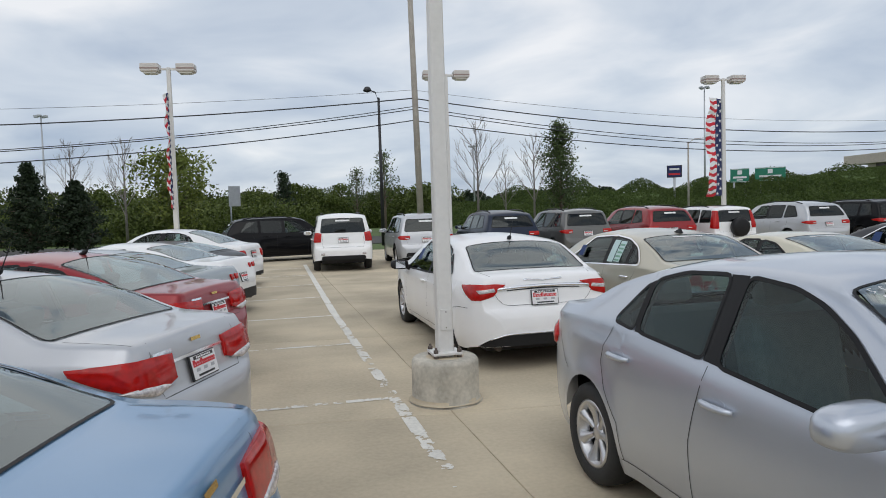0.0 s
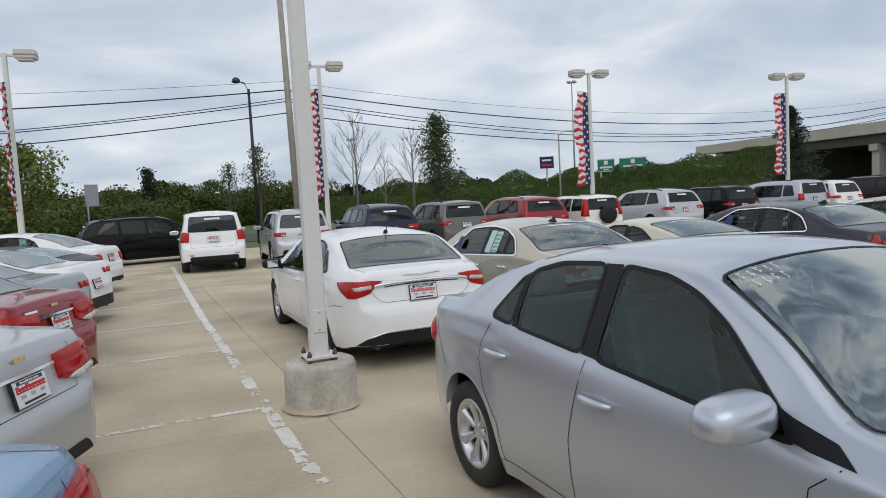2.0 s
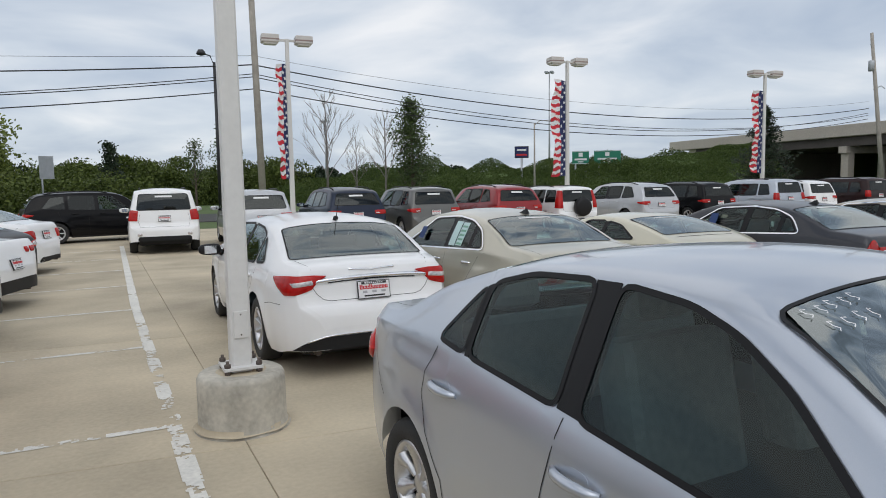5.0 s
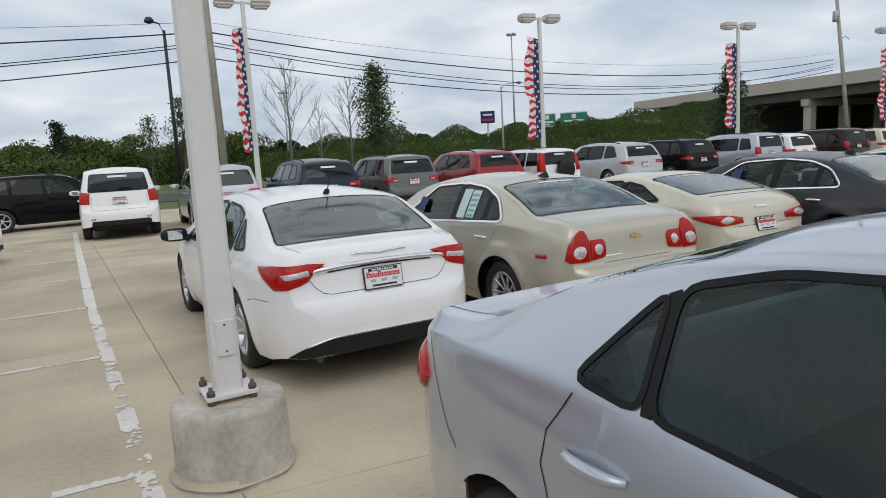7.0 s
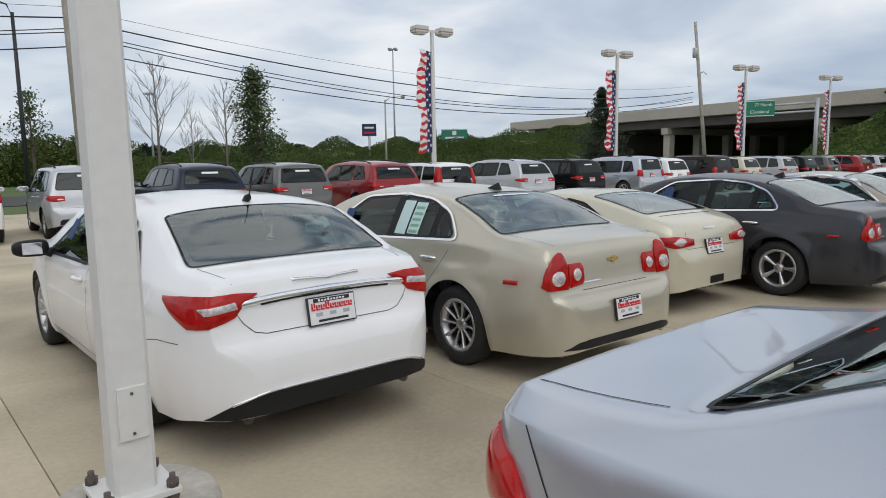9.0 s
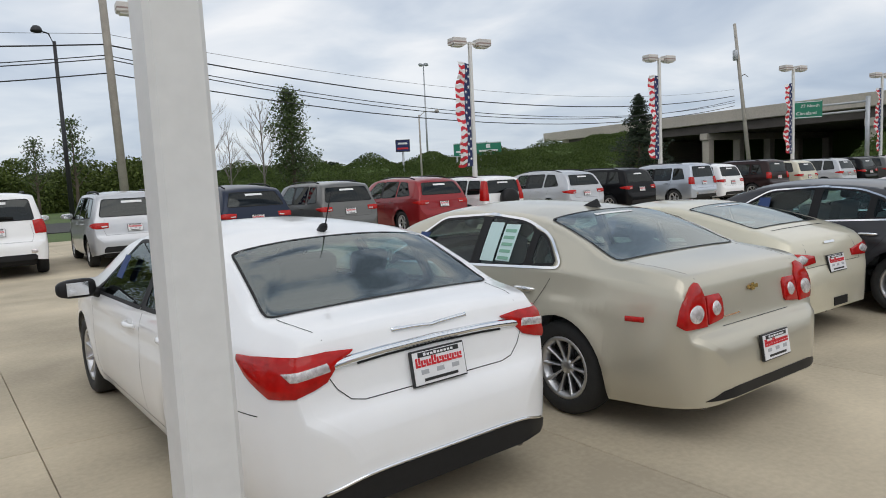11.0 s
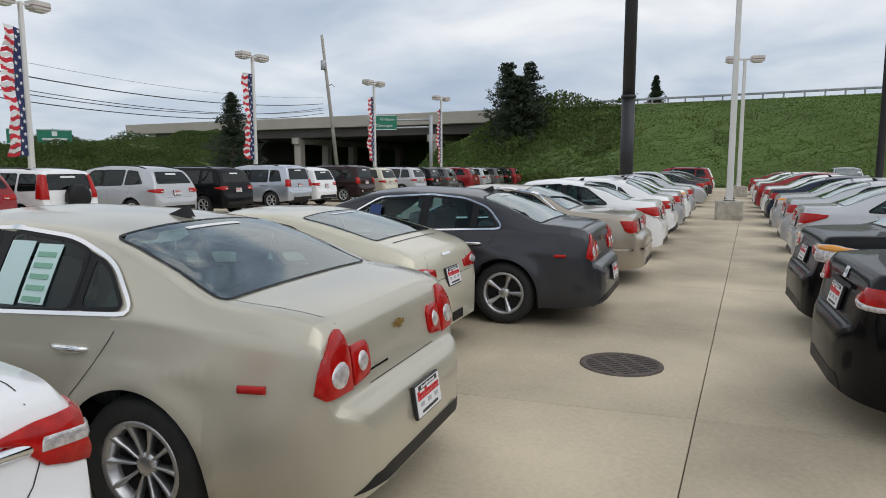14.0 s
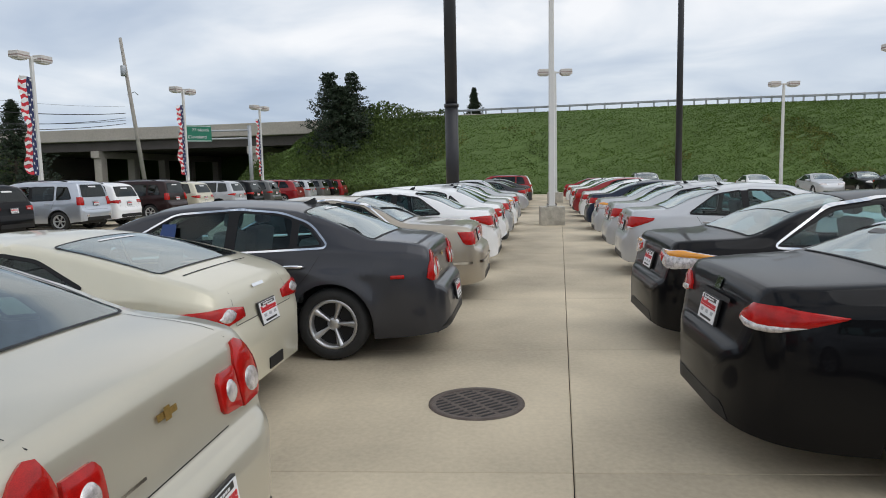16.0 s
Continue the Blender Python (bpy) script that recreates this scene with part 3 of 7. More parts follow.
def build_car(kind, s):
    """One car of a kind, at the origin, built under an Empty; its copies take their own paint."""
    L, W, R = s["L"], s["W"], s["R"]
    sh = Shape(s)
    root = new(s["name"])
    ys = set(np.round(np.linspace(0.0, L, int(L / 0.055)), 4))
    ys |= {round(v, 4) for v in (0.015, 0.03, 0.045, 0.06, 0.08, 0.10, 0.12, 0.14, 0.16, 0.19, 0.22, L - 0.02, L - 0.04)}
    ys |= {round(d, 4) for d, _ in s["top"] if d < 0.35}
    for dw in s["hubs"]:
        for a in np.linspace(-1, 1, 17):
            ys.add(round(dw + s["arch"] * math.sin(a * math.pi / 2) * 0.9995, 4))
        ys |= {round(dw - s["arch"] - 0.002, 4), round(dw + s["arch"] + 0.002, 4)}
    ys = sorted(y for y in ys if 0 <= y <= L)
    ys = [y for i, y in enumerate(ys) if i == 0 or y - ys[i - 1] > 0.0015]
    half = L / 2
    verts, nsec = [], 2 * (SIDE_LEVELS + GLASS_LEVELS + TOP_LEVELS) - 1
    for d in ys:
        sec = sh.section(d)
        ring = [(x, z) for x, z in sec] + [(-x, z) for x, z in sec[-2::-1]]
        verts += [(x, d - half, z) for x, z in ring]
    faces = []
    for i in range(len(ys) - 1):
        for j in range(nsec - 1):
            a = i * nsec + j
            faces.append((a, a + 1, a + nsec + 1, a + nsec))
    faces.append(tuple(range(nsec))[::-1])
    faces.append(tuple((len(ys) - 1) * nsec + j for j in range(nsec)))
    skin = Skin(verts, faces, L)
    SKINS[kind] = skin

    # openings
    sides = [rounded([(d - half, z) for d, z in w], s.get("corner", 0.05)) for w in s["windows"]]

    def pane(dlo, dhi, inset_lo, inset_hi):
        a, b = sh.section(dlo), sh.section(dhi)
        k = SIDE_LEVELS + GLASS_LEVELS - 1
        return rounded([(-a[k][0] + inset_lo, dlo - half), (a[k][0] - inset_lo, dlo - half), (b[k][0] - inset_hi, dhi - half), (-b[k][0] + inset_hi, dhi - half)], 0.06)
    boxy = s.get("rear_box")
    back_pane = rounded(boxy, 0.06) if boxy else pane(*s["rear_pane"])
    back_view = "B" if boxy else "T"
    front_pane = pane(*s["front_pane"])
    verts, faces, level = cut_outlines(verts, faces, nsec, [("S", w) for w in sides] + [(back_view, back_pane), ("T", front_pane)])
    kept = []
    rail = SIDE_LEVELS + GLASS_LEVELS - 1
    for f in faces:
        c = [sum(verts[k][q] for k in f) / len(f) for q in range(3)]
        if c[2] > 0.85 and len(f) < 12:
            if inside((c[0], c[1]), front_pane):
                continue
            if boxy:
                if c[1] < -half + 0.8 and abs(c[0]) < 0.8 and inside((c[0], c[2]), back_pane) and c[1] < -half + 0.75 * (c[2] - 0.6):
                    continue
            elif inside((c[0], c[1]), back_pane):
                continue
            if any(inside((c[1], c[2]), w) for w in sides) and abs(c[0]) > sh.section(c[1] + half)[rail][0] * 0.985:
                continue
        kept.append(f)
    body = part("body", mesh_of("body", verts, kept, [BLACK]), None, root)
    # lining: the same skin drawn inwards
    me = body.data
    ref = Vector((0, 0, 0.8))
    nv = [v.co + (v.normal * 0.03 if (v.co + v.normal * 0.03 - ref).length < (v.co - v.normal * 0.03 - ref).length else -v.normal * 0.03) for v in me.vertices]
    lin = [f for f in kept if len(f) < 12 and sum(verts[k][2] for k in f) / len(f) > 0.74]
    used = sorted({k for f in lin for k in f})
    remap = {k: i for i, k in enumerate(used)}
    part("cabin_lining", mesh_of("cabin_lining", [nv[k] for k in used], [tuple(remap[k] for k in f) for f in lin], [LINING]), None, root, "dark cabin lining")
    # underbody
    bm = bmesh.new()
    box(bm, -W / 2 + 0.27, W / 2 - 0.27, -half + 0.25, half - 0.3, s.get("clear", 0.19), 0.72, None, 0.05)
    for d0, d1 in ((s["hubs"][0] + s["arch"], s["hubs"][1] - s["arch"]),):
        box(bm, -W / 2 + 0.09, W / 2 - 0.09, d0 - half, d1 - half, 0.2, 0.5, None, 0.03)
    part("underbody", bm, BLACK, root, "black underbody")
    # cabin
    mid = s["seat_at"]
    part("dashboard", new_box(-W / 2 + 0.14, W / 2 - 0.14, s["dash"] - 0.22 - half, s["dash"] + 0.2 - half, 0.6, s["dash_z"], None, 0.06), LINING, root)
    part("parcel_shelf", new_box(-W / 2 + 0.2, W / 2 - 0.2, s["shelf"][0] - half, s["shelf"][1] - half, s["shelf"][2] - 0.06, s["shelf"][2], None, 0.02), LINING, root)
    part("cabin_floor", new_box(-W / 2 + 0.12, W / 2 - 0.12, s["shelf"][0] - half, s["dash"] - half, 0.40, 0.46), LINING, root)
    bm0 = s.get("seat_top", 1.05)
    for x, d in ((-0.37, mid[0]), (0.37, mid[0])):
        bm = bmesh.new()
        tilt = Matrix.Translation((x, d - half, 0.5)) @ Matrix.Rotation(radians(12), 4, "X")
        box(bm, -0.25, 0.25, -0.09, 0.07, 0.0, bm0 - 0.5, tilt, 0.05)
        box(bm, -0.13, 0.13, -0.07, 0.04, bm0 - 0.46, bm0 - 0.26, tilt, 0.05)
        box(bm, -0.26, 0.26, 0.0, 0.5, -0.02, 0.14, Matrix.Translation((x, d - half, 0.45)), 0.05)
        part("front_seat", bm, SEAT, root)
    bm = bmesh.new()
    tilt = Matrix.Translation((0, mid[1] - half, 0.5)) @ Matrix.Rotation(radians(16), 4, "X")
    box(bm, -W / 2 + 0.24, W / 2 - 0.24, -0.1, 0.08, 0.0, bm0 - 0.57, tilt, 0.05)
    for x in (-0.38, 0.38):
        box(bm, x - 0.13, x + 0.13, -0.06, 0.04, bm0 - 0.55, bm0 - 0.39, tilt, 0.05)
    part("rear_bench", bm, SEAT, root)

    # glass with its seals
    def lay(name, geo, mat, parent=None, label="", smooth=True):
        return part(name, mesh_of(name, geo[0], geo[1], [mat], smooth=smooth), None, parent or root, label)
    seal_w = s.get("seal", 0.024)
    privacy = s.get("privacy", ())
    for i, poly in enumerate(sides):
        for view in ("R", "L"):
            glass = lay("side_window", skin.patch(view, poly, 0.004, 12, 5, 0.004), GLASS_DARK if i in privacy else GLASS)
            lay("window_seal", skin.strip(view, poly, seal_w, 0.007, closed=True), SEAL, glass)
    for poly in s.get("pillars", ()):
        for view in ("R", "L"):
            lay("door_pillar", skin.patch(view, [(d - half, z) for d, z in poly], 0.005, 6, 5, 0.002), SEAL)
    if s.get("dlo_trim"):
        line = rounded([(d - half, z) for d, z in s["dlo_trim"]], 0.09, 4)
        for view in ("R", "L"):
            lay("chrome_trim", skin.strip(view, line, 0.018, 0.010, closed=not s.get("trim_open")), CHROME, None, "bright chrome window surround")
    g = lay("rear_window", skin.patch(back_view, back_pane, 0.004, 14, 6, 0.004), GLASS_DARK if "rear" in privacy else GLASS_REAR)
    lay("window_seal", skin.strip(back_view, back_pane, 0.015, 0.0055, closed=True), SEAL, g)
    g = lay("windshield", skin.patch("T", front_pane, 0.004, 14, 6, 0.004), GLASS_SHADE)
    lay("window_seal", skin.strip("T", front_pane, 0.013, 0.0055, closed=True), SEAL, g)
    if s.get("banner") and boxy:
        zb = max(p[1] for p in boxy) - 0.07
        lay("window_banner", skin.strip("B", [(-0.22, zb), (0.22, zb)], 0.05, 0.012), SIGN_WHITE, None, "white strip of lettering on the rear window")
    elif s.get("banner"):
        y = (s["rear_pane"][1] - 0.09 if s["rear_pane"][1] > s["rear_pane"][0] else s["rear_pane"][1] + 0.09) - half
        lay("window_banner", skin.strip("T", [(-0.22, y), (0.22, y)], 0.030, 0.007), SIGN_WHITE, None, "white strip of lettering on the rear window")

    # lamps
    for spec in s["lamps"]:
        name, view, poly, mat = spec[:4]
        off = spec[4] if len(spec) > 4 else 0.012
        for sgn in ((1, -1) if name != "centre_lamp" else (1,)):
            if isinstance(view, tuple):
                v = ("C", view[1] * sgn, view[2] - half)
                pl = [((a if sgn > 0 else 180 - a), z) for a, z in poly]
            else:
                v, pl = view, [(a * sgn, z) for a, z in poly]
            lay(name, skin.patch(v, rounded(pl, 0.02) if not isinstance(view, tuple) else pl, off, 16, 8, 0.01, spec[5] if len(spec) > 5 else 0.012), mat)
    # seams
    for view, pts in s.get("seams", ()):
        if view == "S":
            for vw in ("R", "L"):
                lay("panel_gap", skin.strip(vw, [(d - half, z) for d, z in pts], 0.0045, 0.0015, 0.05), GAP_AND_SHADE)
        elif view == "T":
            for sg in (1, -1):
                lay("panel_gap", skin.strip("T", [(x * sg, d - half) for x, d in pts], 0.0045, 0.0015, 0.05), GAP_AND_SHADE)
        else:
            lay("panel_gap", skin.strip(view, pts, 0.0045, 0.0015, 0.05), GAP_AND_SHADE)
    for name, view, pts, width, mat, off in s.get("trims", ()):
        if view == "S":
            for vw in ("R", "L"):
                lay(name, skin.strip(vw, [(d - half, z) for d, z in pts], width, off, 0.05), mat)
        elif view == "C":
            for sg in (1, -1):
                lay(name, skin.strip(("C", 0.0, 0.9 - half), [((a if sg > 0 else 180 - a), z) for a, z in pts], width, off, 0.05), mat)
        elif view == "T":
            lay(name, skin.strip("T", [(x, d - half) for x, d in pts], width, off, 0.05), mat)
        elif mat is CHROME and len(pts) > 4:
            band = [(x, z - width / 2) for x, z in pts] + [(x, z + width / 2) for x, z in pts[::-1]]
            lay(name, skin.patch(view, band, off * 0.4, 24, 6, 0.01, width * 0.5), mat, None, "bright chrome trim")
        else:
            lay(name, skin.strip(view, pts, width, off, 0.05), mat)
    for name, view, poly, mat, off in s.get("patches", ()):
        if view == "S":
            for vw in ("R", "L"):
                lay(name, skin.patch(vw, [(d - half, z) for d, z in poly], off, 12, 5, 0.01), mat)
        else:
            lay(name, skin.patch(view, poly, off, 16, 5, 0.01), mat)
    # handles
    for d, z in s["handles"]:
        for sg, view in ((1, "R"), (-1, "L")):
            p, nr = skin.cast(view, d - half, z)
            cup = lay("handle_cup", skin.patch(view, rounded([(d - half - 0.055, z - 0.035), (d - half + 0.055, z - 0.035), (d - half + 0.055, z + 0.035), (d - half - 0.055, z + 0.035)], 0.035), 0.0015, 8, 4, 0.002), s.get("handle_cup", GAP_AND_SHADE))
            bm = bmesh.new()
            pts = [p + Vector((sg * (0.004 + 0.034 * math.sin(math.pi * k / 6) ** 0.6), (-0.11 + 0.22 * k / 6), 0.004 * math.sin(math.pi * k / 6))) for k in range(7)]
            tube(bm, pts, [0.012, 0.016, 0.018, 0.018, 0.018, 0.016, 0.012], 8)
            part("door_handle", bm, CHROME if s.get("chrome_handles") else BLACK, root, "chrome handle" if s.get("chrome_handles") else "")
    # mirrors
    d, z = s["mirror"]
    for sg, view in ((1, "R"), (-1, "L")):
        p, _ = skin.cast(view, d - half, z)
        bm = bmesh.new()
        r = bmesh.ops.create_uvsphere(bm, u_segments=16, v_segments=10, radius=1.0)
        for v in bm.verts:
            x, y, zz = v.co
            k = lambda t: math.copysign(abs(t) ** 0.62, t)
            v.co = Vector((k(x) * 0.140, (k(y) if y > 0 else k(y) * 0.45) * 0.10, k(zz) * (0.072 - 0.010 * x * sg)))
        bmesh.ops.translate(bm, vec=p + Vector((sg * 0.160, 0.015, 0.055)), verts=bm.verts)
        for f in bm.faces:
            f.smooth = True
        mr = part("mirror", bm, BLACK, root)
        bm = new_tube([p + Vector((sg * -0.02, 0.02, 0.0)), p + Vector((sg * 0.07, 0.02, 0.025))], [0.05, 0.03], 8)
        part("mirror_foot", bm, SEAL, mr)
        part("mirror_glass", new_box(p.x + sg * 0.155 - 0.075, p.x + sg * 0.155 + 0.075, p.y - 0.032, p.y - 0.026, p.z + 0.005, p.z + 0.105, None, 0.002), CHROME, mr)
    # plate, badge, aerial, exhaust
    if s.get("plate_z"):
        plate_parts(root, skin, s["plate_z"])
    if s.get("aerial"):
        d = s["aerial"]
        p, _ = skin.cast("T", 0.0, d - half)
        if s.get("fin"):
            bm = bmesh.new()
            a = [p + Vector(q) for q in ((-0.035, 0.10, -0.004), (0.035, 0.10, -0.004), (0.03, -0.07, -0.004), (-0.03, -0.07, -0.004), (-0.008, -0.05, 0.062), (0.008, -0.05, 0.062))]
            vv = [bm.verts.new(q) for q in a]
            for q in ((0, 1, 2, 3), (0, 4, 5, 1), (1, 5, 2), (0, 3, 4), (3, 2, 5, 4)):
                bm.faces.new([vv[k] for k in q])
        else:
            bm = new_tube([p + Vector((0, 0.06, 0.0)), p + Vector((0, 0.0, 0.03)), p + Vector((0, -0.03, 0.045))], [0.02, 0.028, 0.012], 8)
            tube(bm, [p + Vector((0, -0.02, 0.035)), p + Vector((0, -0.12, 0.24))], [0.005, 0.003], 6)
        part("aerial", bm, BLACK, root)
    for x in s.get("exhaust", ()):
        part("exhaust_tip", new_tube([(x, -half + 0.10, 0.245), (x, -half + 0.4, 0.26)], 0.028, 12), IRON, root)
    for x0, x1, d, zz in s.get("rails", ()):
        for sg in (1, -1):
            pts = []
            for k in range(7):
                dd = x0 + (x1 - x0) * k / 6
                p, _ = skin.cast("T", d * sg, dd - half)
                pts.append(p + Vector((0, 0, zz * (0.15 if k in (0, 6) else 1))))
            part("roof_rail", new_tube(pts, 0.018, 8), s.get("rail_mat", BLACK), root)
    if s.get("spare"):
        v, f = lathe([(0.0, 0.24), (0.26, 0.24), (0.32, 0.21), (0.34, 0.14), (0.33, 0.0), (0.0, 0.0)], 28, "z")
        me = mesh_of("spare_cover", [Matrix.Translation((0.08, -half + 0.02, 0.92)) @ Matrix.Rotation(radians(90), 4, "X") @ Vector(q) for q in v], f, [BLACK])
        part("spare_wheel_cover", me, None, root, "black spare wheel cover")
    # wheels
    tyre, rim, drum = wheel_meshes(R, s.get("tyre_w", 0.215), s.get("spokes", 9), s.get("rim_r", R * 0.66), s.get("cover", False))
    for d in s["hubs"]:
        for sg in (1, -1):
            wob = new("wheel", tyre)
            wob.parent = root
            wob.matrix_local = pose(sg * (W / 2 - 0.13), d - half, R, 0, 0, 0 if sg > 0 else 180)
            r1 = new("rim", rim)
            r1.parent = wob
            r2 = new("brake", drum)
            r2.parent = wob
    return root


PAINTED = ("body", "mirror", "door_handle", "handle_cup", "spoiler")


def add_car(kind, colour, x, y, turn, label, group, z=0.0, size=1.0):
    s = KINDS[kind]
    if kind not in CAR_KINDS:
        root = build_car(kind, s)
        CAR_KINDS[kind] = root
        ob = root
        ob.matrix_basis = pose(x, y, z, 0, 0, turn) @ Matrix.Scale(size, 4)
    else:
        ob = copy_thing(CAR_KINDS[kind], pose(x, y, z, 0, 0, turn))
    for c in ob.children_recursive:
        n = c.name.split(".")[0]
        if n in PAINTED and not (n == "door_handle" and s.get("chrome_handles")) and not (n == "mirror" and s.get("black_mirror")):
            if n == "body" or n == "mirror" or n == "handle_cup" or n == "door_handle":
                c.material_slots[0].link = "OBJECT"
                c.material_slots[0].material = colour
    tagged(ob, label, "car", group)
    return ob


def sedan(**k):
    """Numbers of a four-door saloon; every length runs from the rear bumper."""
    s = dict(name="sedan_car", L=4.87, W=1.80, R=0.33, arch=0.385, hubs=(1.04, 3.84),
             top=[(0, 0.58), (0.035, 0.66), (0.07, 0.70), (0.10, 0.80), (0.15, 1.00), (0.20, 1.04), (0.35, 1.055), (0.72, 1.075), (1.30, 1.33), (1.75, 1.435), (2.35, 1.46), (2.75, 1.43), (3.05, 1.345),
                  (3.72, 1.02), (4.3, 0.93), (4.62, 0.82), (4.78, 0.68), (4.87, 0.55)],
             belt=[(0, 0.92), (0.5, 0.97), (1.2, 0.965), (2.5, 0.925), (3.6, 0.90), (4.3, 0.86), (4.87, 0.70)],
             windows=[[(0.96, 1.00), (1.94, 0.965), (1.94, 1.36), (1.50, 1.30)], [(2.02, 0.96), (3.32, 0.935), (3.0, 1.10), (2.62, 1.34), (2.02, 1.37)]],
             rear_pane=(0.80, 1.66, 0.07, 0.05), front_pane=(3.58, 2.86, 0.07, 0.05),
             dash=3.4, dash_z=0.95, shelf=(0.8, 1.35, 1.0), seat_at=(2.35, 1.5), seat_top=1.18,
             lamps=[("taillight", ("C", 0.25, 0.55), [(-94, 0.70), (-60, 0.73), (-18, 0.80), (-14, 0.86), (-50, 0.97), (-94, 0.98)], RED_LENS),
                    ("headlight", ("C", 0.25, 4.4), [(30, 0.72), (30, 0.82), (75, 0.78), (80, 0.68)], CLEAR_LENS)],
             seams=[("S", [(1.18, 0.96), (1.28, 0.80), (1.40, 0.62), (1.44, 0.30)]), ("S", [(1.98, 0.95), (2.0, 0.6), (2.0, 0.28)]), ("S", [(3.42, 0.92), (3.38, 0.6), (3.36, 0.28)]),
                    ("S", [(1.44, 0.30), (3.36, 0.28)]), ("B", [(-0.50, 1.03), (-0.56, 0.86), (-0.50, 0.72), (0.50, 0.72), (0.56, 0.86), (0.50, 1.03)]), ("T", [(0.62, 0.2), (0.66, 0.72)])],
             pillars=[[(1.935, 0.965), (2.025, 0.96), (2.025, 1.365), (1.935, 1.355)], [(3.30, 0.93), (3.42, 0.925), (3.30, 1.0), (3.10, 1.06)]],
             handles=[(1.40, 0.87), (2.19, 0.85)], mirror=(3.22, 0.94), plate_z=0.86, aerial=1.85, exhaust=(0.55,),
             patches=[("rear_skirt", "B", [(-0.50, 0.27), (0.50, 0.27), (0.44, 0.36), (-0.44, 0.36)], BLACK, 0.004)], spokes=9)
    s.update(k)
    return s


def suv(**k):
    """Numbers of a tall five-door car."""
    s = dict(name="suv", L=4.75, W=1.88, R=0.36, arch=0.42, hubs=(0.95, 3.75), tumble=0.26, edge=0.90, clear=0.24,
             top=[(0, 0.62), (0.04, 0.72), (0.07, 0.78), (0.10, 0.95), (0.18, 1.20), (0.42, 1.66), (0.55, 1.70), (1.0, 1.735), (2.0, 1.75), (2.6, 1.73), (2.95, 1.66), (3.55, 1.17), (4.1, 1.09), (4.5, 0.97), (4.68, 0.78), (4.75, 0.6)],
             plan=[(0, 0.72), (0.05, 0.85), (0.14, 0.925), (0.35, 0.965), (0.8, 0.99), (1.6, 1.0), (3.3, 1.0), (4.05, 0.965), (4.45, 0.89), (4.65, 0.76), (4.75, 0.60)],
             low=[(0, 0.36), (0.06, 0.33), (0.3, 0.30), (0.6, 0.26), (4.2, 0.26), (4.6, 0.28), (4.75, 0.4)],
             flank=[(0.2, 0.92), (0.3, 0.965), (0.5, 0.995), (0.7, 1.0), (0.95, 0.985), (1.1, 0.96), (1.3, 0.93)],
             belt=[(0, 1.06), (0.5, 1.10), (1.5, 1.08), (3.3, 1.04), (4.1, 0.98), (4.75, 0.8)],
             windows=[[(0.45, 1.16), (1.02, 1.13), (1.02, 1.60), (0.62, 1.58)], [(1.12, 1.12), (1.98, 1.10), (1.98, 1.61), (1.12, 1.61)], [(2.08, 1.10), (3.16, 1.07), (2.86, 1.34), (2.6, 1.59), (2.08, 1.61)]],
             rear_pane=(0.22, 0.40, 0.10, 0.10), rear_box=[(-0.72, 1.17), (0.72, 1.17), (0.62, 1.56), (-0.62, 1.56)], front_pane=(3.45, 2.88, 0.07, 0.06), privacy=(0, 1, "rear"),
             dash=3.3, dash_z=1.1, shelf=(0.5, 0.9, 0.8), seat_at=(2.35, 1.5), seat_top=1.32, tall=True,
             lamps=[("taillight", ("C", 0.35, 0.6), [(-68, 0.925), (-50, 0.905), (-22, 0.96), (-18, 1.0), (-45, 1.045), (-68, 1.035)], RED_LENS),
                    ("reversing_lens", ("C", 0.35, 0.6), [(-66, 0.945), (-56, 0.935), (-54, 0.965), (-66, 0.97)], CLEAR_LENS, 0.022, 0.003),
                    ("headlight", ("C", 0.25, 4.2), [(20, 0.82), (20, 0.94), (70, 0.92), (75, 0.80)], CLEAR_LENS)],
             seams=[("S", [(1.10, 1.08), (1.2, 0.8), (1.33, 0.55), (1.36, 0.34)]), ("S", [(2.03, 1.06), (2.03, 0.34)]), ("S", [(3.28, 1.02), (3.24, 0.34)]),
                    ("B", [(-0.62, 1.12), (-0.66, 0.9), (-0.62, 0.76), (0.62, 0.76), (0.66, 0.9), (0.62, 1.12)])],
             pillars=[[(1.97, 1.10), (2.09, 1.10), (2.09, 1.605), (1.97, 1.605)]],
             handles=[(1.34, 0.99), (2.24, 0.97)], mirror=(3.1, 1.10), plate_z=0.90, rails=[(0.75, 2.7, 0.60, 0.045)], banner=True,
             patches=[("rear_skirt", "B", [(-0.70, 0.37), (0.70, 0.37), (0.68, 0.50), (-0.68, 0.50)], BLACK, 0.004)], spokes=6)
    s.update(k)
    return s


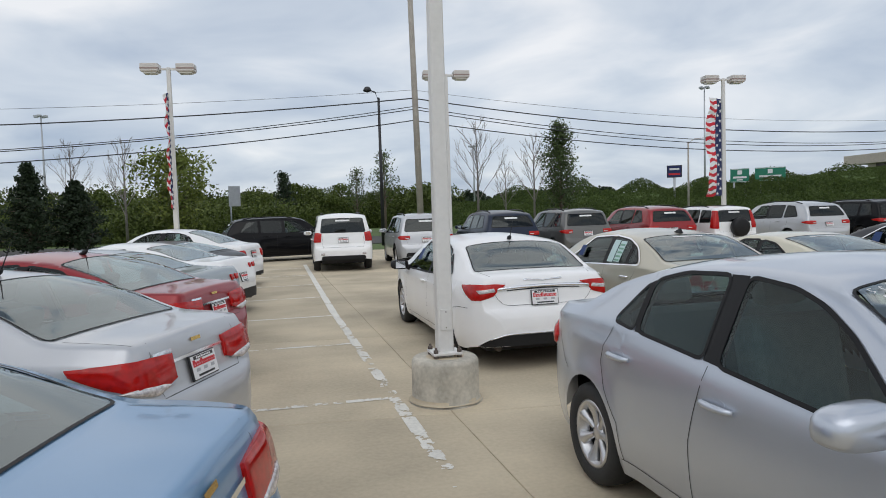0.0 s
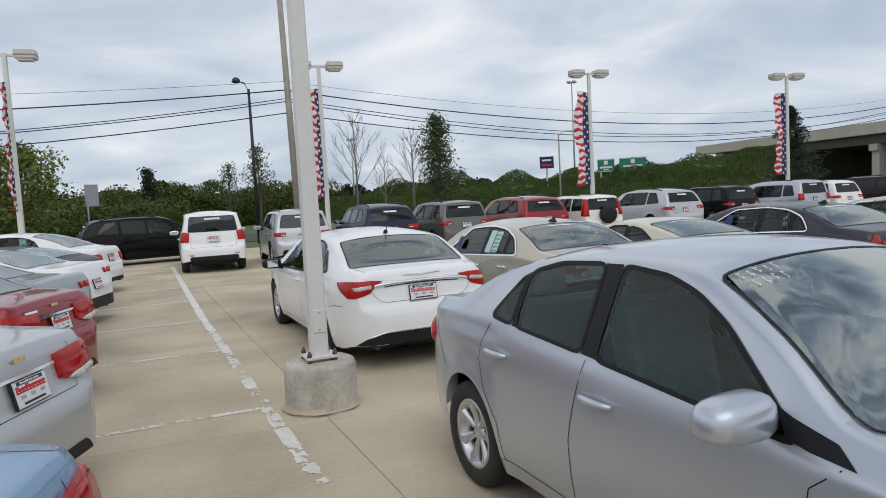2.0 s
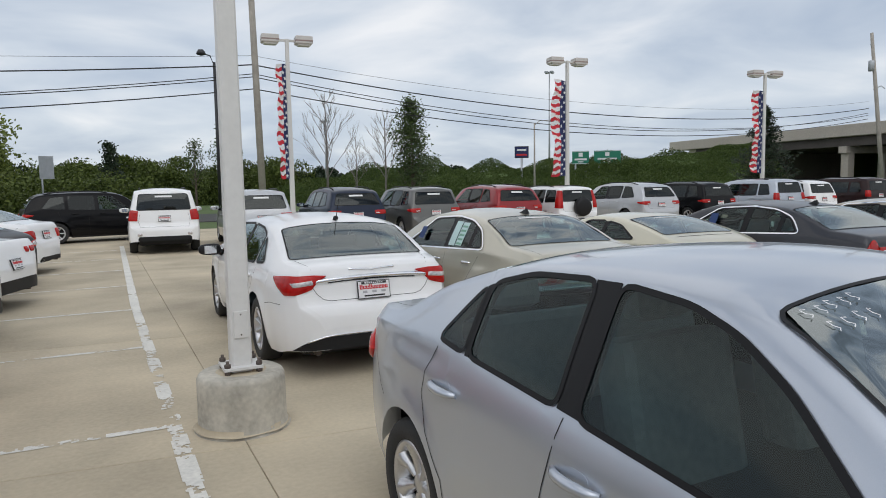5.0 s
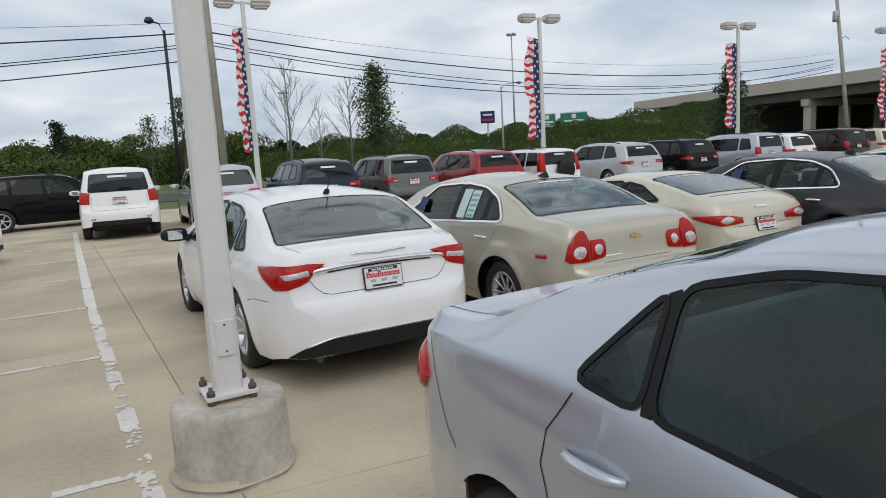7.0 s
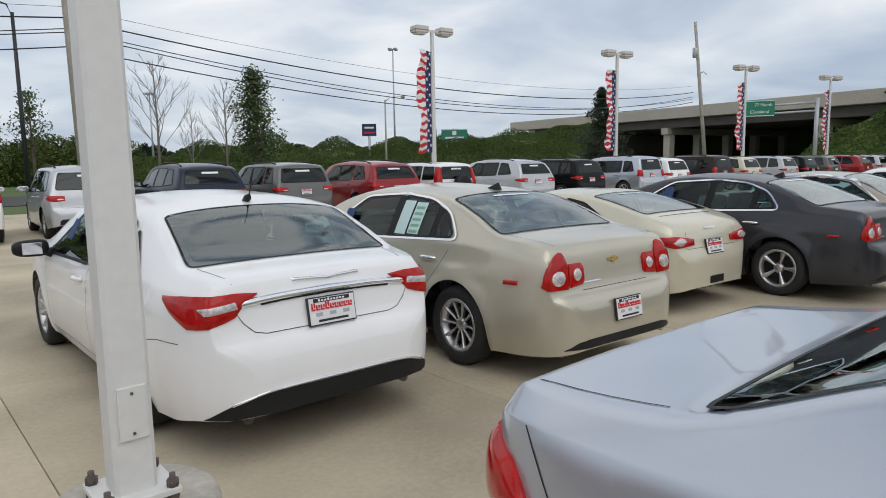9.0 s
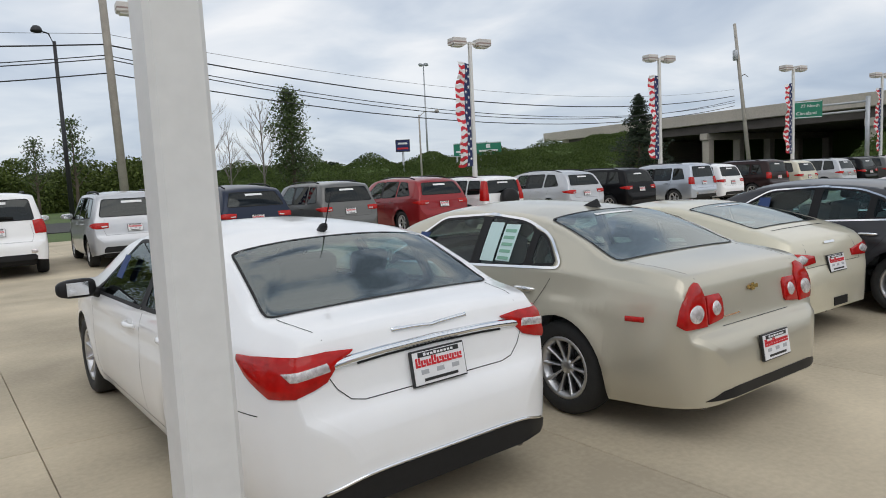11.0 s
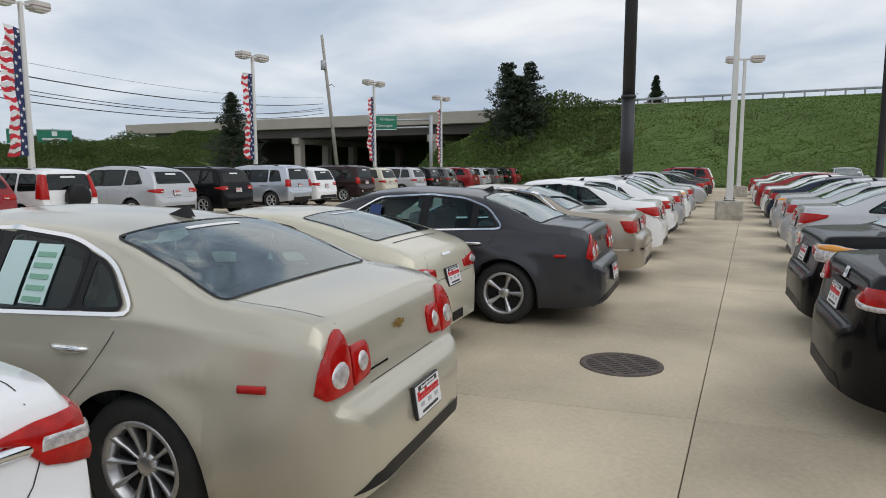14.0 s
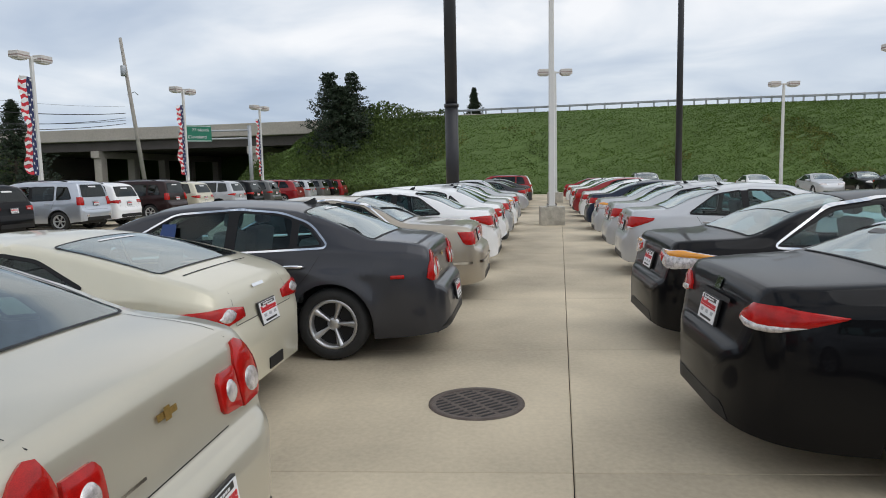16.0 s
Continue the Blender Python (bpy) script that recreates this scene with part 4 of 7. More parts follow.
SED_TOP = [(0, 0.58), (0.035, 0.66), (0.07, 0.70), (0.10, 0.80), (0.15, 1.00), (0.20, 1.04)]
KINDS = {
    # white saloon with a chrome bar across the boot
    "bar_sedan": sedan(L=4.87, W=1.84, hubs=(1.10, 3.86), R=0.335, black_mirror=True,
                       top=[(0, 0.50), (0.012, 0.59), (0.03, 0.650), (0.055, 0.690), (0.080, 0.715), (0.095, 0.78), (0.110, 0.87), (0.122, 0.95), (0.145, 1.02), (0.20, 1.058), (0.46, 1.09), (0.75, 1.235), (1.10, 1.395), (1.50, 1.455), (2.10, 1.478), (2.55, 1.46), (2.95, 1.38),
                            (3.70, 1.04), (4.3, 0.95), (4.62, 0.83), (4.78, 0.68), (4.87, 0.55)],
                       rear_pane=(0.48, 1.08, 0.06, 0.06), front_pane=(3.58, 2.80, 0.07, 0.05), aerial=1.17, shelf=(0.55, 1.1, 1.0), flare=0.016, ridge=(0.86, 0.012),
                       windows=[[(0.92, 1.03), (1.22, 1.01), (1.22, 1.27)], [(1.28, 1.005), (1.94, 0.975), (1.94, 1.37), (1.50, 1.345), (1.28, 1.285)], [(2.02, 0.97), (3.32, 0.945), (3.02, 1.12), (2.64, 1.35), (2.02, 1.375)]],
                       lamps=[("taillight", ("C", 0.30, 0.62), [(-73, 0.958), (-72, 0.944), (-66, 0.925), (-61, 0.845), (-50, 0.800), (-38, 0.790), (-22, 0.870), (-14, 0.925), (-14, 0.950), (-40, 0.966), (-60, 0.970)], RED_LENS, 0.010, 0.012),
                              ("reversing_lens", ("C", 0.30, 0.62), [(-61, 0.885), (-48, 0.868), (-44, 0.905), (-60, 0.925)], CLEAR_LENS, 0.022, 0.003),
                              ("headlight", ("C", 0.25, 4.4), [(30, 0.72), (30, 0.82), (75, 0.78), (80, 0.68)], CLEAR_LENS)],
                       # bar_shadow: a dark strip that paints in the shade below the chrome bar
                       trims=[("chrome_bar", "B", [(-0.585, 0.905), (-0.45, 0.917), (-0.3, 0.925), (0, 0.930), (0.3, 0.925), (0.45, 0.917), (0.585, 0.905)], 0.042, CHROME, 0.020), ("bar_shadow", "B", [(-0.44, 0.897), (-0.3, 0.905), (0, 0.911), (0.3, 0.905), (0.44, 0.897)], 0.020, GAP_AND_SHADE, 0.008),
                              ("wing_badge", "B", [(-0.23, 1.004), (-0.05, 0.996), (0.0, 0.990), (0.05, 0.996), (0.23, 1.004)], 0.020, CHROME, 0.012),
                              ("skirt_chrome", "B", [(-0.66, 0.37), (-0.50, 0.418), (-0.35, 0.424), (0.35, 0.424), (0.50, 0.418), (0.66, 0.37)], 0.016, CHROME, 0.014)],
                       low=[(0, 0.29), (0.04, 0.285), (0.15, 0.28), (0.6, 0.20), (4.37, 0.20), (4.72, 0.22), (4.87, 0.34)],
                       patches=[("rear_skirt", "B", [(-0.77, 0.288), (0.77, 0.288), (0.70, 0.35), (0.60, 0.40), (0.50, 0.412), (-0.50, 0.412), (-0.60, 0.40), (-0.70, 0.35)], BLACK, 0.008)],
                       plate_z=0.80, exhaust=(-0.55, 0.55), spokes=9,
                       seams=[("S", [(1.18, 0.96), (1.28, 0.80), (1.40, 0.62), (1.44, 0.30)]), ("S", [(1.98, 0.95), (2.0, 0.6), (2.0, 0.28)]), ("S", [(3.42, 0.92), (3.38, 0.6), (3.36, 0.28)]), ("S", [(1.44, 0.30), (3.36, 0.28)]),
                              ("S", [(0.30, 0.70), (0.55, 0.69), (0.72, 0.66)]), ("B", [(-0.60, 0.885), (-0.55, 0.80), (-0.49, 0.745), (-0.42, 0.728), (0.42, 0.728), (0.49, 0.745), (0.55, 0.80), (0.60, 0.885)]), ("T", [(0.585, 0.15), (0.62, 0.26), (0.655, 0.46)])]),
    # beige and grey saloons with twin round lamps
    "round_lamp_sedan": sedan(L=4.87, W=1.785, hubs=(1.05, 3.90), R=0.335, chrome_handles=True, fin=True, banner=True,
                              dlo_trim=[(1.06, 1.035), (3.44, 0.925), (3.02, 1.115), (2.62, 1.345), (1.98, 1.385), (1.55, 1.350), (1.26, 1.25)],
                              windows=[[(1.13, 1.055), (1.38, 1.035), (1.38, 1.275), (1.27, 1.215)], [(1.43, 1.030), (1.98, 0.995), (1.98, 1.367), (1.58, 1.335), (1.43, 1.295)], [(2.06, 0.99), (3.30, 0.945), (2.98, 1.105), (2.62, 1.325), (2.06, 1.368)]],
                              seal=0.02, pillars=[[(1.97, 0.995), (2.07, 0.99), (2.07, 1.367), (1.97, 1.363)], [(1.37, 1.035), (1.44, 1.03), (1.44, 1.295), (1.37, 1.272)], [(3.28, 0.94), (3.42, 0.935), (3.28, 1.0), (3.06, 1.06)]],
                              top=[(0, 0.48), (0.012, 0.56), (0.035, 0.625), (0.07, 0.665), (0.11, 0.690), (0.130, 0.76), (0.150, 0.88), (0.165, 0.96), (0.19, 1.015), (0.24, 1.045), (0.40, 1.075), (0.66, 1.105), (1.0, 1.255), (1.40, 1.395), (1.85, 1.447), (2.35, 1.462), (2.75, 1.43), (3.05, 1.35),
                                   (3.75, 1.03), (4.3, 0.94), (4.62, 0.82), (4.78, 0.68), (4.87, 0.55)],
                              belt=[(0, 0.92), (0.5, 0.99), (1.2, 1.005), (2.5, 0.945), (3.6, 0.905), (4.3, 0.86), (4.87, 0.70)], rear_pane=(0.68, 1.37, 0.06, 0.06), aerial=1.50, shelf=(0.75, 1.25, 1.0), flare=0.034, ridge=(0.80, 0.010),
                              lamps=[("taillight", ("C", 0.30, 0.66), [(-64, 0.722), (-49, 0.728), (-45, 0.755), (-47, 0.87), (-52, 0.965), (-56, 0.995), (-60, 0.985), (-63, 0.93), (-64, 0.90)], RED_LENS),
                                     ("taillight", ("C", 0.30, 0.66), [(-82, 0.765), (-80, 0.745), (-65.5, 0.73), (-65.5, 0.905), (-79, 0.905), (-82, 0.875)], RED_LENS),
                                     ("round_lens", ("C", 0.30, 0.66), [(-55.3 + 5.2 * math.cos(k * math.tau / 20), 0.812 + 0.056 * math.sin(k * math.tau / 20)) for k in range(20)], CLEAR_LENS, 0.022, 0.010),
                                     ("round_lens", ("C", 0.30, 0.66), [(-73.4 + 4.6 * math.cos(k * math.tau / 20), 0.820 + 0.046 * math.sin(k * math.tau / 20)) for k in range(20)], CLEAR_LENS, 0.022, 0.010),
                                     ("side_marker", ("C", 0.30, 0.66), [(-28, 0.755), (-16, 0.752), (-16, 0.785), (-28, 0.788)], RED_LENS),
                                     ("headlight", ("C", 0.25, 4.4), [(30, 0.72), (30, 0.82), (75, 0.78), (80, 0.68)], CLEAR_LENS)],
                              trims=[("badge", "B", [(-0.065, 0.895), (0.065, 0.895)], 0.024, GOLD, 0.010), ("badge", "B", [(-0.02, 0.895), (0.02, 0.895)], 0.046, GOLD, 0.012),
                                     ("name_badge", "B", [(-0.40, 0.755), (-0.18, 0.755)], 0.010, CHROME, 0.006)],
                              patches=[("rear_skirt", "B", [(-0.66, 0.285), (0.66, 0.285), (0.52, 0.35), (-0.52, 0.35)], BLACK, 0.006)],
                              seams=[("S", [(1.16, 0.96), (1.26, 0.80), (1.42, 0.62), (1.46, 0.30)]), ("S", [(2.02, 0.95), (2.04, 0.6), (2.04, 0.28)]), ("S", [(3.46, 0.92), (3.42, 0.6), (3.40, 0.28)]),
                                     ("S", [(1.46, 0.30), (3.40, 0.28)]), ("B", [(-0.40, 0.70), (0.40, 0.70)]), ("T", [(0.575, 0.19), (0.60, 0.30), (0.64, 0.66)])],
                              plate_z=0.53, exhaust=(-0.62, 0.62), spokes=10),
    # low coupe with a sloping back
    "coupe": sedan(name="coupe_car", L=4.06, W=1.77, hubs=(0.82, 3.22), R=0.33, tumble=0.5,
                   top=[(0, 0.55), (0.03, 0.64), (0.06, 0.70), (0.09, 0.82), (0.14, 0.925), (0.24, 0.985), (0.45, 1.05), (0.75, 1.14), (1.15, 1.24), (1.6, 1.305), (2.0, 1.305), (2.3, 1.25), (2.85, 0.98), (3.4, 0.90), (3.8, 0.78), (3.98, 0.66), (4.06, 0.52)],
                   belt=[(0, 0.84), (0.5, 0.93), (1.2, 0.93), (2.6, 0.89), (3.4, 0.84), (4.06, 0.68)],
                   windows=[[(0.92, 0.985), (1.60, 0.955), (1.60, 1.205), (1.30, 1.16)], [(1.66, 0.955), (2.62, 0.93), (2.3, 1.10), (2.06, 1.20), (1.66, 1.21)]],
                   rear_pane=(0.52, 1.28, 0.10, 0.08), front_pane=(2.76, 2.16, 0.07, 0.06), dash=2.6, dash_z=0.92, shelf=(0.5, 1.0, 0.85), seat_at=(1.75, 1.15), seat_top=1.05,
                   lamps=[("taillight", ("C", 0.30, 0.55), [(-82, 0.735), (-50, 0.72), (-18, 0.80), (-16, 0.83), (-50, 0.845), (-82, 0.80)], RED_LENS),
                          ("round_lens", ("C", 0.30, 0.55), [(-66, 0.78), (-62, 0.75), (-56, 0.74), (-51, 0.75), (-48, 0.78), (-51, 0.81), (-56, 0.825), (-62, 0.81)], CLEAR_LENS, 0.02)],
                   trims=[("wing_badge", "B", [(-0.10, 0.90), (0.10, 0.90)], 0.02, CHROME, 0.012), ("spoiler_gap", "T", [(-0.5, 0.42), (0.5, 0.42)], 0.012, GAP_AND_SHADE, 0.002)],
                   seams=[("S", [(1.55, 0.92), (1.50, 0.6), (1.40, 0.28)]), ("S", [(2.66, 0.88), (2.64, 0.28)]), ("B", [(-0.46, 0.92), (-0.52, 0.70), (0.52, 0.70), (0.46, 0.92)])],
                   pillars=[[(1.59, 0.955), (1.67, 0.955), (1.67, 1.20), (1.59, 1.20)]], handles=[(1.74, 0.84)], mirror=(2.46, 0.92), plate_z=0.70, exhaust=(-0.06, 0.06), aerial=None, spokes=7, rim_r=0.235, banner=True,
                   patches=[("exhaust_surround", "B", [(-0.13, 0.30), (0.13, 0.30), (0.13, 0.38), (-0.13, 0.38)], BLACK, 0.01)]),
    # silver compact beside the walk
    "compact_sedan": sedan(L=4.54, W=1.76, plan=[(0, 0.46), (0.04, 0.60), (0.10, 0.725), (0.22, 0.845), (0.36, 0.905), (0.55, 0.945), (0.9, 0.98), (1.5, 1.0), (3.04, 1.0), (3.84, 0.965), (4.24, 0.89), (4.44, 0.76), (4.54, 0.60)], hubs=(0.945, 3.55), R=0.315, arch=0.365, spokes=7, cover=True, rim_r=0.205,
                           top=[(0, 0.54), (0.02, 0.63), (0.05, 0.69), (0.08, 0.73), (0.10, 0.83), (0.13, 0.96), (0.16, 1.02), (0.22, 1.05), (0.34, 1.055), (0.60, 1.085), (1.10, 1.30), (1.55, 1.425), (2.1, 1.462), (2.45, 1.445), (2.62, 1.405), (2.91, 1.245),
                                (3.24, 1.005), (3.50, 0.97), (4.0, 0.90), (4.30, 0.79), (4.46, 0.66), (4.54, 0.53)],
                           belt=[(0, 0.93), (0.5, 1.00), (1.2, 1.02), (2.0, 0.965), (2.6, 0.925), (3.2, 0.885), (4.0, 0.83), (4.54, 0.68)],
                           windows=[[(1.19, 1.055), (1.425, 1.035), (1.405, 1.290), (1.36, 1.250)], [(1.455, 1.033), (2.02, 0.998), (1.99, 1.378), (1.66, 1.362), (1.435, 1.305)], [(2.12, 0.990), (3.10, 0.925), (2.93, 1.055), (2.72, 1.215), (2.55, 1.305), (2.38, 1.355), (2.10, 1.378)]],
                           pillars=[[(2.01, 0.998), (2.13, 0.99), (2.11, 1.38), (1.985, 1.378)], [(1.42, 1.03), (1.46, 1.03), (1.44, 1.305), (1.40, 1.288)], [(3.06, 0.925), (3.27, 0.905), (3.20, 0.955), (3.02, 1.0), (2.98, 1.02)]],
                           flare=0.018, ridge=(0.90, 0.008),
                           seal=0.018, corner=0.05,
                           rear_pane=(0.68, 1.46, 0.07, 0.05), front_pane=(3.27, 2.585, 0.045, 0.035), dash=2.95, dash_z=0.92, shelf=(0.7, 1.15, 1.0), seat_at=(2.15, 1.3), seat_top=1.2,
                           lamps=[("taillight", ("C", 0.28, 0.50), [(-62, 0.735), (-54, 0.718), (-40, 0.72), (-24, 0.76), (-18, 0.82), (-26, 0.88), (-45, 0.915), (-56, 0.912), (-62, 0.89)], RED_LENS, 0.008, 0.024),
                                  ("headlight", ("C", 0.25, 4.1), [(30, 0.72), (30, 0.84), (75, 0.80), (80, 0.68)], CLEAR_LENS)],
                           seams=[("S", [(1.20, 1.02), (1.12, 0.90), (1.10, 0.80), (1.18, 0.66), (1.32, 0.50), (1.36, 0.30)]), ("S", [(2.06, 0.98), (2.0, 0.75), (1.97, 0.6), (1.98, 0.28)]), ("S", [(3.23, 0.90), (3.14, 0.82), (3.12, 0.6), (3.12, 0.28)]),
                                  ("S", [(1.34, 0.30), (3.12, 0.28)]), ("S", [(0.30, 0.98), (0.55, 0.70), (0.62, 0.66)]), ("T", [(0.60, 0.18), (0.63, 0.60)])],
                           trims=[("cowl", "T", [(-0.62, 3.32), (0.0, 3.345), (0.62, 3.32)], 0.075, BLACK, 0.006), ("wiper", "T", [(-0.66, 3.235), (-0.3, 3.262), (0.0, 3.275)], 0.022, BLACK, 0.024), ("wiper", "T", [(-0.05, 3.245), (0.3, 3.262), (0.62, 3.24)], 0.022, BLACK, 0.024)],
                           handles=[(1.31, 0.872), (2.16, 0.825)], mirror=(2.96, 0.955), plate_z=0.80, aerial=None, exhaust=(0.5,)),
    # saloon with tall wrap-round lamps
    "wrap_sedan": sedan(L=4.60, W=1.79, hubs=(0.98, 3.66), R=0.325, aerial=1.62,
                        top=[(0, 0.57), (0.03, 0.66), (0.07, 0.72), (0.10, 0.84), (0.14, 1.02), (0.18, 1.065), (0.32, 1.075), (0.62, 1.09), (1.10, 1.29), (1.6, 1.43), (2.1, 1.472), (2.55, 1.44), (2.85, 1.36),
                             (3.55, 1.03), (4.05, 0.95), (4.35, 0.83), (4.52, 0.68), (4.60, 0.55)],
                        windows=[[(0.98, 1.01), (1.80, 0.975), (1.80, 1.36), (1.40, 1.30)], [(1.88, 0.97), (3.12, 0.945), (2.84, 1.10), (2.48, 1.34), (1.88, 1.37)]],
                        rear_pane=(0.68, 1.48, 0.07, 0.05), front_pane=(3.40, 2.66, 0.06, 0.05), dash=3.2, dash_z=0.96, shelf=(0.7, 1.15, 1.0), seat_at=(2.15, 1.3),
                        lamps=[("taillight", ("C", 0.30, 0.60), [(-88, 0.79), (-66, 0.74), (-40, 0.82), (-16, 0.91), (-14, 0.95), (-50, 0.97), (-88, 0.945)], RED_LENS, 0.016),
                               ("reversing_lens", ("C", 0.30, 0.60), [(-80, 0.765), (-64, 0.73), (-42, 0.80), (-50, 0.815), (-70, 0.79)], CLEAR_LENS, 0.02),
                               ("headlight", ("C", 0.25, 4.1), [(30, 0.72), (30, 0.84), (75, 0.80), (80, 0.68)], CLEAR_LENS)],
                        seams=[("S", [(1.10, 0.97), (1.2, 0.80), (1.34, 0.62), (1.38, 0.30)]), ("S", [(1.84, 0.96), (1.86, 0.28)]), ("S", [(3.22, 0.93), (3.18, 0.28)]),
                               ("B", [(-0.50, 1.05), (-0.54, 0.86), (-0.48, 0.70), (0.48, 0.70), (0.54, 0.86), (0.50, 1.05)]), ("T", [(0.62, 0.18), (0.64, 0.62)])],
                        trims=[("badge", "B", [(-0.06, 0.985), (0.06, 0.985)], 0.024, GOLD, 0.010), ("boot_bar", "B", [(-0.40, 0.895), (0.40, 0.895)], 0.02, CHROME, 0.012), ("name_badge", "B", [(-0.50, 0.965), (-0.30, 0.965)], 0.02, CHROME, 0.006)],
                        pillars=[[(1.79, 0.975), (1.89, 0.97), (1.89, 1.36), (1.79, 1.355)]], handles=[(1.30, 0.88), (2.04, 0.86)], mirror=(3.02, 0.96), plate_z=0.80, spokes=5),
    # two-door with a spoiler
    "sport_coupe": sedan(name="sport_coupe", L=4.80, W=1.92, hubs=(0.98, 3.84), R=0.35, arch=0.40, tumble=0.55,
                         top=[(0, 0.62), (0.03, 0.72), (0.06, 0.84), (0.10, 0.98), (0.16, 1.045), (0.40, 1.03), (0.75, 1.05), (1.4, 1.27), (1.9, 1.36), (2.3, 1.37), (2.6, 1.34), (3.25, 1.04), (4.2, 0.96), (4.55, 0.86), (4.72, 0.72), (4.80, 0.58)],
                         windows=[[(1.5, 1.03), (1.80, 1.02), (1.80, 1.24), (1.66, 1.2)], [(1.86, 1.02), (3.0, 0.98), (2.76, 1.12), (2.5, 1.25), (1.86, 1.27)]],
                         rear_pane=(0.78, 1.55, 0.14, 0.08), front_pane=(3.12, 2.44, 0.07, 0.06), dash=3.0, dash_z=0.98, shelf=(0.8, 1.2, 0.95), seat_at=(2.1, 1.5), seat_top=1.12,
                         lamps=[("taillight", "B", [(0.40, 0.83), (0.50, 0.83), (0.48, 0.92), (0.38, 0.92)], RED_LENS), ("taillight", "B", [(0.56, 0.83), (0.66, 0.83), (0.68, 0.92), (0.54, 0.92)], RED_LENS)],
                         pillars=[[(1.79, 1.02), (1.87, 1.02), (1.87, 1.25), (1.79, 1.235)]], handles=[(2.0, 0.89)], mirror=(2.86, 0.98), plate_z=0.68, aerial=None, spokes=5, seams=[("S", [(1.82, 1.0), (1.8, 0.5), (1.75, 0.28)]), ("S", [(3.1, 0.95), (3.08, 0.28)])],
                         patches=[("rear_skirt", "B", [(-0.70, 0.26), (0.70, 0.26), (0.62, 0.46), (-0.62, 0.46)], BLACK, 0.006)]),
    # older full-size saloon with a flat boot
    "old_sedan": sedan(L=5.08, W=1.86, hubs=(1.20, 3.98), R=0.33, fin=False, aerial=None,
                       top=[(0, 0.60), (0.03, 0.68), (0.06, 0.70), (0.12, 0.74), (0.17, 0.96), (0.26, 1.00), (0.50, 1.025), (1.02, 1.06), (1.45, 1.28), (1.85, 1.40), (2.4, 1.43), (2.8, 1.40), (3.1, 1.32), (3.85, 1.01), (4.5, 0.93), (4.85, 0.82), (5.0, 0.68), (5.08, 0.56)],
                       windows=[[(1.22, 1.0), (2.02, 0.965), (2.02, 1.33), (1.64, 1.27)], [(2.10, 0.96), (3.40, 0.93), (3.06, 1.10), (2.72, 1.30), (2.10, 1.34)]],
                       dlo_trim=[(1.14, 0.97), (3.48, 0.90), (3.08, 1.12), (2.72, 1.335), (2.06, 1.375), (1.58, 1.30)],
                       rear_pane=(1.10, 1.78, 0.07, 0.05), front_pane=(3.72, 2.94, 0.07, 0.05), dash=3.6, dash_z=0.95, shelf=(1.1, 1.6, 1.0), seat_at=(2.5, 1.7),
                       lamps=[("taillight", ("C", 0.30, 0.70), [(-92, 0.76), (-40, 0.76), (-34, 0.93), (-92, 0.93)], RED_LENS)],
                       trims=[("bumper_strip", "S", [(0.15, 0.52), (1.0, 0.52)], 0.03, CHROME, 0.012), ("bumper_strip", "B", [(-0.7, 0.53), (0.7, 0.53)], 0.03, CHROME, 0.012)],
                       seams=[("S", [(1.46, 0.95), (1.56, 0.62), (1.6, 0.30)]), ("S", [(2.06, 0.94), (2.06, 0.28)]), ("S", [(3.5, 0.9), (3.46, 0.28)])],
                       pillars=[[(2.01, 0.965), (2.11, 0.96), (2.11, 1.33), (2.01, 1.325)]], handles=[(1.62, 0.86), (2.26, 0.85)], mirror=(3.3, 0.95), plate_z=0.84, spokes=12),
    # black saloons with long pointed lamps
    "long_lamp_sedan": sedan(L=4.90, W=1.84, plan=[(0, 0.40), (0.04, 0.58), (0.10, 0.72), (0.22, 0.86), (0.45, 0.94), (0.9, 0.985), (1.6, 1.0), (3.4, 1.0), (4.2, 0.965), (4.6, 0.89), (4.8, 0.76), (4.90, 0.60)], hubs=(1.06, 3.86), R=0.335, aerial=None, exhaust=(-0.5, 0.5),
                             top=[(0, 0.56), (0.03, 0.66), (0.07, 0.71), (0.10, 0.83), (0.15, 1.00), (0.20, 1.045), (0.40, 1.06), (0.85, 1.09), (1.45, 1.32), (1.95, 1.44), (2.4, 1.468), (2.8, 1.43), (3.1, 1.34),
                                  (3.85, 1.01), (4.4, 0.93), (4.68, 0.82), (4.82, 0.68), (4.90, 0.55)],
                             windows=[[(1.02, 1.02), (1.96, 0.975), (1.96, 1.36), (1.56, 1.29)], [(2.04, 0.97), (3.38, 0.94), (3.0, 1.12), (2.62, 1.34), (2.04, 1.37)]],
                             dlo_trim=[(0.94, 0.99), (3.46, 0.91), (3.04, 1.13), (2.62, 1.375), (1.98, 1.405), (1.50, 1.335)],
                             rear_pane=(0.92, 1.75, 0.07, 0.05), front_pane=(3.70, 2.94, 0.07, 0.05),
                             lamps=[("taillight", ("C", 0.30, 0.72), [(-73, 0.845), (-66, 0.825), (-50, 0.825), (-24, 0.905), (-22, 0.918), (-48, 0.955), (-62, 0.955), (-72, 0.89)], RED_LENS, 0.016),
                                    ("reversing_lens", ("C", 0.30, 0.72), [(-71, 0.845), (-64, 0.825), (-50, 0.825), (-38, 0.860), (-56, 0.862), (-70, 0.872)], CLEAR_LENS, 0.02)],
                             trims=[("badge", "B", [(-0.05, 0.965), (0.05, 0.965)], 0.07, CHROME, 0.010), ("boot_grip", "B", [(-0.3, 0.90), (0.3, 0.90)], 0.03, BLACK, 0.02)],
                             plate_z=0.80, spokes=8),
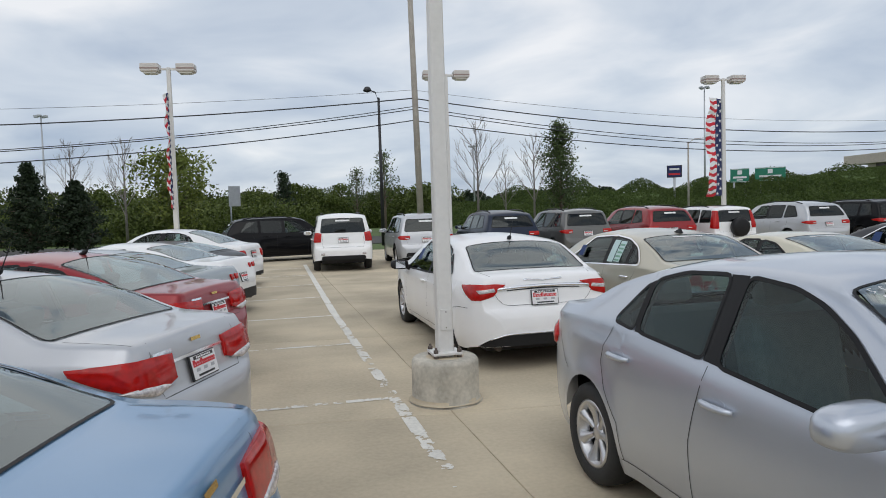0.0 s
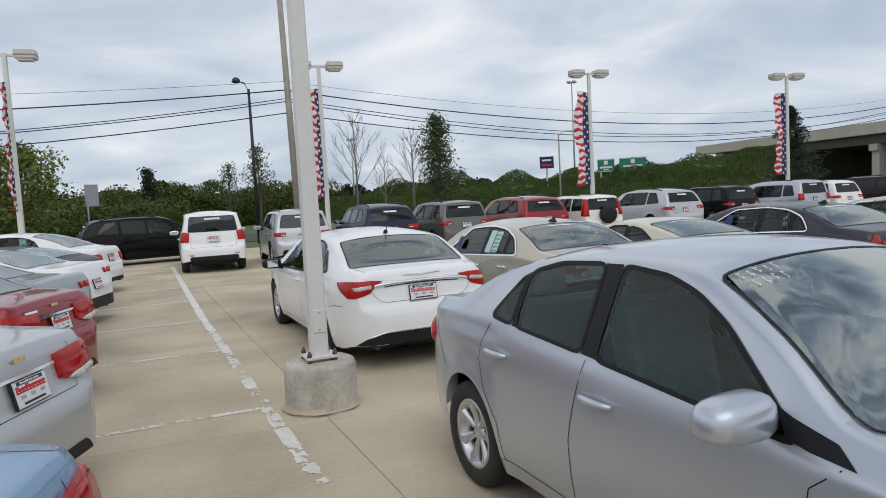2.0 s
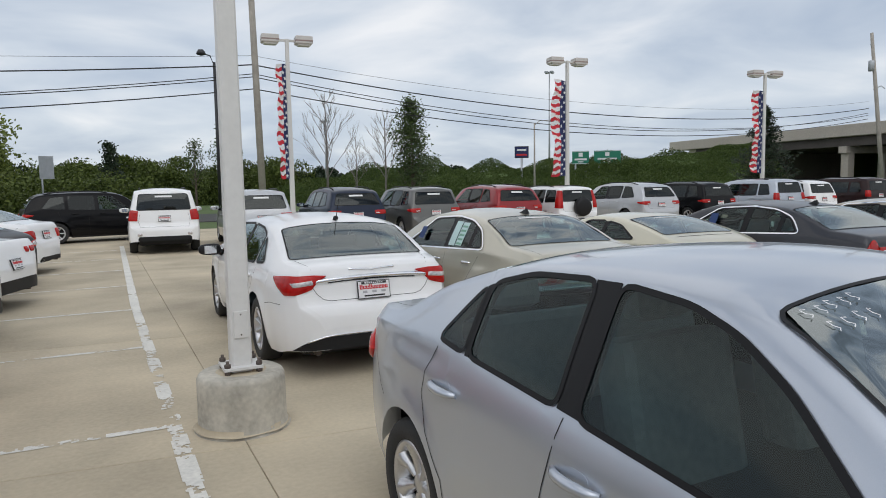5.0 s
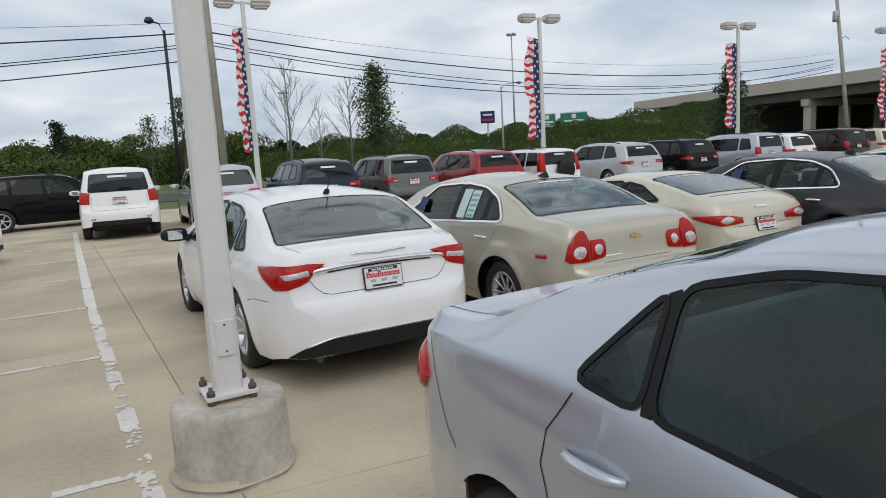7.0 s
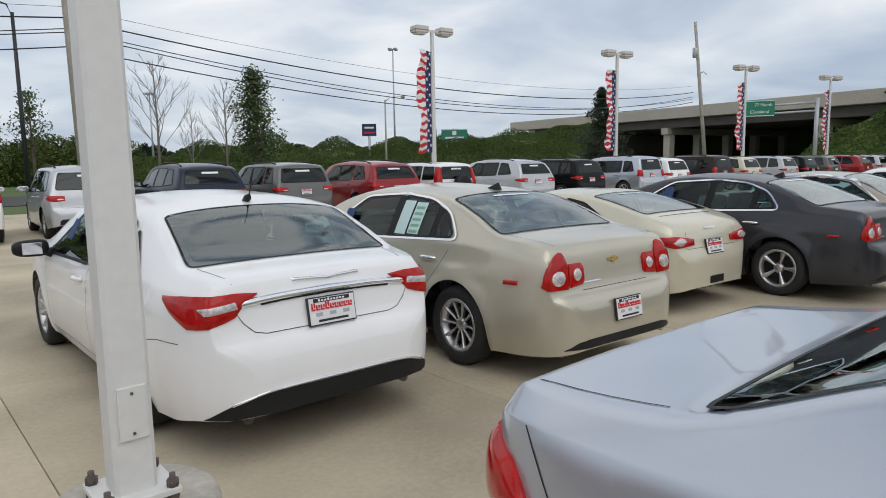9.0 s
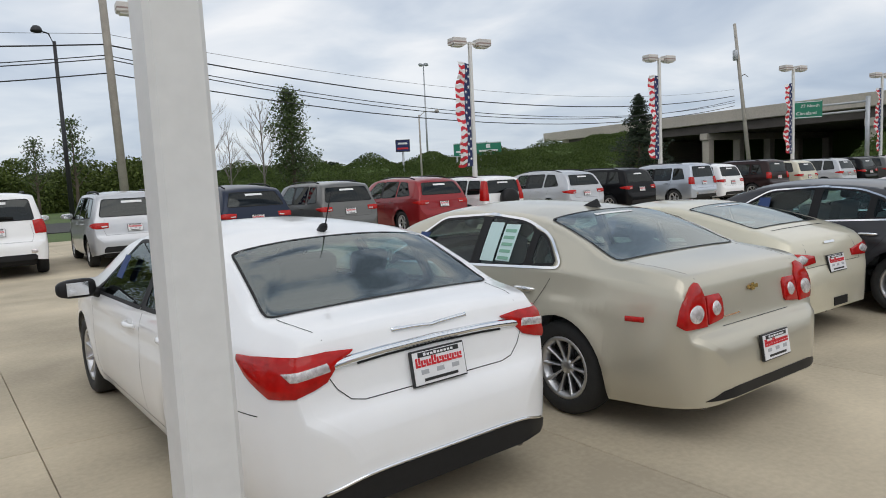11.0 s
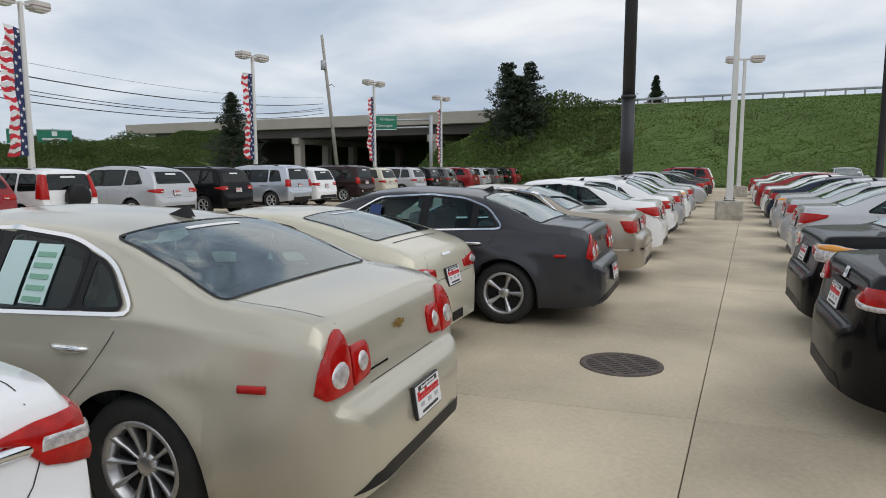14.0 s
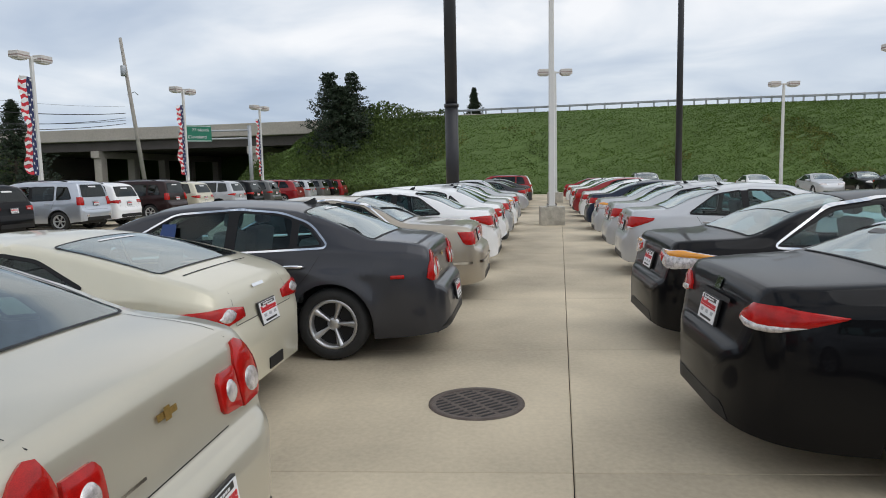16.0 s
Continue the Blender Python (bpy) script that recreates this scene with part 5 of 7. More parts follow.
    # saloon with part amber lamps
    "amber_lamp_sedan": sedan(L=4.82, W=1.795, hubs=(1.08, 3.86), R=0.335, aerial=None,
                              dlo_trim=[(0.94, 0.985), (3.42, 0.905), (3.02, 1.12), (2.62, 1.365), (1.98, 1.405), (1.46, 1.335)],
                              lamps=[("taillight", ("C", 0.30, 0.62), [(-80, 0.865), (-66, 0.815), (-50, 0.795), (-22, 0.825), (-12, 0.92), (-40, 0.965), (-80, 0.950)], CLEAR_LENS),
                                     ("amber_lens", ("C", 0.30, 0.62), [(-66, 0.925), (-20, 0.885), (-15, 0.918), (-40, 0.957), (-66, 0.952)], AMBER_LENS, 0.02),
                                     ("red_lens", ("C", 0.30, 0.62), [(-78, 0.868), (-68, 0.835), (-62, 0.90), (-76, 0.925)], RED_LENS, 0.02)], plate_z=0.80, spokes=8),
    # tall cars of the far row
    "boxy_suv": suv(L=4.87, W=1.90, tumble=0.2,
                    top=[(0, 0.66), (0.04, 0.76), (0.08, 0.80), (0.11, 0.98), (0.16, 1.25), (0.30, 1.74), (0.42, 1.80), (1.0, 1.825), (2.1, 1.83), (2.7, 1.80), (3.0, 1.72), (3.6, 1.22), (4.2, 1.13), (4.62, 0.99), (4.8, 0.8), (4.87, 0.62)],
                    rear_box=[(-0.70, 1.22), (0.70, 1.22), (0.63, 1.66), (-0.63, 1.66)], plan=[(0, 0.74), (0.05, 0.88), (0.14, 0.95), (0.35, 0.975), (0.8, 0.99), (1.6, 1.0), (3.4, 1.0), (4.15, 0.965), (4.55, 0.89), (4.77, 0.76), (4.87, 0.6)],
                    low=[(0, 0.38), (0.06, 0.36), (0.3, 0.34), (0.6, 0.3), (4.3, 0.3), (4.7, 0.32), (4.87, 0.4)],
                    lamps=[("taillight", ("C", 0.40, 0.6), [(-60, 0.93), (-50, 0.93), (-36, 0.94), (-36, 1.22), (-48, 1.23), (-60, 1.20)], RED_LENS), ("fog_lens", "B", [(0.58, 0.52), (0.70, 0.52), (0.70, 0.60), (0.58, 0.60)], CLEAR_LENS)],
                    plate_z=0.98),
    "round_suv": suv(),
    "wagon_suv": suv(L=5.1, W=1.98, hubs=(1.05, 4.05), tumble=0.34,
                     top=[(0, 0.62), (0.04, 0.72), (0.07, 0.80), (0.11, 0.98), (0.20, 1.24), (0.50, 1.64), (0.65, 1.69), (1.1, 1.74), (2.1, 1.77), (2.7, 1.75), (3.1, 1.67), (3.8, 1.17), (4.4, 1.07), (4.8, 0.95), (5.02, 0.78), (5.1, 0.6)],
                     plan=[(0, 0.70), (0.05, 0.84), (0.14, 0.92), (0.35, 0.965), (0.8, 0.99), (1.6, 1.0), (3.6, 1.0), (4.3, 0.965), (4.75, 0.89), (5.0, 0.76), (5.1, 0.60)],
                     low=[(0, 0.36), (0.06, 0.33), (0.3, 0.30), (0.6, 0.26), (4.5, 0.26), (4.95, 0.28), (5.1, 0.4)],
                     belt=[(0, 1.06), (0.5, 1.12), (1.5, 1.10), (3.5, 1.05), (4.4, 0.98), (5.1, 0.8)],
                     windows=[[(0.62, 1.20), (1.32, 1.16), (1.32, 1.61), (0.92, 1.58)], [(1.42, 1.15), (2.25, 1.12), (2.25, 1.62), (1.42, 1.62)], [(2.35, 1.12), (3.42, 1.08), (3.08, 1.36), (2.8, 1.60), (2.35, 1.62)]],
                     front_pane=(3.68, 3.05, 0.07, 0.06), dash=3.5, pillars=[[(2.24, 1.12), (2.36, 1.12), (2.36, 1.615), (2.24, 1.615)]], mirror=(3.34, 1.12), seat_at=(2.6, 1.7), handles=[(1.62, 1.01), (2.48, 0.99)], rear_box=[(-0.74, 1.20), (0.74, 1.20), (0.60, 1.56), (-0.60, 1.56)]),
    "spare_wheel_suv": suv(L=4.55, W=1.78, tumble=0.2, spare=True, hubs=(0.88, 3.50), plate_z=0.66,
                           top=[(0, 0.60), (0.04, 0.72), (0.07, 0.76), (0.09, 0.95), (0.13, 1.2), (0.24, 1.60), (0.36, 1.655), (1.0, 1.68), (2.0, 1.685), (2.5, 1.66), (2.8, 1.58), (3.35, 1.15), (3.9, 1.07), (4.3, 0.95), (4.48, 0.78), (4.55, 0.6)],
                           plan=[(0, 0.78), (0.05, 0.90), (0.14, 0.955), (0.35, 0.975), (0.8, 0.99), (1.6, 1.0), (3.1, 1.0), (3.85, 0.965), (4.25, 0.89), (4.45, 0.76), (4.55, 0.6)],
                           low=[(0, 0.36), (0.06, 0.33), (0.3, 0.30), (0.6, 0.26), (4.0, 0.26), (4.4, 0.28), (4.55, 0.4)],
                           belt=[(0, 1.02), (0.5, 1.05), (1.5, 1.04), (3.1, 1.0), (3.9, 0.95), (4.55, 0.8)],
                           windows=[[(0.34, 1.11), (0.98, 1.09), (0.98, 1.53), (0.42, 1.52)], [(1.08, 1.08), (1.88, 1.07), (1.88, 1.54), (1.08, 1.54)], [(1.98, 1.07), (3.0, 1.05), (2.72, 1.3), (2.46, 1.52), (1.98, 1.54)]],
                           front_pane=(3.26, 2.74, 0.07, 0.06), dash=3.1, pillars=[[(1.87, 1.07), (1.99, 1.07), (1.99, 1.535), (1.87, 1.535)]], mirror=(2.94, 1.06), rear_box=[(-0.66, 1.12), (0.66, 1.12), (0.60, 1.52), (-0.60, 1.52)],
                           lamps=[("taillight", ("C", 0.40, 0.55), [(-62, 0.88), (-46, 0.88), (-28, 0.90), (-28, 1.52), (-46, 1.52), (-58, 1.50)], RED_LENS)]),
}

KINDS["five_spoke_sedan"] = dict(KINDS["round_lamp_sedan"], spokes=5, rim_r=0.23)
WHITE = paint("white", (0.87, 0.87, 0.87))
BEIGE = paint("beige", (0.535, 0.500, 0.405), 0.42)
IVORY = paint("ivory", (0.65, 0.61, 0.48), 0.25)
GREY = paint("graphite", (0.052, 0.053, 0.060), 0.4, coat=0.5)
SILVER = paint("silver", (0.52, 0.53, 0.55), 0.55, 0.38)
SILVER_LAV = paint("cool_silver", (0.515, 0.55, 0.61), 0.7)
BLUE = paint("light_blue", (0.17, 0.31, 0.49), 0.35)
RED = paint("red", (0.27, 0.014, 0.018), 0.3)
MAROON_BRIGHT = paint("deep_red", (0.27, 0.014, 0.018), 0.35)
MAROON = paint("dark_red", (0.20, 0.012, 0.016), 0.3)
BLACKP = paint("black", (0.005, 0.005, 0.006), coat=0.32)
NAVY = paint("navy", (0.018, 0.026, 0.048), 0.3, coat=0.45)
SLATE = paint("slate", (0.13, 0.13, 0.125), 0.4)
TAN = paint("tan", (0.42, 0.37, 0.30), 0.55)
BROWN = paint("dark_brown", (0.030, 0.016, 0.016), 0.3, coat=0.45)
MIST = paint("grey_green", (0.34, 0.38, 0.40), 0.4)

# cars beside the walk
near_car = add_car("compact_sedan", SILVER_LAV, 3.46, 2.44, 180, "silver four-door compact sedan parked on the concrete", "cars backed to the joint", size=1.05)
white_car = add_car("bar_sedan", WHITE, 3.58, 9.24, 0, "white four-door sedan with a chrome bar across the boot", "cars facing the street")
beige_car = add_car("round_lamp_sedan", BEIGE, 6.01, 8.815, -2, "beige four-door sedan with twin round tail lamps", "cars facing the street")
ivory_car = add_car("coupe", IVORY, 8.72, 9.05, -3, "ivory two-door coupe with a sloping back", "cars facing the street")
grey_car = add_car("five_spoke_sedan", GREY, 10.72, 8.18, -4, "graphite four-door sedan with chrome window surrounds", "cars facing the street")
add_car("old_sedan", TAN, 13.6, 7.95, -4, "tan full-size older sedan with a flat boot", "cars facing the street")


def row_v(u):
    return 5.75 - 0.092 * (u - 10)


for u, kind, col, txt, turn in ((16.5, "wrap_sedan", WHITE, "white four-door sedan in the long row", 0), (19.2, "bar_sedan", WHITE, "white four-door sedan in the long row", 0),
                                (21.9, "wrap_sedan", SILVER, "silver four-door sedan in the long row", 0), (24.7, "amber_lamp_sedan", WHITE, "white four-door sedan in the long row", 0), (27.5, "wrap_sedan", SILVER, "silver four-door sedan in the long row", 0),
                                (34.6, "compact_sedan", SILVER, "silver compact sedan parked nose to the lane", 180), (37.6, "wrap_sedan", GREY, "dark grey sedan in the long row", 0),
                                (40.4, "wrap_sedan", BLACKP, "black four-door sedan in the long row", 0), (43.4, "compact_sedan", GREY, "dark grey sedan in the long row", 0), (46.4, "wrap_sedan", MAROON, "dark red sedan in the long row", 0),
                                (50.0, "round_suv", RED, "red tall car at the end of the row", 0), (54, "round_suv", WHITE, "white tall car at the end of the row", 0)):
    add_car(kind, col, u, row_v(u) + KINDS[kind]["L"] / 2, turn - 5, txt, "cars facing the street")
for u, kind, col, txt in ((7.97, "long_lamp_sedan", BLACKP, "black four-door sedan with long pointed tail lamps"), (10.52, "amber_lamp_sedan", BLACKP, "black four-door sedan with amber and clear tail lamps"),
                          (15.2, "wrap_sedan", SILVER, "silver four-door sedan with red wrap-round lamps"), (17.9, "wrap_sedan", SILVER, "silver four-door sedan with red wrap-round lamps"), (21.2, "amber_lamp_sedan", SILVER, "silver four-door sedan in the long row"),
                          (24.5, "wrap_sedan", NAVY, "navy blue four-door sedan in the long row"), (28.0, "wrap_sedan", WHITE, "white four-door sedan in the long row"), (31.0, "compact_sedan", RED, "red compact sedan in the long row"),
                          (34.0, "compact_sedan", WHITE, "white compact sedan in the long row"), (38, "wrap_sedan", SILVER, "silver four-door sedan in the long row"), (43, "wrap_sedan", WHITE, "white four-door sedan in the long row"), (49, "wrap_sedan", RED, "red four-door sedan in the long row")):
    add_car(kind, col, u, row_v(u) - (1.79 if u < 9 else 1.8 if u < 12 else 2.1) - KINDS[kind]["L"] / 2, 178 if u < 12 else 175, txt, "cars backed to the joint")
# cars far off under the embankment
for u, v, kind, col, txt in ((52, -6, "round_suv", SILVER, "silver tall car near the embankment"), (54, -11, "compact_sedan", SILVER, "silver sedan near the embankment"), (50, -17, "wrap_sedan", SILVER, "silver sedan near the embankment"), (53, -14, "wrap_sedan", WHITE, "white sedan near the embankment"), (54, -22, "compact_sedan", BLACKP, "black sedan near the embankment"), (50, -29, "wrap_sedan", WHITE, "white sedan near the embankment"), (46, -20, "wrap_sedan", BLACKP, "black sedan near the embankment"),
                             (43, -22, "wrap_sedan", WHITE, "white sedan near the embankment"), (47, -26, "wagon_suv", NAVY, "navy blue tall car near the embankment"), (39, -24, "compact_sedan", RED, "red sedan near the embankment")):
    add_car(kind, col, u, v, 84, txt, "cars near the embankment")
# the row whose tails end at the white line: tail centre, turn
for u, v, turn, kind, col, txt in ((0.52, 2.0, 78, "wrap_sedan", BLUE, "light blue four-door sedan, its boot over the stall end"), (0.20, 4.72, 66, "wrap_sedan", SILVER, "silver four-door sedan with red wrap-round lamps"),
                                   (0.12, 7.55, 68, "wrap_sedan", MAROON_BRIGHT, "dark red four-door sedan with a dealer plate"), (-0.06, 10.35, 70, "sport_coupe", MIST, "grey-green coupe with dark lamps"),
                                   (0.14, 12.95, 70, "sport_coupe", WHITE, "white two-door sports coupe"), (0.0, 15.5, 71, "coupe", BLACKP, "black low coupe between white cars"), (0.20, 18.0, 71, "compact_sedan", WHITE, "white four-door sedan with red lamps")):
    reach = KINDS[kind]["L"] / 2
    add_car(kind, col, u - reach * math.sin(radians(turn)), v + reach * math.cos(radians(turn)), turn, txt, "cars nosed away from the white line")
add_car("wagon_suv", BLACKP, 1.3, 28.0, -80, "black crossover parked across the end of the row", "tall cars")


def far_v(u):
    return 20.9 - 0.05 * (u - 3)


for ur, kind, col, txt in ((3.95, "boxy_suv", WHITE, "white boxy SUV with tall red lamps"), (6.6, "round_suv", SILVER, "silver crossover SUV with roof rails"), (9.57, "wagon_suv", NAVY, "navy blue crossover SUV in the far row"), (12.15, "round_suv", SLATE, "grey crossover SUV with roof rails"),
                           (15.4, "wagon_suv", RED, "red SUV with dark rear glass"), (17.7, "spare_wheel_suv", WHITE, "white SUV with a covered spare wheel on its back"), (21.7, "wagon_suv", SILVER, "silver crossover SUV in the far row"), (24.7, "round_suv", BLACKP, "black crossover SUV in the far row"),
                           (28.8, "boxy_suv", SILVER_LAV, "silver boxy SUV with dark glass"), (30.9, "round_suv", WHITE, "white crossover SUV in the far row"), (34.8, "boxy_suv", BROWN, "dark brown boxy SUV with dark glass"), (37.6, "round_suv", IVORY, "cream crossover SUV in the far row"), (41.8, "round_suv", SILVER, "silver crossover SUV in the far row"),
                           (44.4, "round_suv", BLACKP, "black crossover SUV in the far row"), (47.5, "round_suv", SLATE, "grey crossover SUV in the far row"), (52.4, "wagon_suv", RED, "red SUV in the far row"), (55.4, "round_suv", SILVER, "silver crossover SUV in the far row"), (59.2, "round_suv", SLATE, "grey crossover SUV in the far row"), (62.0, "round_suv", BLACKP, "black crossover SUV in the far row"), (65.0, "round_suv", RED, "red crossover SUV in the far row")):
    s = KINDS[kind]
    add_car(kind, col, ur - s["W"] / 2, far_v(ur) + s["L"] / 2, -3, txt, "tall cars in the far row")


# ---- notices and tags on single cars ----
def on_car(car, kind, name, view, poly, mat, label="", off=0.014):
    half = KINDS[kind]["L"] / 2
    sk = SKINS[kind]
    pl = [(d - half, z) for d, z in poly] if view in ("L", "R") else [(x, d - half) for x, d in poly]
    v, f = sk.patch(view, pl, off, 6, 4, -off + 0.004)
    return part(name, mesh_of(name, v, f, [mat]), None, car, label)


for d0, d1, z0, z1 in ((1.60, 1.76, 1.04, 1.31), (1.79, 1.95, 1.03, 1.32)):
    sheet = on_car(beige_car, "round_lamp_sedan", "window_notice", "L", [(d0, z0), (d1, z0), (d1, z1), (d0, z1)], STICKER, "pale green paper notice in the window")
for k in range(5):
    z = 1.05 + 0.05 * k
    on_car(beige_car, "round_lamp_sedan", "notice_print", "L", [(1.62, z), (1.74, z), (1.74, z + 0.022), (1.62, z + 0.022)], STICKER_GREEN, "", 0.018)
for car, kind, d, z in ((beige_car, "round_lamp_sedan", 2.70, 1.18), (white_car, "bar_sedan", 2.55, 1.22), (ivory_car, "coupe", 2.05, 1.08), (grey_car, "round_lamp_sedan", 2.55, 1.22)):
    on_car(car, kind, "key_box", "L", [(d, z - 0.13), (d + 0.16, z - 0.13), (d + 0.15, z + 0.02), (d + 0.01, z + 0.02)], BLUE_CLOTH, "dark blue key box hung on the window", 0.05)
# white marker strokes on the windshield of the silver compact
for k, (x, d, w) in enumerate(((0.53, 2.63, 0.04), (0.485, 2.635, 0.03), (0.44, 2.63, 0.04), (0.395, 2.635, 0.03), (0.35, 2.63, 0.04), (0.52, 2.69, 0.03), (0.47, 2.695, 0.04), (0.42, 2.69, 0.04), (0.375, 2.695, 0.03))):
    half = KINDS["compact_sedan"]["L"] / 2
    pts = [(x, d - half - 0.012), (x + w * 0.35, d - half - 0.018), (x + w * 0.4, d - half), (x + w * 0.1, d - half + 0.012), (x + w * 0.4, d - half + 0.018)]
    v, f = SKINS["compact_sedan"].strip("T", pts, 0.0035, 0.008, 0.02)
    part("marker_stroke", mesh_of("marker_stroke", v, f, [SIGN_WHITE]), None, near_car)


# ---- ground ----
bm = bmesh.new()
bmesh.ops.create_grid(bm, x_segments=40, y_segments=40, size=1500)
ground = part("ground", bm, GRASS_SOIL, None)
ground.location = (0, 0, -0.06)
tagged(ground, "green grassy ground beyond the parking lot", "ground", kind="structure")


def slab_corner(i, j):
    """Joints run across the rows, and along them with a slight skew."""
    u = 2.13 + 2.66 * i
    return Vector((u, 5.603 + 3.9 * j - 0.115 * (u - 2.13), 0.0))


bm = bmesh.new()
c = [slab_corner(-14, -14), slab_corner(26, -14), slab_corner(26, 7), slab_corner(-14, 7)]
bm.faces.new([bm.verts.new(p + Vector((0, 0, -0.02))) for p in c])
pavement = part("pavement", bm, GAP_AND_SHADE, None)
tagged(pavement, "pale concrete parking lot laid in large slabs", "pavement", kind="structure")
# far slabs in one sheet, near slabs one by one
rest_v, rest_f = [], []


def slab_points(i, j, g=0.009):
    a, b, cc, d = slab_corner(i, j), slab_corner(i + 1, j), slab_corner(i + 1, j + 1), slab_corner(i, j + 1)
    mid = (a + b + cc + d) / 4
    pts = []
    for h, k in ((0.0, g), (-0.004, g - 0.004 if g > 0.004 else 0), (-0.03, 0.001)):
        pts += [p + (mid - p).normalized() * (k * 1.4 if h == 0 else k) + Vector((0, 0, h)) for p in (a, b, cc, d)]
    return pts


SLAB_FACES = [(0, 1, 2, 3), (4, 5, 1, 0), (5, 6, 2, 1), (6, 7, 3, 2), (7, 4, 0, 3), (8, 9, 5, 4), (9, 10, 6, 5), (10, 11, 7, 6), (11, 8, 4, 7)]
near_slabs = []
for i in range(-14, 26):
    for j in range(-14, 7):
        pts = slab_points(i, j)
        if -2 <= i <= 5 and -2 <= j <= 3:
            near_slabs.append(pts)
        else:
            b = len(rest_v)
            rest_v += pts
            rest_f += [tuple(k + b for k in f) for f in SLAB_FACES]
far_slabs = part("far_slabs", mesh_of("far_slabs", rest_v, rest_f, [CONCRETE], smooth=False), None, pavement)
far_slabs["kind"] = "stuff"

# painted lines
lines = bmesh.new()
rng = random.Random(5)


def painted(bm, a, b, width, wear):
    """A painted line made of small flakes; worn ones are missing."""
    a, b = Vector(a), Vector(b)
    d = (b - a).normalized()
    nrm = Vector((-d.y, d.x, 0))
    n = max(1, int((b - a).length / 0.017))
    m = 9
    for i in range(n):
        for j in range(m):
            p = a + (b - a) * ((i + 0.5) / n) + nrm * width * ((j + 0.5) / m - 0.5)
            q = 0.55 * noise.noise(p * 1.6) + 0.45 * noise.noise(p * 7.0) + 0.35 * noise.noise(p * 24.0)
            edge = 0.12 if j in (0, m - 1) else 0.0
            if q < wear(p) + edge - 0.5:
                continue
            r, s = d * (b - a).length / n * 0.5, nrm * width / m * 0.5
            up = Vector((0, 0, 0.004))
            bm.faces.new([bm.verts.new(p + up + c) for c in (-r - s, r - s, r + s, -r + s)])


painted(lines, (1.74, 3.9, 0), (1.72, 5.2, 0), 0.12, lambda p: 0.62)
painted(lines, (1.72, 5.2, 0), (1.70, 12.2, 0), 0.12, lambda p: 0.50 - 0.05 * (p.y - 5.2))
painted(lines, (1.70, 12.2, 0), (1.85, 24.6, 0), 0.13, lambda p: 0.08)
stall_line = part("stall_line", lines, LINE, None, "long worn white line along the stall ends")
tagged(stall_line, "long worn white painted line along the stall ends", "road marking", kind="structure")
for k, v in enumerate((6.28, 9.16, 11.85, 14.66, 17.4, 20.2, 23.0)):
    bm = bmesh.new()
    painted(bm, (-4.6, v + 0.15, 0), (1.66, v, 0), 0.085, lambda p: 0.42 if v < 10 else 0.15)
    ob = part("stall_stripe", bm, LINE, None)
    tagged(ob, "worn white painted stripe between two stalls", "road marking", "stall stripes", kind="structure")

# ---- lamp posts and poles ----


def lamp_head(parent, x, sgn, z):
    bm = bmesh.new()
    verts = []
    for zz, k in ((0.16, 0.82), (0.13, 1.0), (0.0, 1.0), (-0.13, 1.0), (-0.17, 0.88)):
        verts.append([bm.verts.new((x + sgn * (0.67 + a * 0.34 * k), b * 0.26 * k, z + zz)) for a, b in ((-1, -1), (1, -1), (1, 1), (-1, 1))])
    for r0, r1 in zip(verts[:-1], verts[1:]):
        for k in range(4):
            bm.faces.new((r0[k], r0[(k + 1) % 4], r1[(k + 1) % 4], r1[k]))
    bm.faces.new(verts[0])
    bm.faces.new(verts[-1][::-1])
    bmesh.ops.recalc_face_normals(bm, faces=bm.faces)
    head = part("lamp_head", bm, LAMP_CASE, parent)
    part("lamp_band", new_box(x + sgn * 0.67 - 0.344, x + sgn * 0.67 + 0.344, -0.264, 0.264, z - 0.07, z - 0.015), LAMP_BAND, head)
    part("lamp_lens", new_box(x + sgn * 0.67 - 0.25, x + sgn * 0.67 + 0.25, -0.19, 0.19, z - 0.23, z - 0.16, None, 0.03), LAMP_GLASS, head)


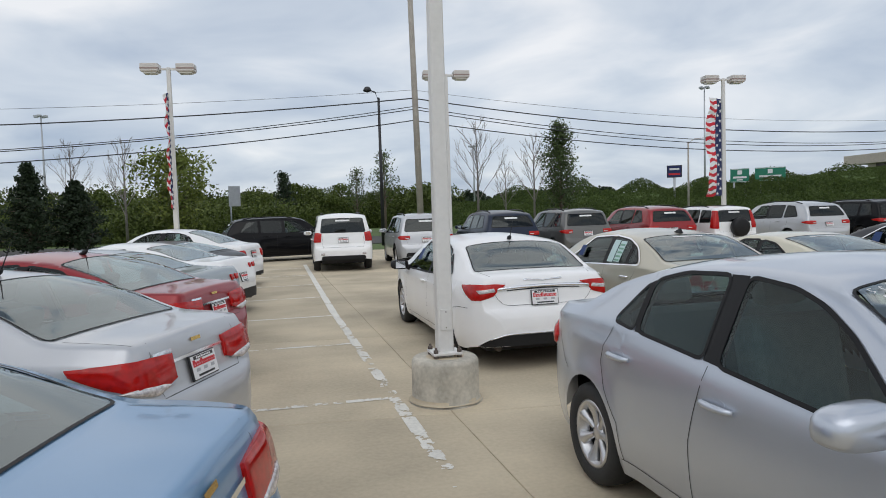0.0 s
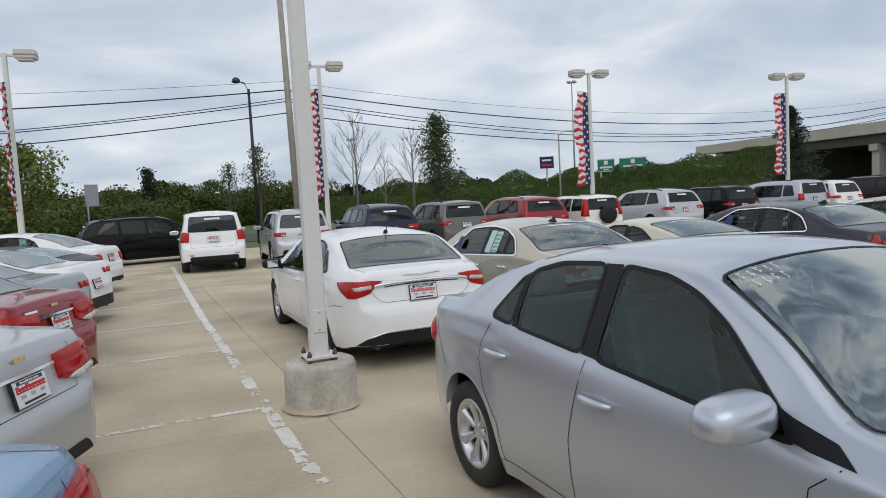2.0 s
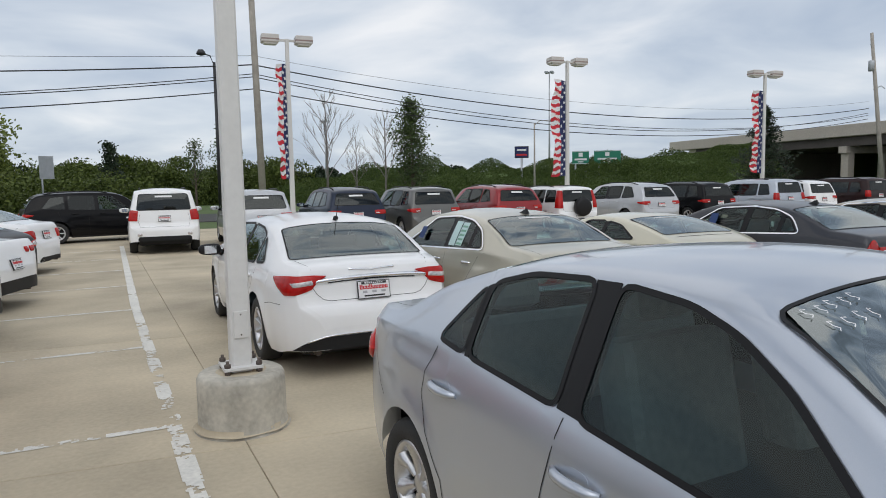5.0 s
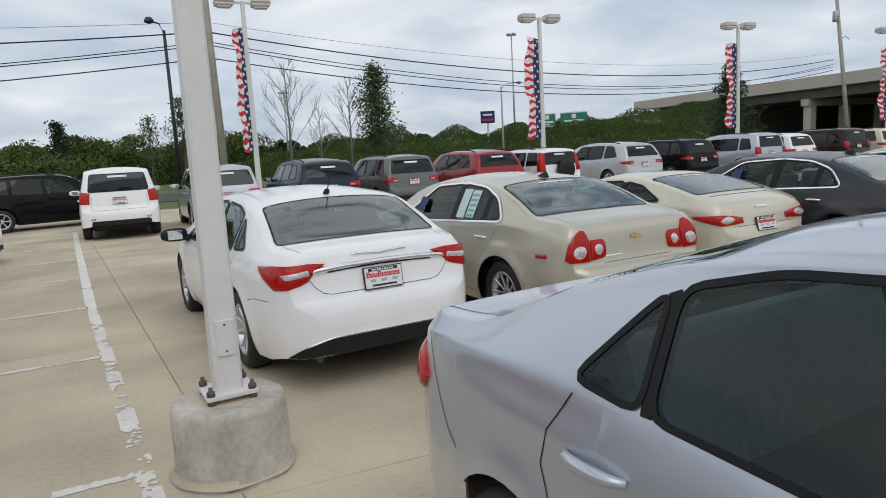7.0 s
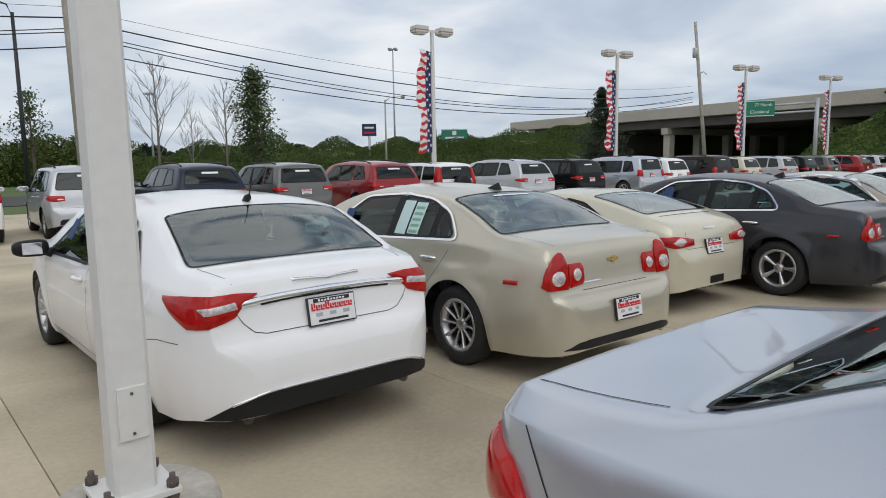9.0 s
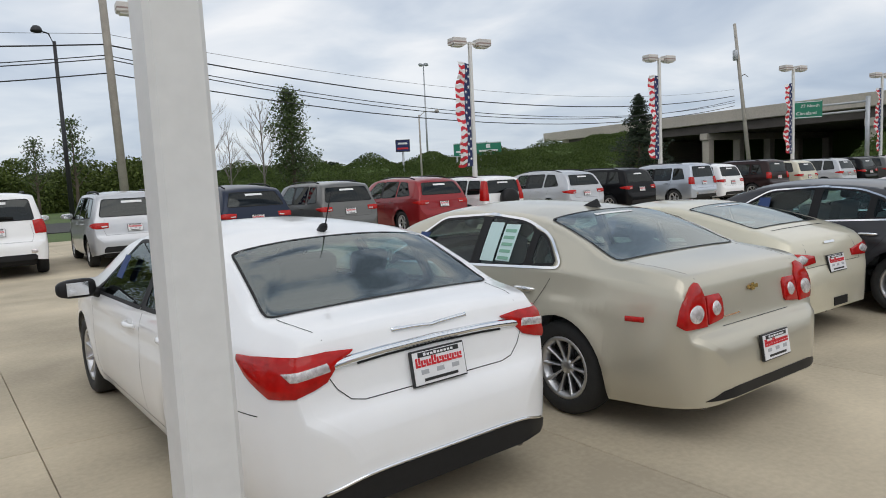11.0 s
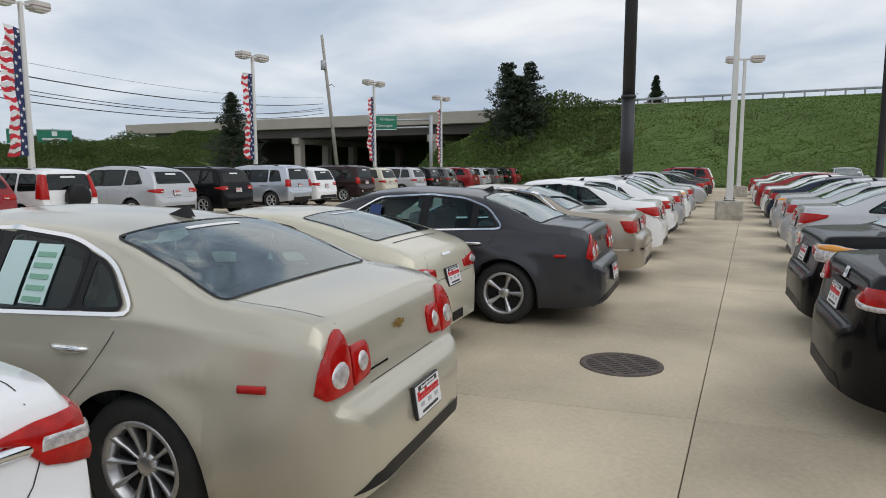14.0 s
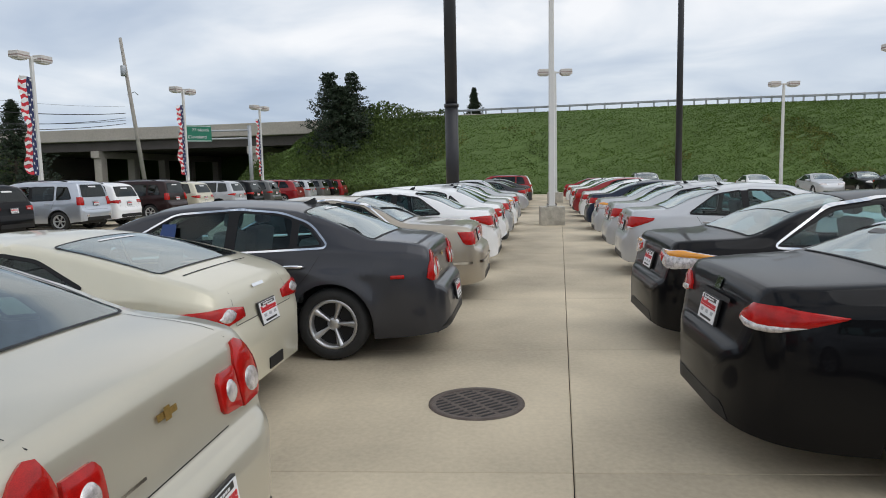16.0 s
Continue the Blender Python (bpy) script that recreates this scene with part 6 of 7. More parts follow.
def lamp_post(name, x, y, h, label, turn=0.0, block=None, foot=0.0, thick=0.10):
    root = new(name)
    bm = bmesh.new()
    vs = []
    for z, w in ((foot, thick), (h, thick * 0.72)):
        vs.append([bm.verts.new((a * w, b * w, z)) for a, b in ((-0.8, -1), (0.8, -1), (1, -0.8), (1, 0.8), (0.8, 1), (-0.8, 1), (-1, 0.8), (-1, -0.8))])
    for k in range(8):
        bm.faces.new((vs[0][k], vs[0][(k + 1) % 8], vs[1][(k + 1) % 8], vs[1][k]))
    bm.faces.new(vs[1])
    part("post", bm, WHITE_STEEL, root)
    part("crossarm", new_box(-0.36, 0.36, -0.04, 0.04, h - 0.10, h - 0.01, None, 0.01), WHITE_STEEL, root)
    for sgn in (1, -1):
        lamp_head(root, 0.0, sgn, h - 0.02)
    if foot:
        t = thick
        part("base_plate", new_box(-t - 0.065, t + 0.065, -t - 0.065, t + 0.065, foot + 0.03, foot + 0.054, None, 0.004), WHITE_STEEL, root)
        for a in (-1, 1):
            for b in (-1, 1):
                px, py = a * (t + 0.038), b * (t + 0.038)
                bolt = new_tube([(px, py, foot - 0.01), (px, py, foot + 0.105)], 0.012, 8)
                tube(bolt, [(px, py, foot + 0.054), (px, py, foot + 0.082)], 0.023, 6)
                tube(bolt, [(px, py, foot + 0.004), (px, py, foot + 0.030)], 0.023, 6)
                part("anchor_bolt", bolt, IRON, root)
        hatch = part("hand_hole_cover", new_box(-0.05, 0.05, -t - 0.012, -t + 0.002, foot + 0.26, foot + 0.46, None, 0.004), WHITE_STEEL, root)
        for zz in (0.285, 0.435):
            part("screw", new_tube([(0, -t - 0.018, foot + zz), (0, -t - 0.008, foot + zz)], 0.006, 6), IRON, hatch)
    root.matrix_basis = pose(x, y, 0, 0, 0, turn)
    tagged(root, label, "lamp post", "white lamp posts")
    return root


def post_block(x, y, r, h, label, square=False):
    if square:
        bm = new_box(-r, r, -r, r, -0.02, h, None, 0.03)
        ob = part("concrete_base", bm, BLOCK, None)
    else:
        v, f = lathe([(0.0, h), (r * 0.9, h), (r * 0.965, h - 0.012), (r, h - 0.04), (r, h * 0.55), (r * 0.995, h * 0.5), (r, h * 0.45), (r * 1.0, 0.05), (r * 1.05, 0.015), (r * 1.12, -0.01)], 48)
        v = [Vector(q) + Vector(q).normalized() * 0.006 * noise.noise(Vector(q) * 9) for q in v]
        ob = part("concrete_base", mesh_of("concrete_base", v, f, [BLOCK]), None, None)
        v, f = lathe([(r * 1.10, 0.022), (r * 1.02, 0.03), (r * 0.99, 0.06)], 40)
        v = [Vector((q[0] * (1 + 0.05 * noise.noise(Vector(q) * 5)), q[1] * (1 + 0.05 * noise.noise(Vector(q) * 5)), q[2])) for q in v]
        part("grout_ring", mesh_of("grout_ring", v, f, [CONCRETE]), None, ob)
        v, f = lathe([(0.0, h + 0.003), (r * 0.55, h + 0.003), (r * 0.60, h - 0.004)], 32)
        part("grout_pad", mesh_of("grout_pad", v, f, [CONCRETE]), None, ob)
    ob.location = (x, y, 0)
    tagged(ob, label, "concrete base", "lamp post bases")
    return ob


post_block(2.18, 6.05, 0.32, 0.42, "round weathered concrete base under a lamp post")
lamp_post("lamp_post", 2.18, 6.05, 7.6, "tall white square lamp post on a round concrete base", 0, foot=0.42, thick=0.075)
post_block(26.6, 3.14, 0.40, 0.62, "square pale concrete base under a lamp post", True)
lamp_post("lamp_post", 26.6, 3.14, 10.2, "tall white lamp post on a square base", 0, foot=0.62, thick=0.10)
post_block(45.4, 1.0, 0.45, 0.62, "square pale concrete base under a lamp post", True)
lamp_post("lamp_post", 45.4, 1.0, 7.9, "tall white lamp post with two box lamps", -85, foot=0.62, thick=0.11)
lamp_post("lamp_post", 52.8, -15.7, 7.75, "tall white lamp post with two box lamps", -85)
lamp_post("lamp_post", 39.4, -15.7, 7.75, "tall white lamp post with two box lamps", -85)
POSTS = ((-2.9, 28.4), (8.4, 28.4), (22.1, 27.9), (35.0, 26.7), (47.6, 25.1), (59.0, 23.8))


def flag_banner(x, y, top, length, seed, turn, narrow=1.0):
    """A long banner hung from the post, red and white waves beside a blue strip of white stars."""
    root = new("flag_banner")
    n, w = 46, 0.98 * narrow

    def point(f, s):
        z = top - length * s
        curl = 0.10 * math.sin(s * 9 + seed) * f * narrow + 0.06 * math.sin(s * 23 + seed * 2) * f
        gather = 1 - 0.10 * abs(math.sin(s * 5 + seed))
        return Vector((-(0.12 + w * f * gather), curl, z - 0.10 * f * math.sin(s * 4 + seed)))
    bv, bf = [], []
    for i in range(n + 1):
        for f in (0.0, 0.18, 0.40):
            bv.append(point(f, i / n))
    for i in range(n):
        for k in range(2):
            a = i * 3 + k
            bf.append((a, a + 1, a + 4, a + 3))
    part("blue_strip", mesh_of("blue_strip", bv, bf, [FLAG_BLUE]), None, root)
    cells = 28
    for k in range(cells):
        v, f2 = [], []
        for i in range(3):
            s0 = (k + i / 2) / cells
            for f in (0.40, 0.55, 0.72, 0.88, 1.0):
                v.append(point(f, min(1, max(0, s0 + 0.012 * math.sin(f * 9 + k)))))
        for i in range(2):
            for j in range(4):
                a = i * 5 + j
                f2.append((a, a + 1, a + 6, a + 5))
        part("stripe", mesh_of("stripe", v, f2, [FLAG_RED if k % 2 else FLAG_WHITE]), None, root)
    for k in range(20):
        for f in ((0.12, 0.30)[k % 2],):
            cpt = point(f, (k + 0.5) / 20) + Vector((0, 0, 0))
            vs = []
            for q in range(10):
                r = 0.095 if q % 2 == 0 else 0.04
                vs.append((cpt.x + r * math.sin(q * math.pi / 5), cpt.y - 0.015, cpt.z + r * math.cos(q * math.pi / 5)))
            for q in range(10):
                vs.append((vs[q][0], cpt.y + 0.02, vs[q][2]))
            part("star", mesh_of("star", vs, [tuple(range(10)), tuple(range(19, 9, -1))], [FLAG_WHITE], smooth=False), None, root)
    root.matrix_basis = pose(x, y, 0, 0, 0, turn)
    tagged(root, "long star-spangled banner of red and white waves on a lamp post", "flag", "banners on the lamp posts")


for k, (x, y) in enumerate(POSTS):
    lamp_post("lamp_post", x, y, 7.75, "tall white lamp post with two box lamps", (-6, -6, -8, -10, -14, -18)[k], thick=0.10)
    flag_banner(x, y, 6.75, 4.6, k * 1.7 + 1, (70, 30, 10, 5, 0, 0)[k], (0.35, 0.55, 1.0, 1.0, 1.0, 1.0)[k])


def wood_pole(x, y, top, lean, label, extras):
    root = new("utility_pole")
    part("pole", new_tube([(0, 0, -0.1), (lean[0] * 0.5, lean[1] * 0.5, top / 2), (lean[0], lean[1], top)], [0.19, 0.165, 0.13], 12), WOOD_POLE, root)
    if extras:
        k = 0.80
        px, py = lean[0] * k, lean[1] * k
        v, f = lathe([(0.0, 0.45), (0.2, 0.45), (0.24, 0.40), (0.24, -0.4), (0.2, -0.45), (0.0, -0.45)], 16)
        part("transformer", mesh_of("transformer", [Vector(q) + Vector((px - 0.42, py, top * k)) for q in v], f, [GALV]), None, root)
        part("street_light_arm", new_tube([(px, py, top * 0.66), (px + 0.3, py - 0.5, top * 0.68), (px + 0.35, py - 0.8, top * 0.66)], 0.04, 8), GALV, root)
        part("bracket", new_tube([(lean[0] * 0.9, lean[1] * 0.9, top * 0.9), (lean[0] * 0.9 - 0.4, lean[1] * 0.9, top * 0.93)], 0.03, 6), GALV, root)
    root.matrix_basis = pose(x, y, 0)
    tagged(root, label, "utility pole", "utility poles")


wood_pole(8.85, 36.0, 17.0, (-0.3, 0.0), "weathered grey wooden utility pole carrying cables", False)
wood_pole(62.8, 35.7, 14.4, (-0.75, 1.2), "leaning weathered wooden utility pole with a transformer", True)


def street_lamp(x, y, h, mat, arm, label):
    root = new("street_lamp")
    part("post", new_tube([(0, 0, -0.05), (0, 0, h * 0.95)], [0.11, 0.07], 10), mat, root)
    part("arm", new_tube([(0, 0, h * 0.93), (arm * 0.3, 0, h * 0.985), (arm, 0, h)], [0.04, 0.035, 0.03], 8), mat, root)
    v, f = lathe([(0.0, 0.16), (0.12, 0.15), (0.20, 0.05), (0.24, -0.06), (0.2, -0.10), (0.0, -0.16)], 16)
    part("lamp_head", mesh_of("lamp_head", [Vector(q) + Vector((arm, 0, h)) for q in v], f, [mat]), None, root)
    root.matrix_basis = pose(x, y, 0)
    tagged(root, label, "street lamp")


street_lamp(6.95, 37.5, 8.7, BLACK_STEEL, -0.62, "slim black street lamp with a cobra head")
street_lamp(40.5, 57.0, 8.2, WOOD_POLE, 2.2, "street lamp on a grey pole")


def sign_pole(x, y, h, r, label, collar=None):
    root = new("black_pole")
    if collar:
        part("lower_post", new_tube([(0, 0, 0), (0, 0, collar)], r * 1.08, 20), BLACK_STEEL, root)
        part("collar", new_tube([(0, 0, collar - 0.06), (0, 0, collar + 0.06)], r * 1.22, 20), BLACK_STEEL, root)
        part("upper_post", new_tube([(0, 0, collar), (0, 0, h)], r, 20), BLACK_STEEL, root)
    else:
        part("post", new_tube([(0, 0, 0), (0, 0, h)], [r, r * 0.8], 14), BLACK_STEEL, root)
    root.matrix_basis = pose(x, y, 0)
    tagged(root, label, "pole")


sign_pole(31.8, 6.7, 14.0, 0.25, "thick black steel pole standing among the cars", 4.6)
sign_pole(28.9, -1.7, 13.0, 0.12, "slim black steel pole among the cars")

# overhead cables
poleA, poleB = Vector((8.6, 36.0, 0)), Vector((62.05, 36.9, 0))
west = Vector((-58, 36.2, 0))
for za, zb, sag, zw, sag_w, r in ((8.45, 8.5, 1.5, 8.3, 1.4, 0.009), (8.0, 7.9, 1.7, 8.0, 1.8, 0.030), (7.55, 7.3, 1.9, 7.4, 2.6, 0.020), (7.4, 7.5, 2.1, 7.2, 2.5, 0.022), (6.8, 7.0, 1.9, 6.8, 2.5, 0.026)):
    for a, b, z0, z1, sg in ((poleA, poleB, za, zb, sag), (poleA, west, za, zw, sag_w)):
        pts = [a.lerp(b, k / 24) + Vector((0, 0, z0 + (z1 - z0) * k / 24 - 4 * sg * (k / 24) * (1 - k / 24))) for k in range(25)]
        ob = part("overhead_cable", new_tube(pts, r, 6), CABLE, None)
        tagged(ob, "black overhead cable strung between the utility poles", "cable", "overhead cables")

# drain grate
root = new("drain_grate")
v, f = lathe([(0.30, -0.01), (0.30, 0.008), (0.35, 0.010), (0.355, -0.01)], 40)
part("ring", mesh_of("ring", v, f, [IRON]), None, root)
for k in range(-5, 6):
    x = k * 0.055
    h = math.sqrt(max(0.0, 0.305 ** 2 - x * x))
    part("bar", new_box(x - 0.013, x + 0.013, -h, h, -0.02, 0.006, None, 0.003), IRON, root)
for y in (-0.15, 0.0, 0.15):
    h = math.sqrt(0.305 ** 2 - y * y)
    part("cross_bar", new_box(-h, h, y - 0.016, y + 0.016, -0.02, 0.005, None, 0.003), IRON, root)
# flat dark disc on the slab, painted as the shade of a pit
v, f = lathe([(0.0, 0.0025), (0.30, 0.0025)], 40)
part("drain_pit", mesh_of("drain_pit", v, f, [GAP_AND_SHADE]), None, root)
root.matrix_basis = pose(8.60, 5.54, 0, 0, 0, 35)
tagged(root, "round rusty cast-iron drain grate set in the concrete", "drain")


# ---- embankment, bridge, road ----
def terrain(name, ridge, foot, rows, mat, rough, label, seed):
    """A slope between a foot line and a ridge line, uneven with lumps."""
    v, f = [], []
    n = len(ridge)
    for i in range(n):
        a, b = Vector(foot[i]), Vector(ridge[i])
        for k in range(rows + 1):
            t = k / rows
            p = a.lerp(b, t)
            p.z = a.z + (b.z - a.z) * (t * t * (3 - 2 * t) * 0.6 + t * 0.4)
            p.z += rough * noise.noise(p * 0.35 + Vector((seed, 0, 0))) * math.sin(math.pi * min(1, t * 1.05)) + rough * 0.4 * noise.noise(p * 1.3)* math.sin(math.pi * min(1, t))
            v.append(p)
    for i in range(n - 1):
        for k in range(rows):
            q = i * (rows + 1) + k
            f.append((q, q + rows + 1, q + rows + 2, q + 1))
    ob = part(name, mesh_of(name, v, f, [mat]), None, None)
    tagged(ob, label, "embankment", kind="structure")
    return v, f


def along(pts, n):
    """n points evenly along a smooth line."""
    t = np.linspace(0, len(pts) - 1, n)
    cs = [pchip(list(enumerate([p[k] for p in pts]))) for k in range(len(pts[0]))]
    return [tuple(float(c(q)) for c in cs) for q in t]


RIDGE_R = along([(82.5, 22, 8.55), (81.4, 13, 8.6), (76, -15, 8.65), (72.4, -34, 8.5), (66, -62, 8.4), (54, -110, 8.4)], 90)
FOOT_R = along([(66, 33, -0.1), (66, 20, -0.1), (63.5, -8, -0.1), (60, -30, -0.1), (52, -60, -0.1), (38, -105, -0.1)], 90)
bank_v, bank_f = terrain("embankment_east", RIDGE_R, FOOT_R, 26, GRASS_SOIL, 0.7, "grassy green embankment carrying the highway", 3)
RIDGE_L = along([(86, 68, 6.6), (78, 78, 5.6), (66, 86, 4.3), (52, 92, 3.7), (38, 98, 2.6), (24, 102, 1.4)], 60)
FOOT_L = along([(75, 50, -0.1), (66, 55, -0.1), (54, 60, -0.1), (42, 64, -0.1), (30, 68, -0.1), (16, 72, -0.1)], 60)
hill_v, hill_f = terrain("embankment_west", RIDGE_L, FOOT_L, 18, GRASS_SOIL, 0.9, "bushy green embankment beside the bridge", 8)


def quads(name, p, a, b, mat, lean=1.0):
    """One mesh of four-sided leaves: middles p, half-axes a and b."""
    n = len(p)
    co = np.empty((n, 4, 3))
    co[:, 0], co[:, 1], co[:, 2], co[:, 3] = p - a - b, p + a - b, p + a * lean + b, p - a * lean + b
    me = bpy.data.meshes.new(name)
    me.vertices.add(4 * n)
    me.vertices.foreach_set("co", co.ravel())
    me.loops.add(4 * n)
    me.loops.foreach_set("vertex_index", np.arange(4 * n))
    me.polygons.add(n)
    me.polygons.foreach_set("loop_start", np.arange(0, 4 * n, 4))
    me.materials.append(mat)
    me.update(calc_edges=True)
    me.validate()
    return me


def lumpy(p, rng_seed, scale):
    """A cheap smooth unevenness over the plan."""
    g = np.random.default_rng(rng_seed)
    out = np.zeros(len(p))
    for _ in range(9):
        k, ph = g.normal(0, scale, 2), g.uniform(0, 6.28)
        out += np.sin(p[:, 0] * k[0] + p[:, 1] * k[1] + ph)
    return out / 3.0


def scatter(name, verts, faces, count, size, mat, label, seed, tall=1.0, lumps=None, patchy=None):
    """Many small leaf or blade tufts standing on a slope."""
    g = np.random.default_rng(seed)
    V, F = np.array([tuple(v) for v in verts]), np.array(faces)
    q = V[F[g.integers(0, len(F), count)]]
    s, t = g.random((count, 1)), g.random((count, 1))
    p = (q[:, 0] * (1 - s) + q[:, 1] * s) * (1 - t) + (q[:, 3] * (1 - s) + q[:, 2] * s) * t
    if patchy is not None:
        keep = lumpy(p, seed + 40, 0.5) + 0.5 * lumpy(p, seed + 60, 1.6) > patchy
        p = p[keep]
        count = len(p)
    if lumps:
        p[:, 2] += np.clip(lumpy(p, 5, 0.45) * 0.6 + 0.35, 0, None) * lumps * np.sqrt(g.random(count))
    ang = g.uniform(0, 6.283, count)
    a = np.stack([np.cos(ang), np.sin(ang), g.uniform(-0.3, 0.3, count)], 1) * (size * g.uniform(0.5, 1.2, count))[:, None]
    b = np.stack([g.uniform(-0.5, 0.5, count), g.uniform(-0.5, 0.5, count), np.ones(count)], 1) * (0.5 * size * tall * g.uniform(0.5, 1.3, count))[:, None]
    ob = part(name, quads(name, p, a, b, mat, 0.4), None, None)
    tagged(ob, label, "vegetation", kind="stuff")


scatter("embankment_grass", bank_v, bank_f, 190000, 0.10, BLADE, "long uneven green grass on the embankment", 1, 0.9)
scatter("embankment_bushes", hill_v, hill_f, 220000, 0.115, LEAF_BUSH, "dense green bushes on the slope", 2, 1.1, 2.0)
mid_bank = [f for f in bank_f if bank_v[f[0]][2] < 6.6]
scatter("bank_shrubs", bank_v, mid_bank, 70000, 0.09, SHRUB, "scattered yellow-green shrubs and weeds on the embankment", 6, 1.2, 0.6, 0.95)
scatter("bank_weeds", bank_v, mid_bank, 50000, 0.09, LEAF_BUSH, "patches of darker weeds on the embankment", 7, 1.2, 0.5, 0.75)
low = [f for f in bank_f if bank_v[f[0]][1] > 9.5]
scatter("bridge_bushes", bank_v, low, 24000, 0.15, LEAF_BUSH, "green bushes at the foot of the bridge", 4, 1.1, 1.5)

# guard rail
rail = new("guard_rail")
top = [Vector(p) for p in RIDGE_R if p[1] < 14]
for dz in (0.62, 0.52):
    part("rail_beam", new_tube([p + Vector((0.3, 0, dz)) for p in top], 0.07, 6), GALV, rail)
for a, b in zip(top[:-1], top[1:]):
    n = max(1, int((b - a).length / 1.9))
    for q in range(n):
        p = a.lerp(b, q / n) + Vector((0.42, 0, 0))
        part("rail_post", new_box(p.x - 0.05, p.x + 0.05, p.y - 0.08, p.y + 0.08, p.z - 0.4, p.z + 0.72), GALV, rail)
tagged(rail, "long galvanised guard rail along the highway edge", "guard rail", kind="structure")

# bridge
bridge = new("highway_bridge")
A, B = Vector((81.6, 13.0, 0)), Vector((90.5, 74.0, 0))
way = (B - A).normalized()
side = Vector((way.y, -way.x, 0))
frame_m = Matrix.Translation(A) @ Matrix((( way.x, side.x, 0, 0), (way.y, side.y, 0, 0), (0, 0, 1, 0), (0, 0, 0, 1)))
span = (B - A).length
# deck, girders and piers run extra deep to keep the underside dark
part("deck", new_box(-8, span + 14, 0.2, 46, 7.2, 7.6, frame_m), BRIDGE, bridge)
part("parapet", new_box(-14, span + 16, -0.05, 0.3, 7.25, 8.75, frame_m, 0.03), BRIDGE, bridge)
for k in range(14):
    part("girder", new_box(-4, span + 10, 0.8 + k * 3.4, 1.15 + k * 3.4, 6.0, 7.2, frame_m), BRIDGE_STEEL, bridge)
for x in (21, 43):
    part("pier_cap", new_box(x - 0.6, x + 0.6, 0.4, 45, 5.1, 6.0, frame_m, 0.04), BRIDGE, bridge)
    for y in (1.4, 8, 15, 22, 30, 38, 44):
        part("pier_column", new_box(x - 0.55, x + 0.55, y - 0.55, y + 0.55, -0.2, 5.15, frame_m, 0.06), BRIDGE, bridge)
part("abutment", new_box(-10, -2.5, 1.0, 46, -0.2, 7.2, frame_m), BRIDGE, bridge)
part("abutment", new_box(span + 2, span + 12, 1.0, 46, -0.2, 7.2, frame_m), BRIDGE, bridge)
tagged(bridge, "concrete highway bridge on square piers with dark girders", "bridge", kind="structure")
# added box, begun beneath the deck so that its face stays in shade
bm = new_box(118, 190, -60, 160, -0.2, 7.1)
ob = part("highway_bank", bm, GRASS_SOIL, None)
tagged(ob, "added grass-coloured box closing the view under the bridge", "embankment", kind="structure")
# road under the cables and through the bridge
bm = new_box(-200, 140, 40, 52, -0.055, -0.02)
road = part("road", bm, ASPHALT, None)
tagged(road, "asphalt street beyond the parking lot", "road", kind="structure")


def text(name, body, size, mat, parent, m):
    cu = bpy.data.curves.new(name, "FONT")
    cu.body, cu.size, cu.align_x, cu.align_y, cu.extrude = body, size, "CENTER", "CENTER", 0.005
    cu.materials.append(mat)
    dg = bpy.context.evaluated_depsgraph_get()
    tmp = new(name + "_curve", cu)
    dg.update()
    me = bpy.data.meshes.new_from_object(tmp.evaluated_get(bpy.context.evaluated_depsgraph_get()))
    bpy.data.objects.remove(tmp)
    ob = new(name, me)
    ob.parent = parent
    ob.matrix_local = m
    return ob


def road_sign(x, y, z, w, h, turn, lines, posts, label, bars=False):
    root = new("road_sign")
    part("panel", new_box(-w / 2, w / 2, -0.03, 0.03, z - h / 2, z + h / 2, None, 0.02), SIGN_GREEN, root)
    for a, b, c, d in ((-w / 2, w / 2, h / 2 - 0.1, h / 2 - 0.04), (-w / 2, w / 2, -h / 2 + 0.04, -h / 2 + 0.1)):
        part("border", new_box(a + 0.05, b - 0.05, -0.045, -0.032, z + c, z + d), SIGN_WHITE, root)
    for tx, tz, size, body in lines:
        text("lettering", body, size, SIGN_WHITE, root, pose(tx, -0.05, z + tz, 90, 0, 0))
    if bars:
        part("shield", new_box(-0.28, 0.28, -0.045, -0.032, z + 0.12, z + 0.66, None, 0.004), SIGN_WHITE, root)
        part("lettering_bar", new_box(-w * 0.36, w * 0.36, -0.045, -0.032, z - 0.38, z - 0.12), SIGN_WHITE, root)
        part("lettering_bar", new_box(-w * 0.16, w * 0.16, -0.045, -0.032, z - 0.66, z - 0.52), SIGN_WHITE, root)
    for px in posts:
        part("post", new_tube([(px, 0.12, -0.1), (px, 0.12, z + h * 0.4)], 0.12, 8), GALV, root)
    root.matrix_basis = pose(x, y, 0, 0, 0, turn)
    tagged(root, label, "road sign", "green highway signs")
    return root


gantry = road_sign(60.4, 29.8, 5.85, 2.35, 1.4, -62, [(0.28, 0.28, 0.36, "77 North"), (0.0, -0.30, 0.38, "Cleveland")], (), "green highway sign with white lettering on a gantry")
part("gantry_post", new_tube([(4.4, 0.2, -0.1), (4.4, 0.2, 6.6)], 0.17, 12), GALV, gantry)
part("gantry_arm", new_tube([(-1.5, 0.2, 6.0), (4.4, 0.2, 6.2)], 0.09, 8), GALV, gantry)
part("gantry_arm", new_tube([(-1.5, 0.2, 5.3), (4.4, 0.2, 5.5)], 0.09, 8), GALV, gantry)
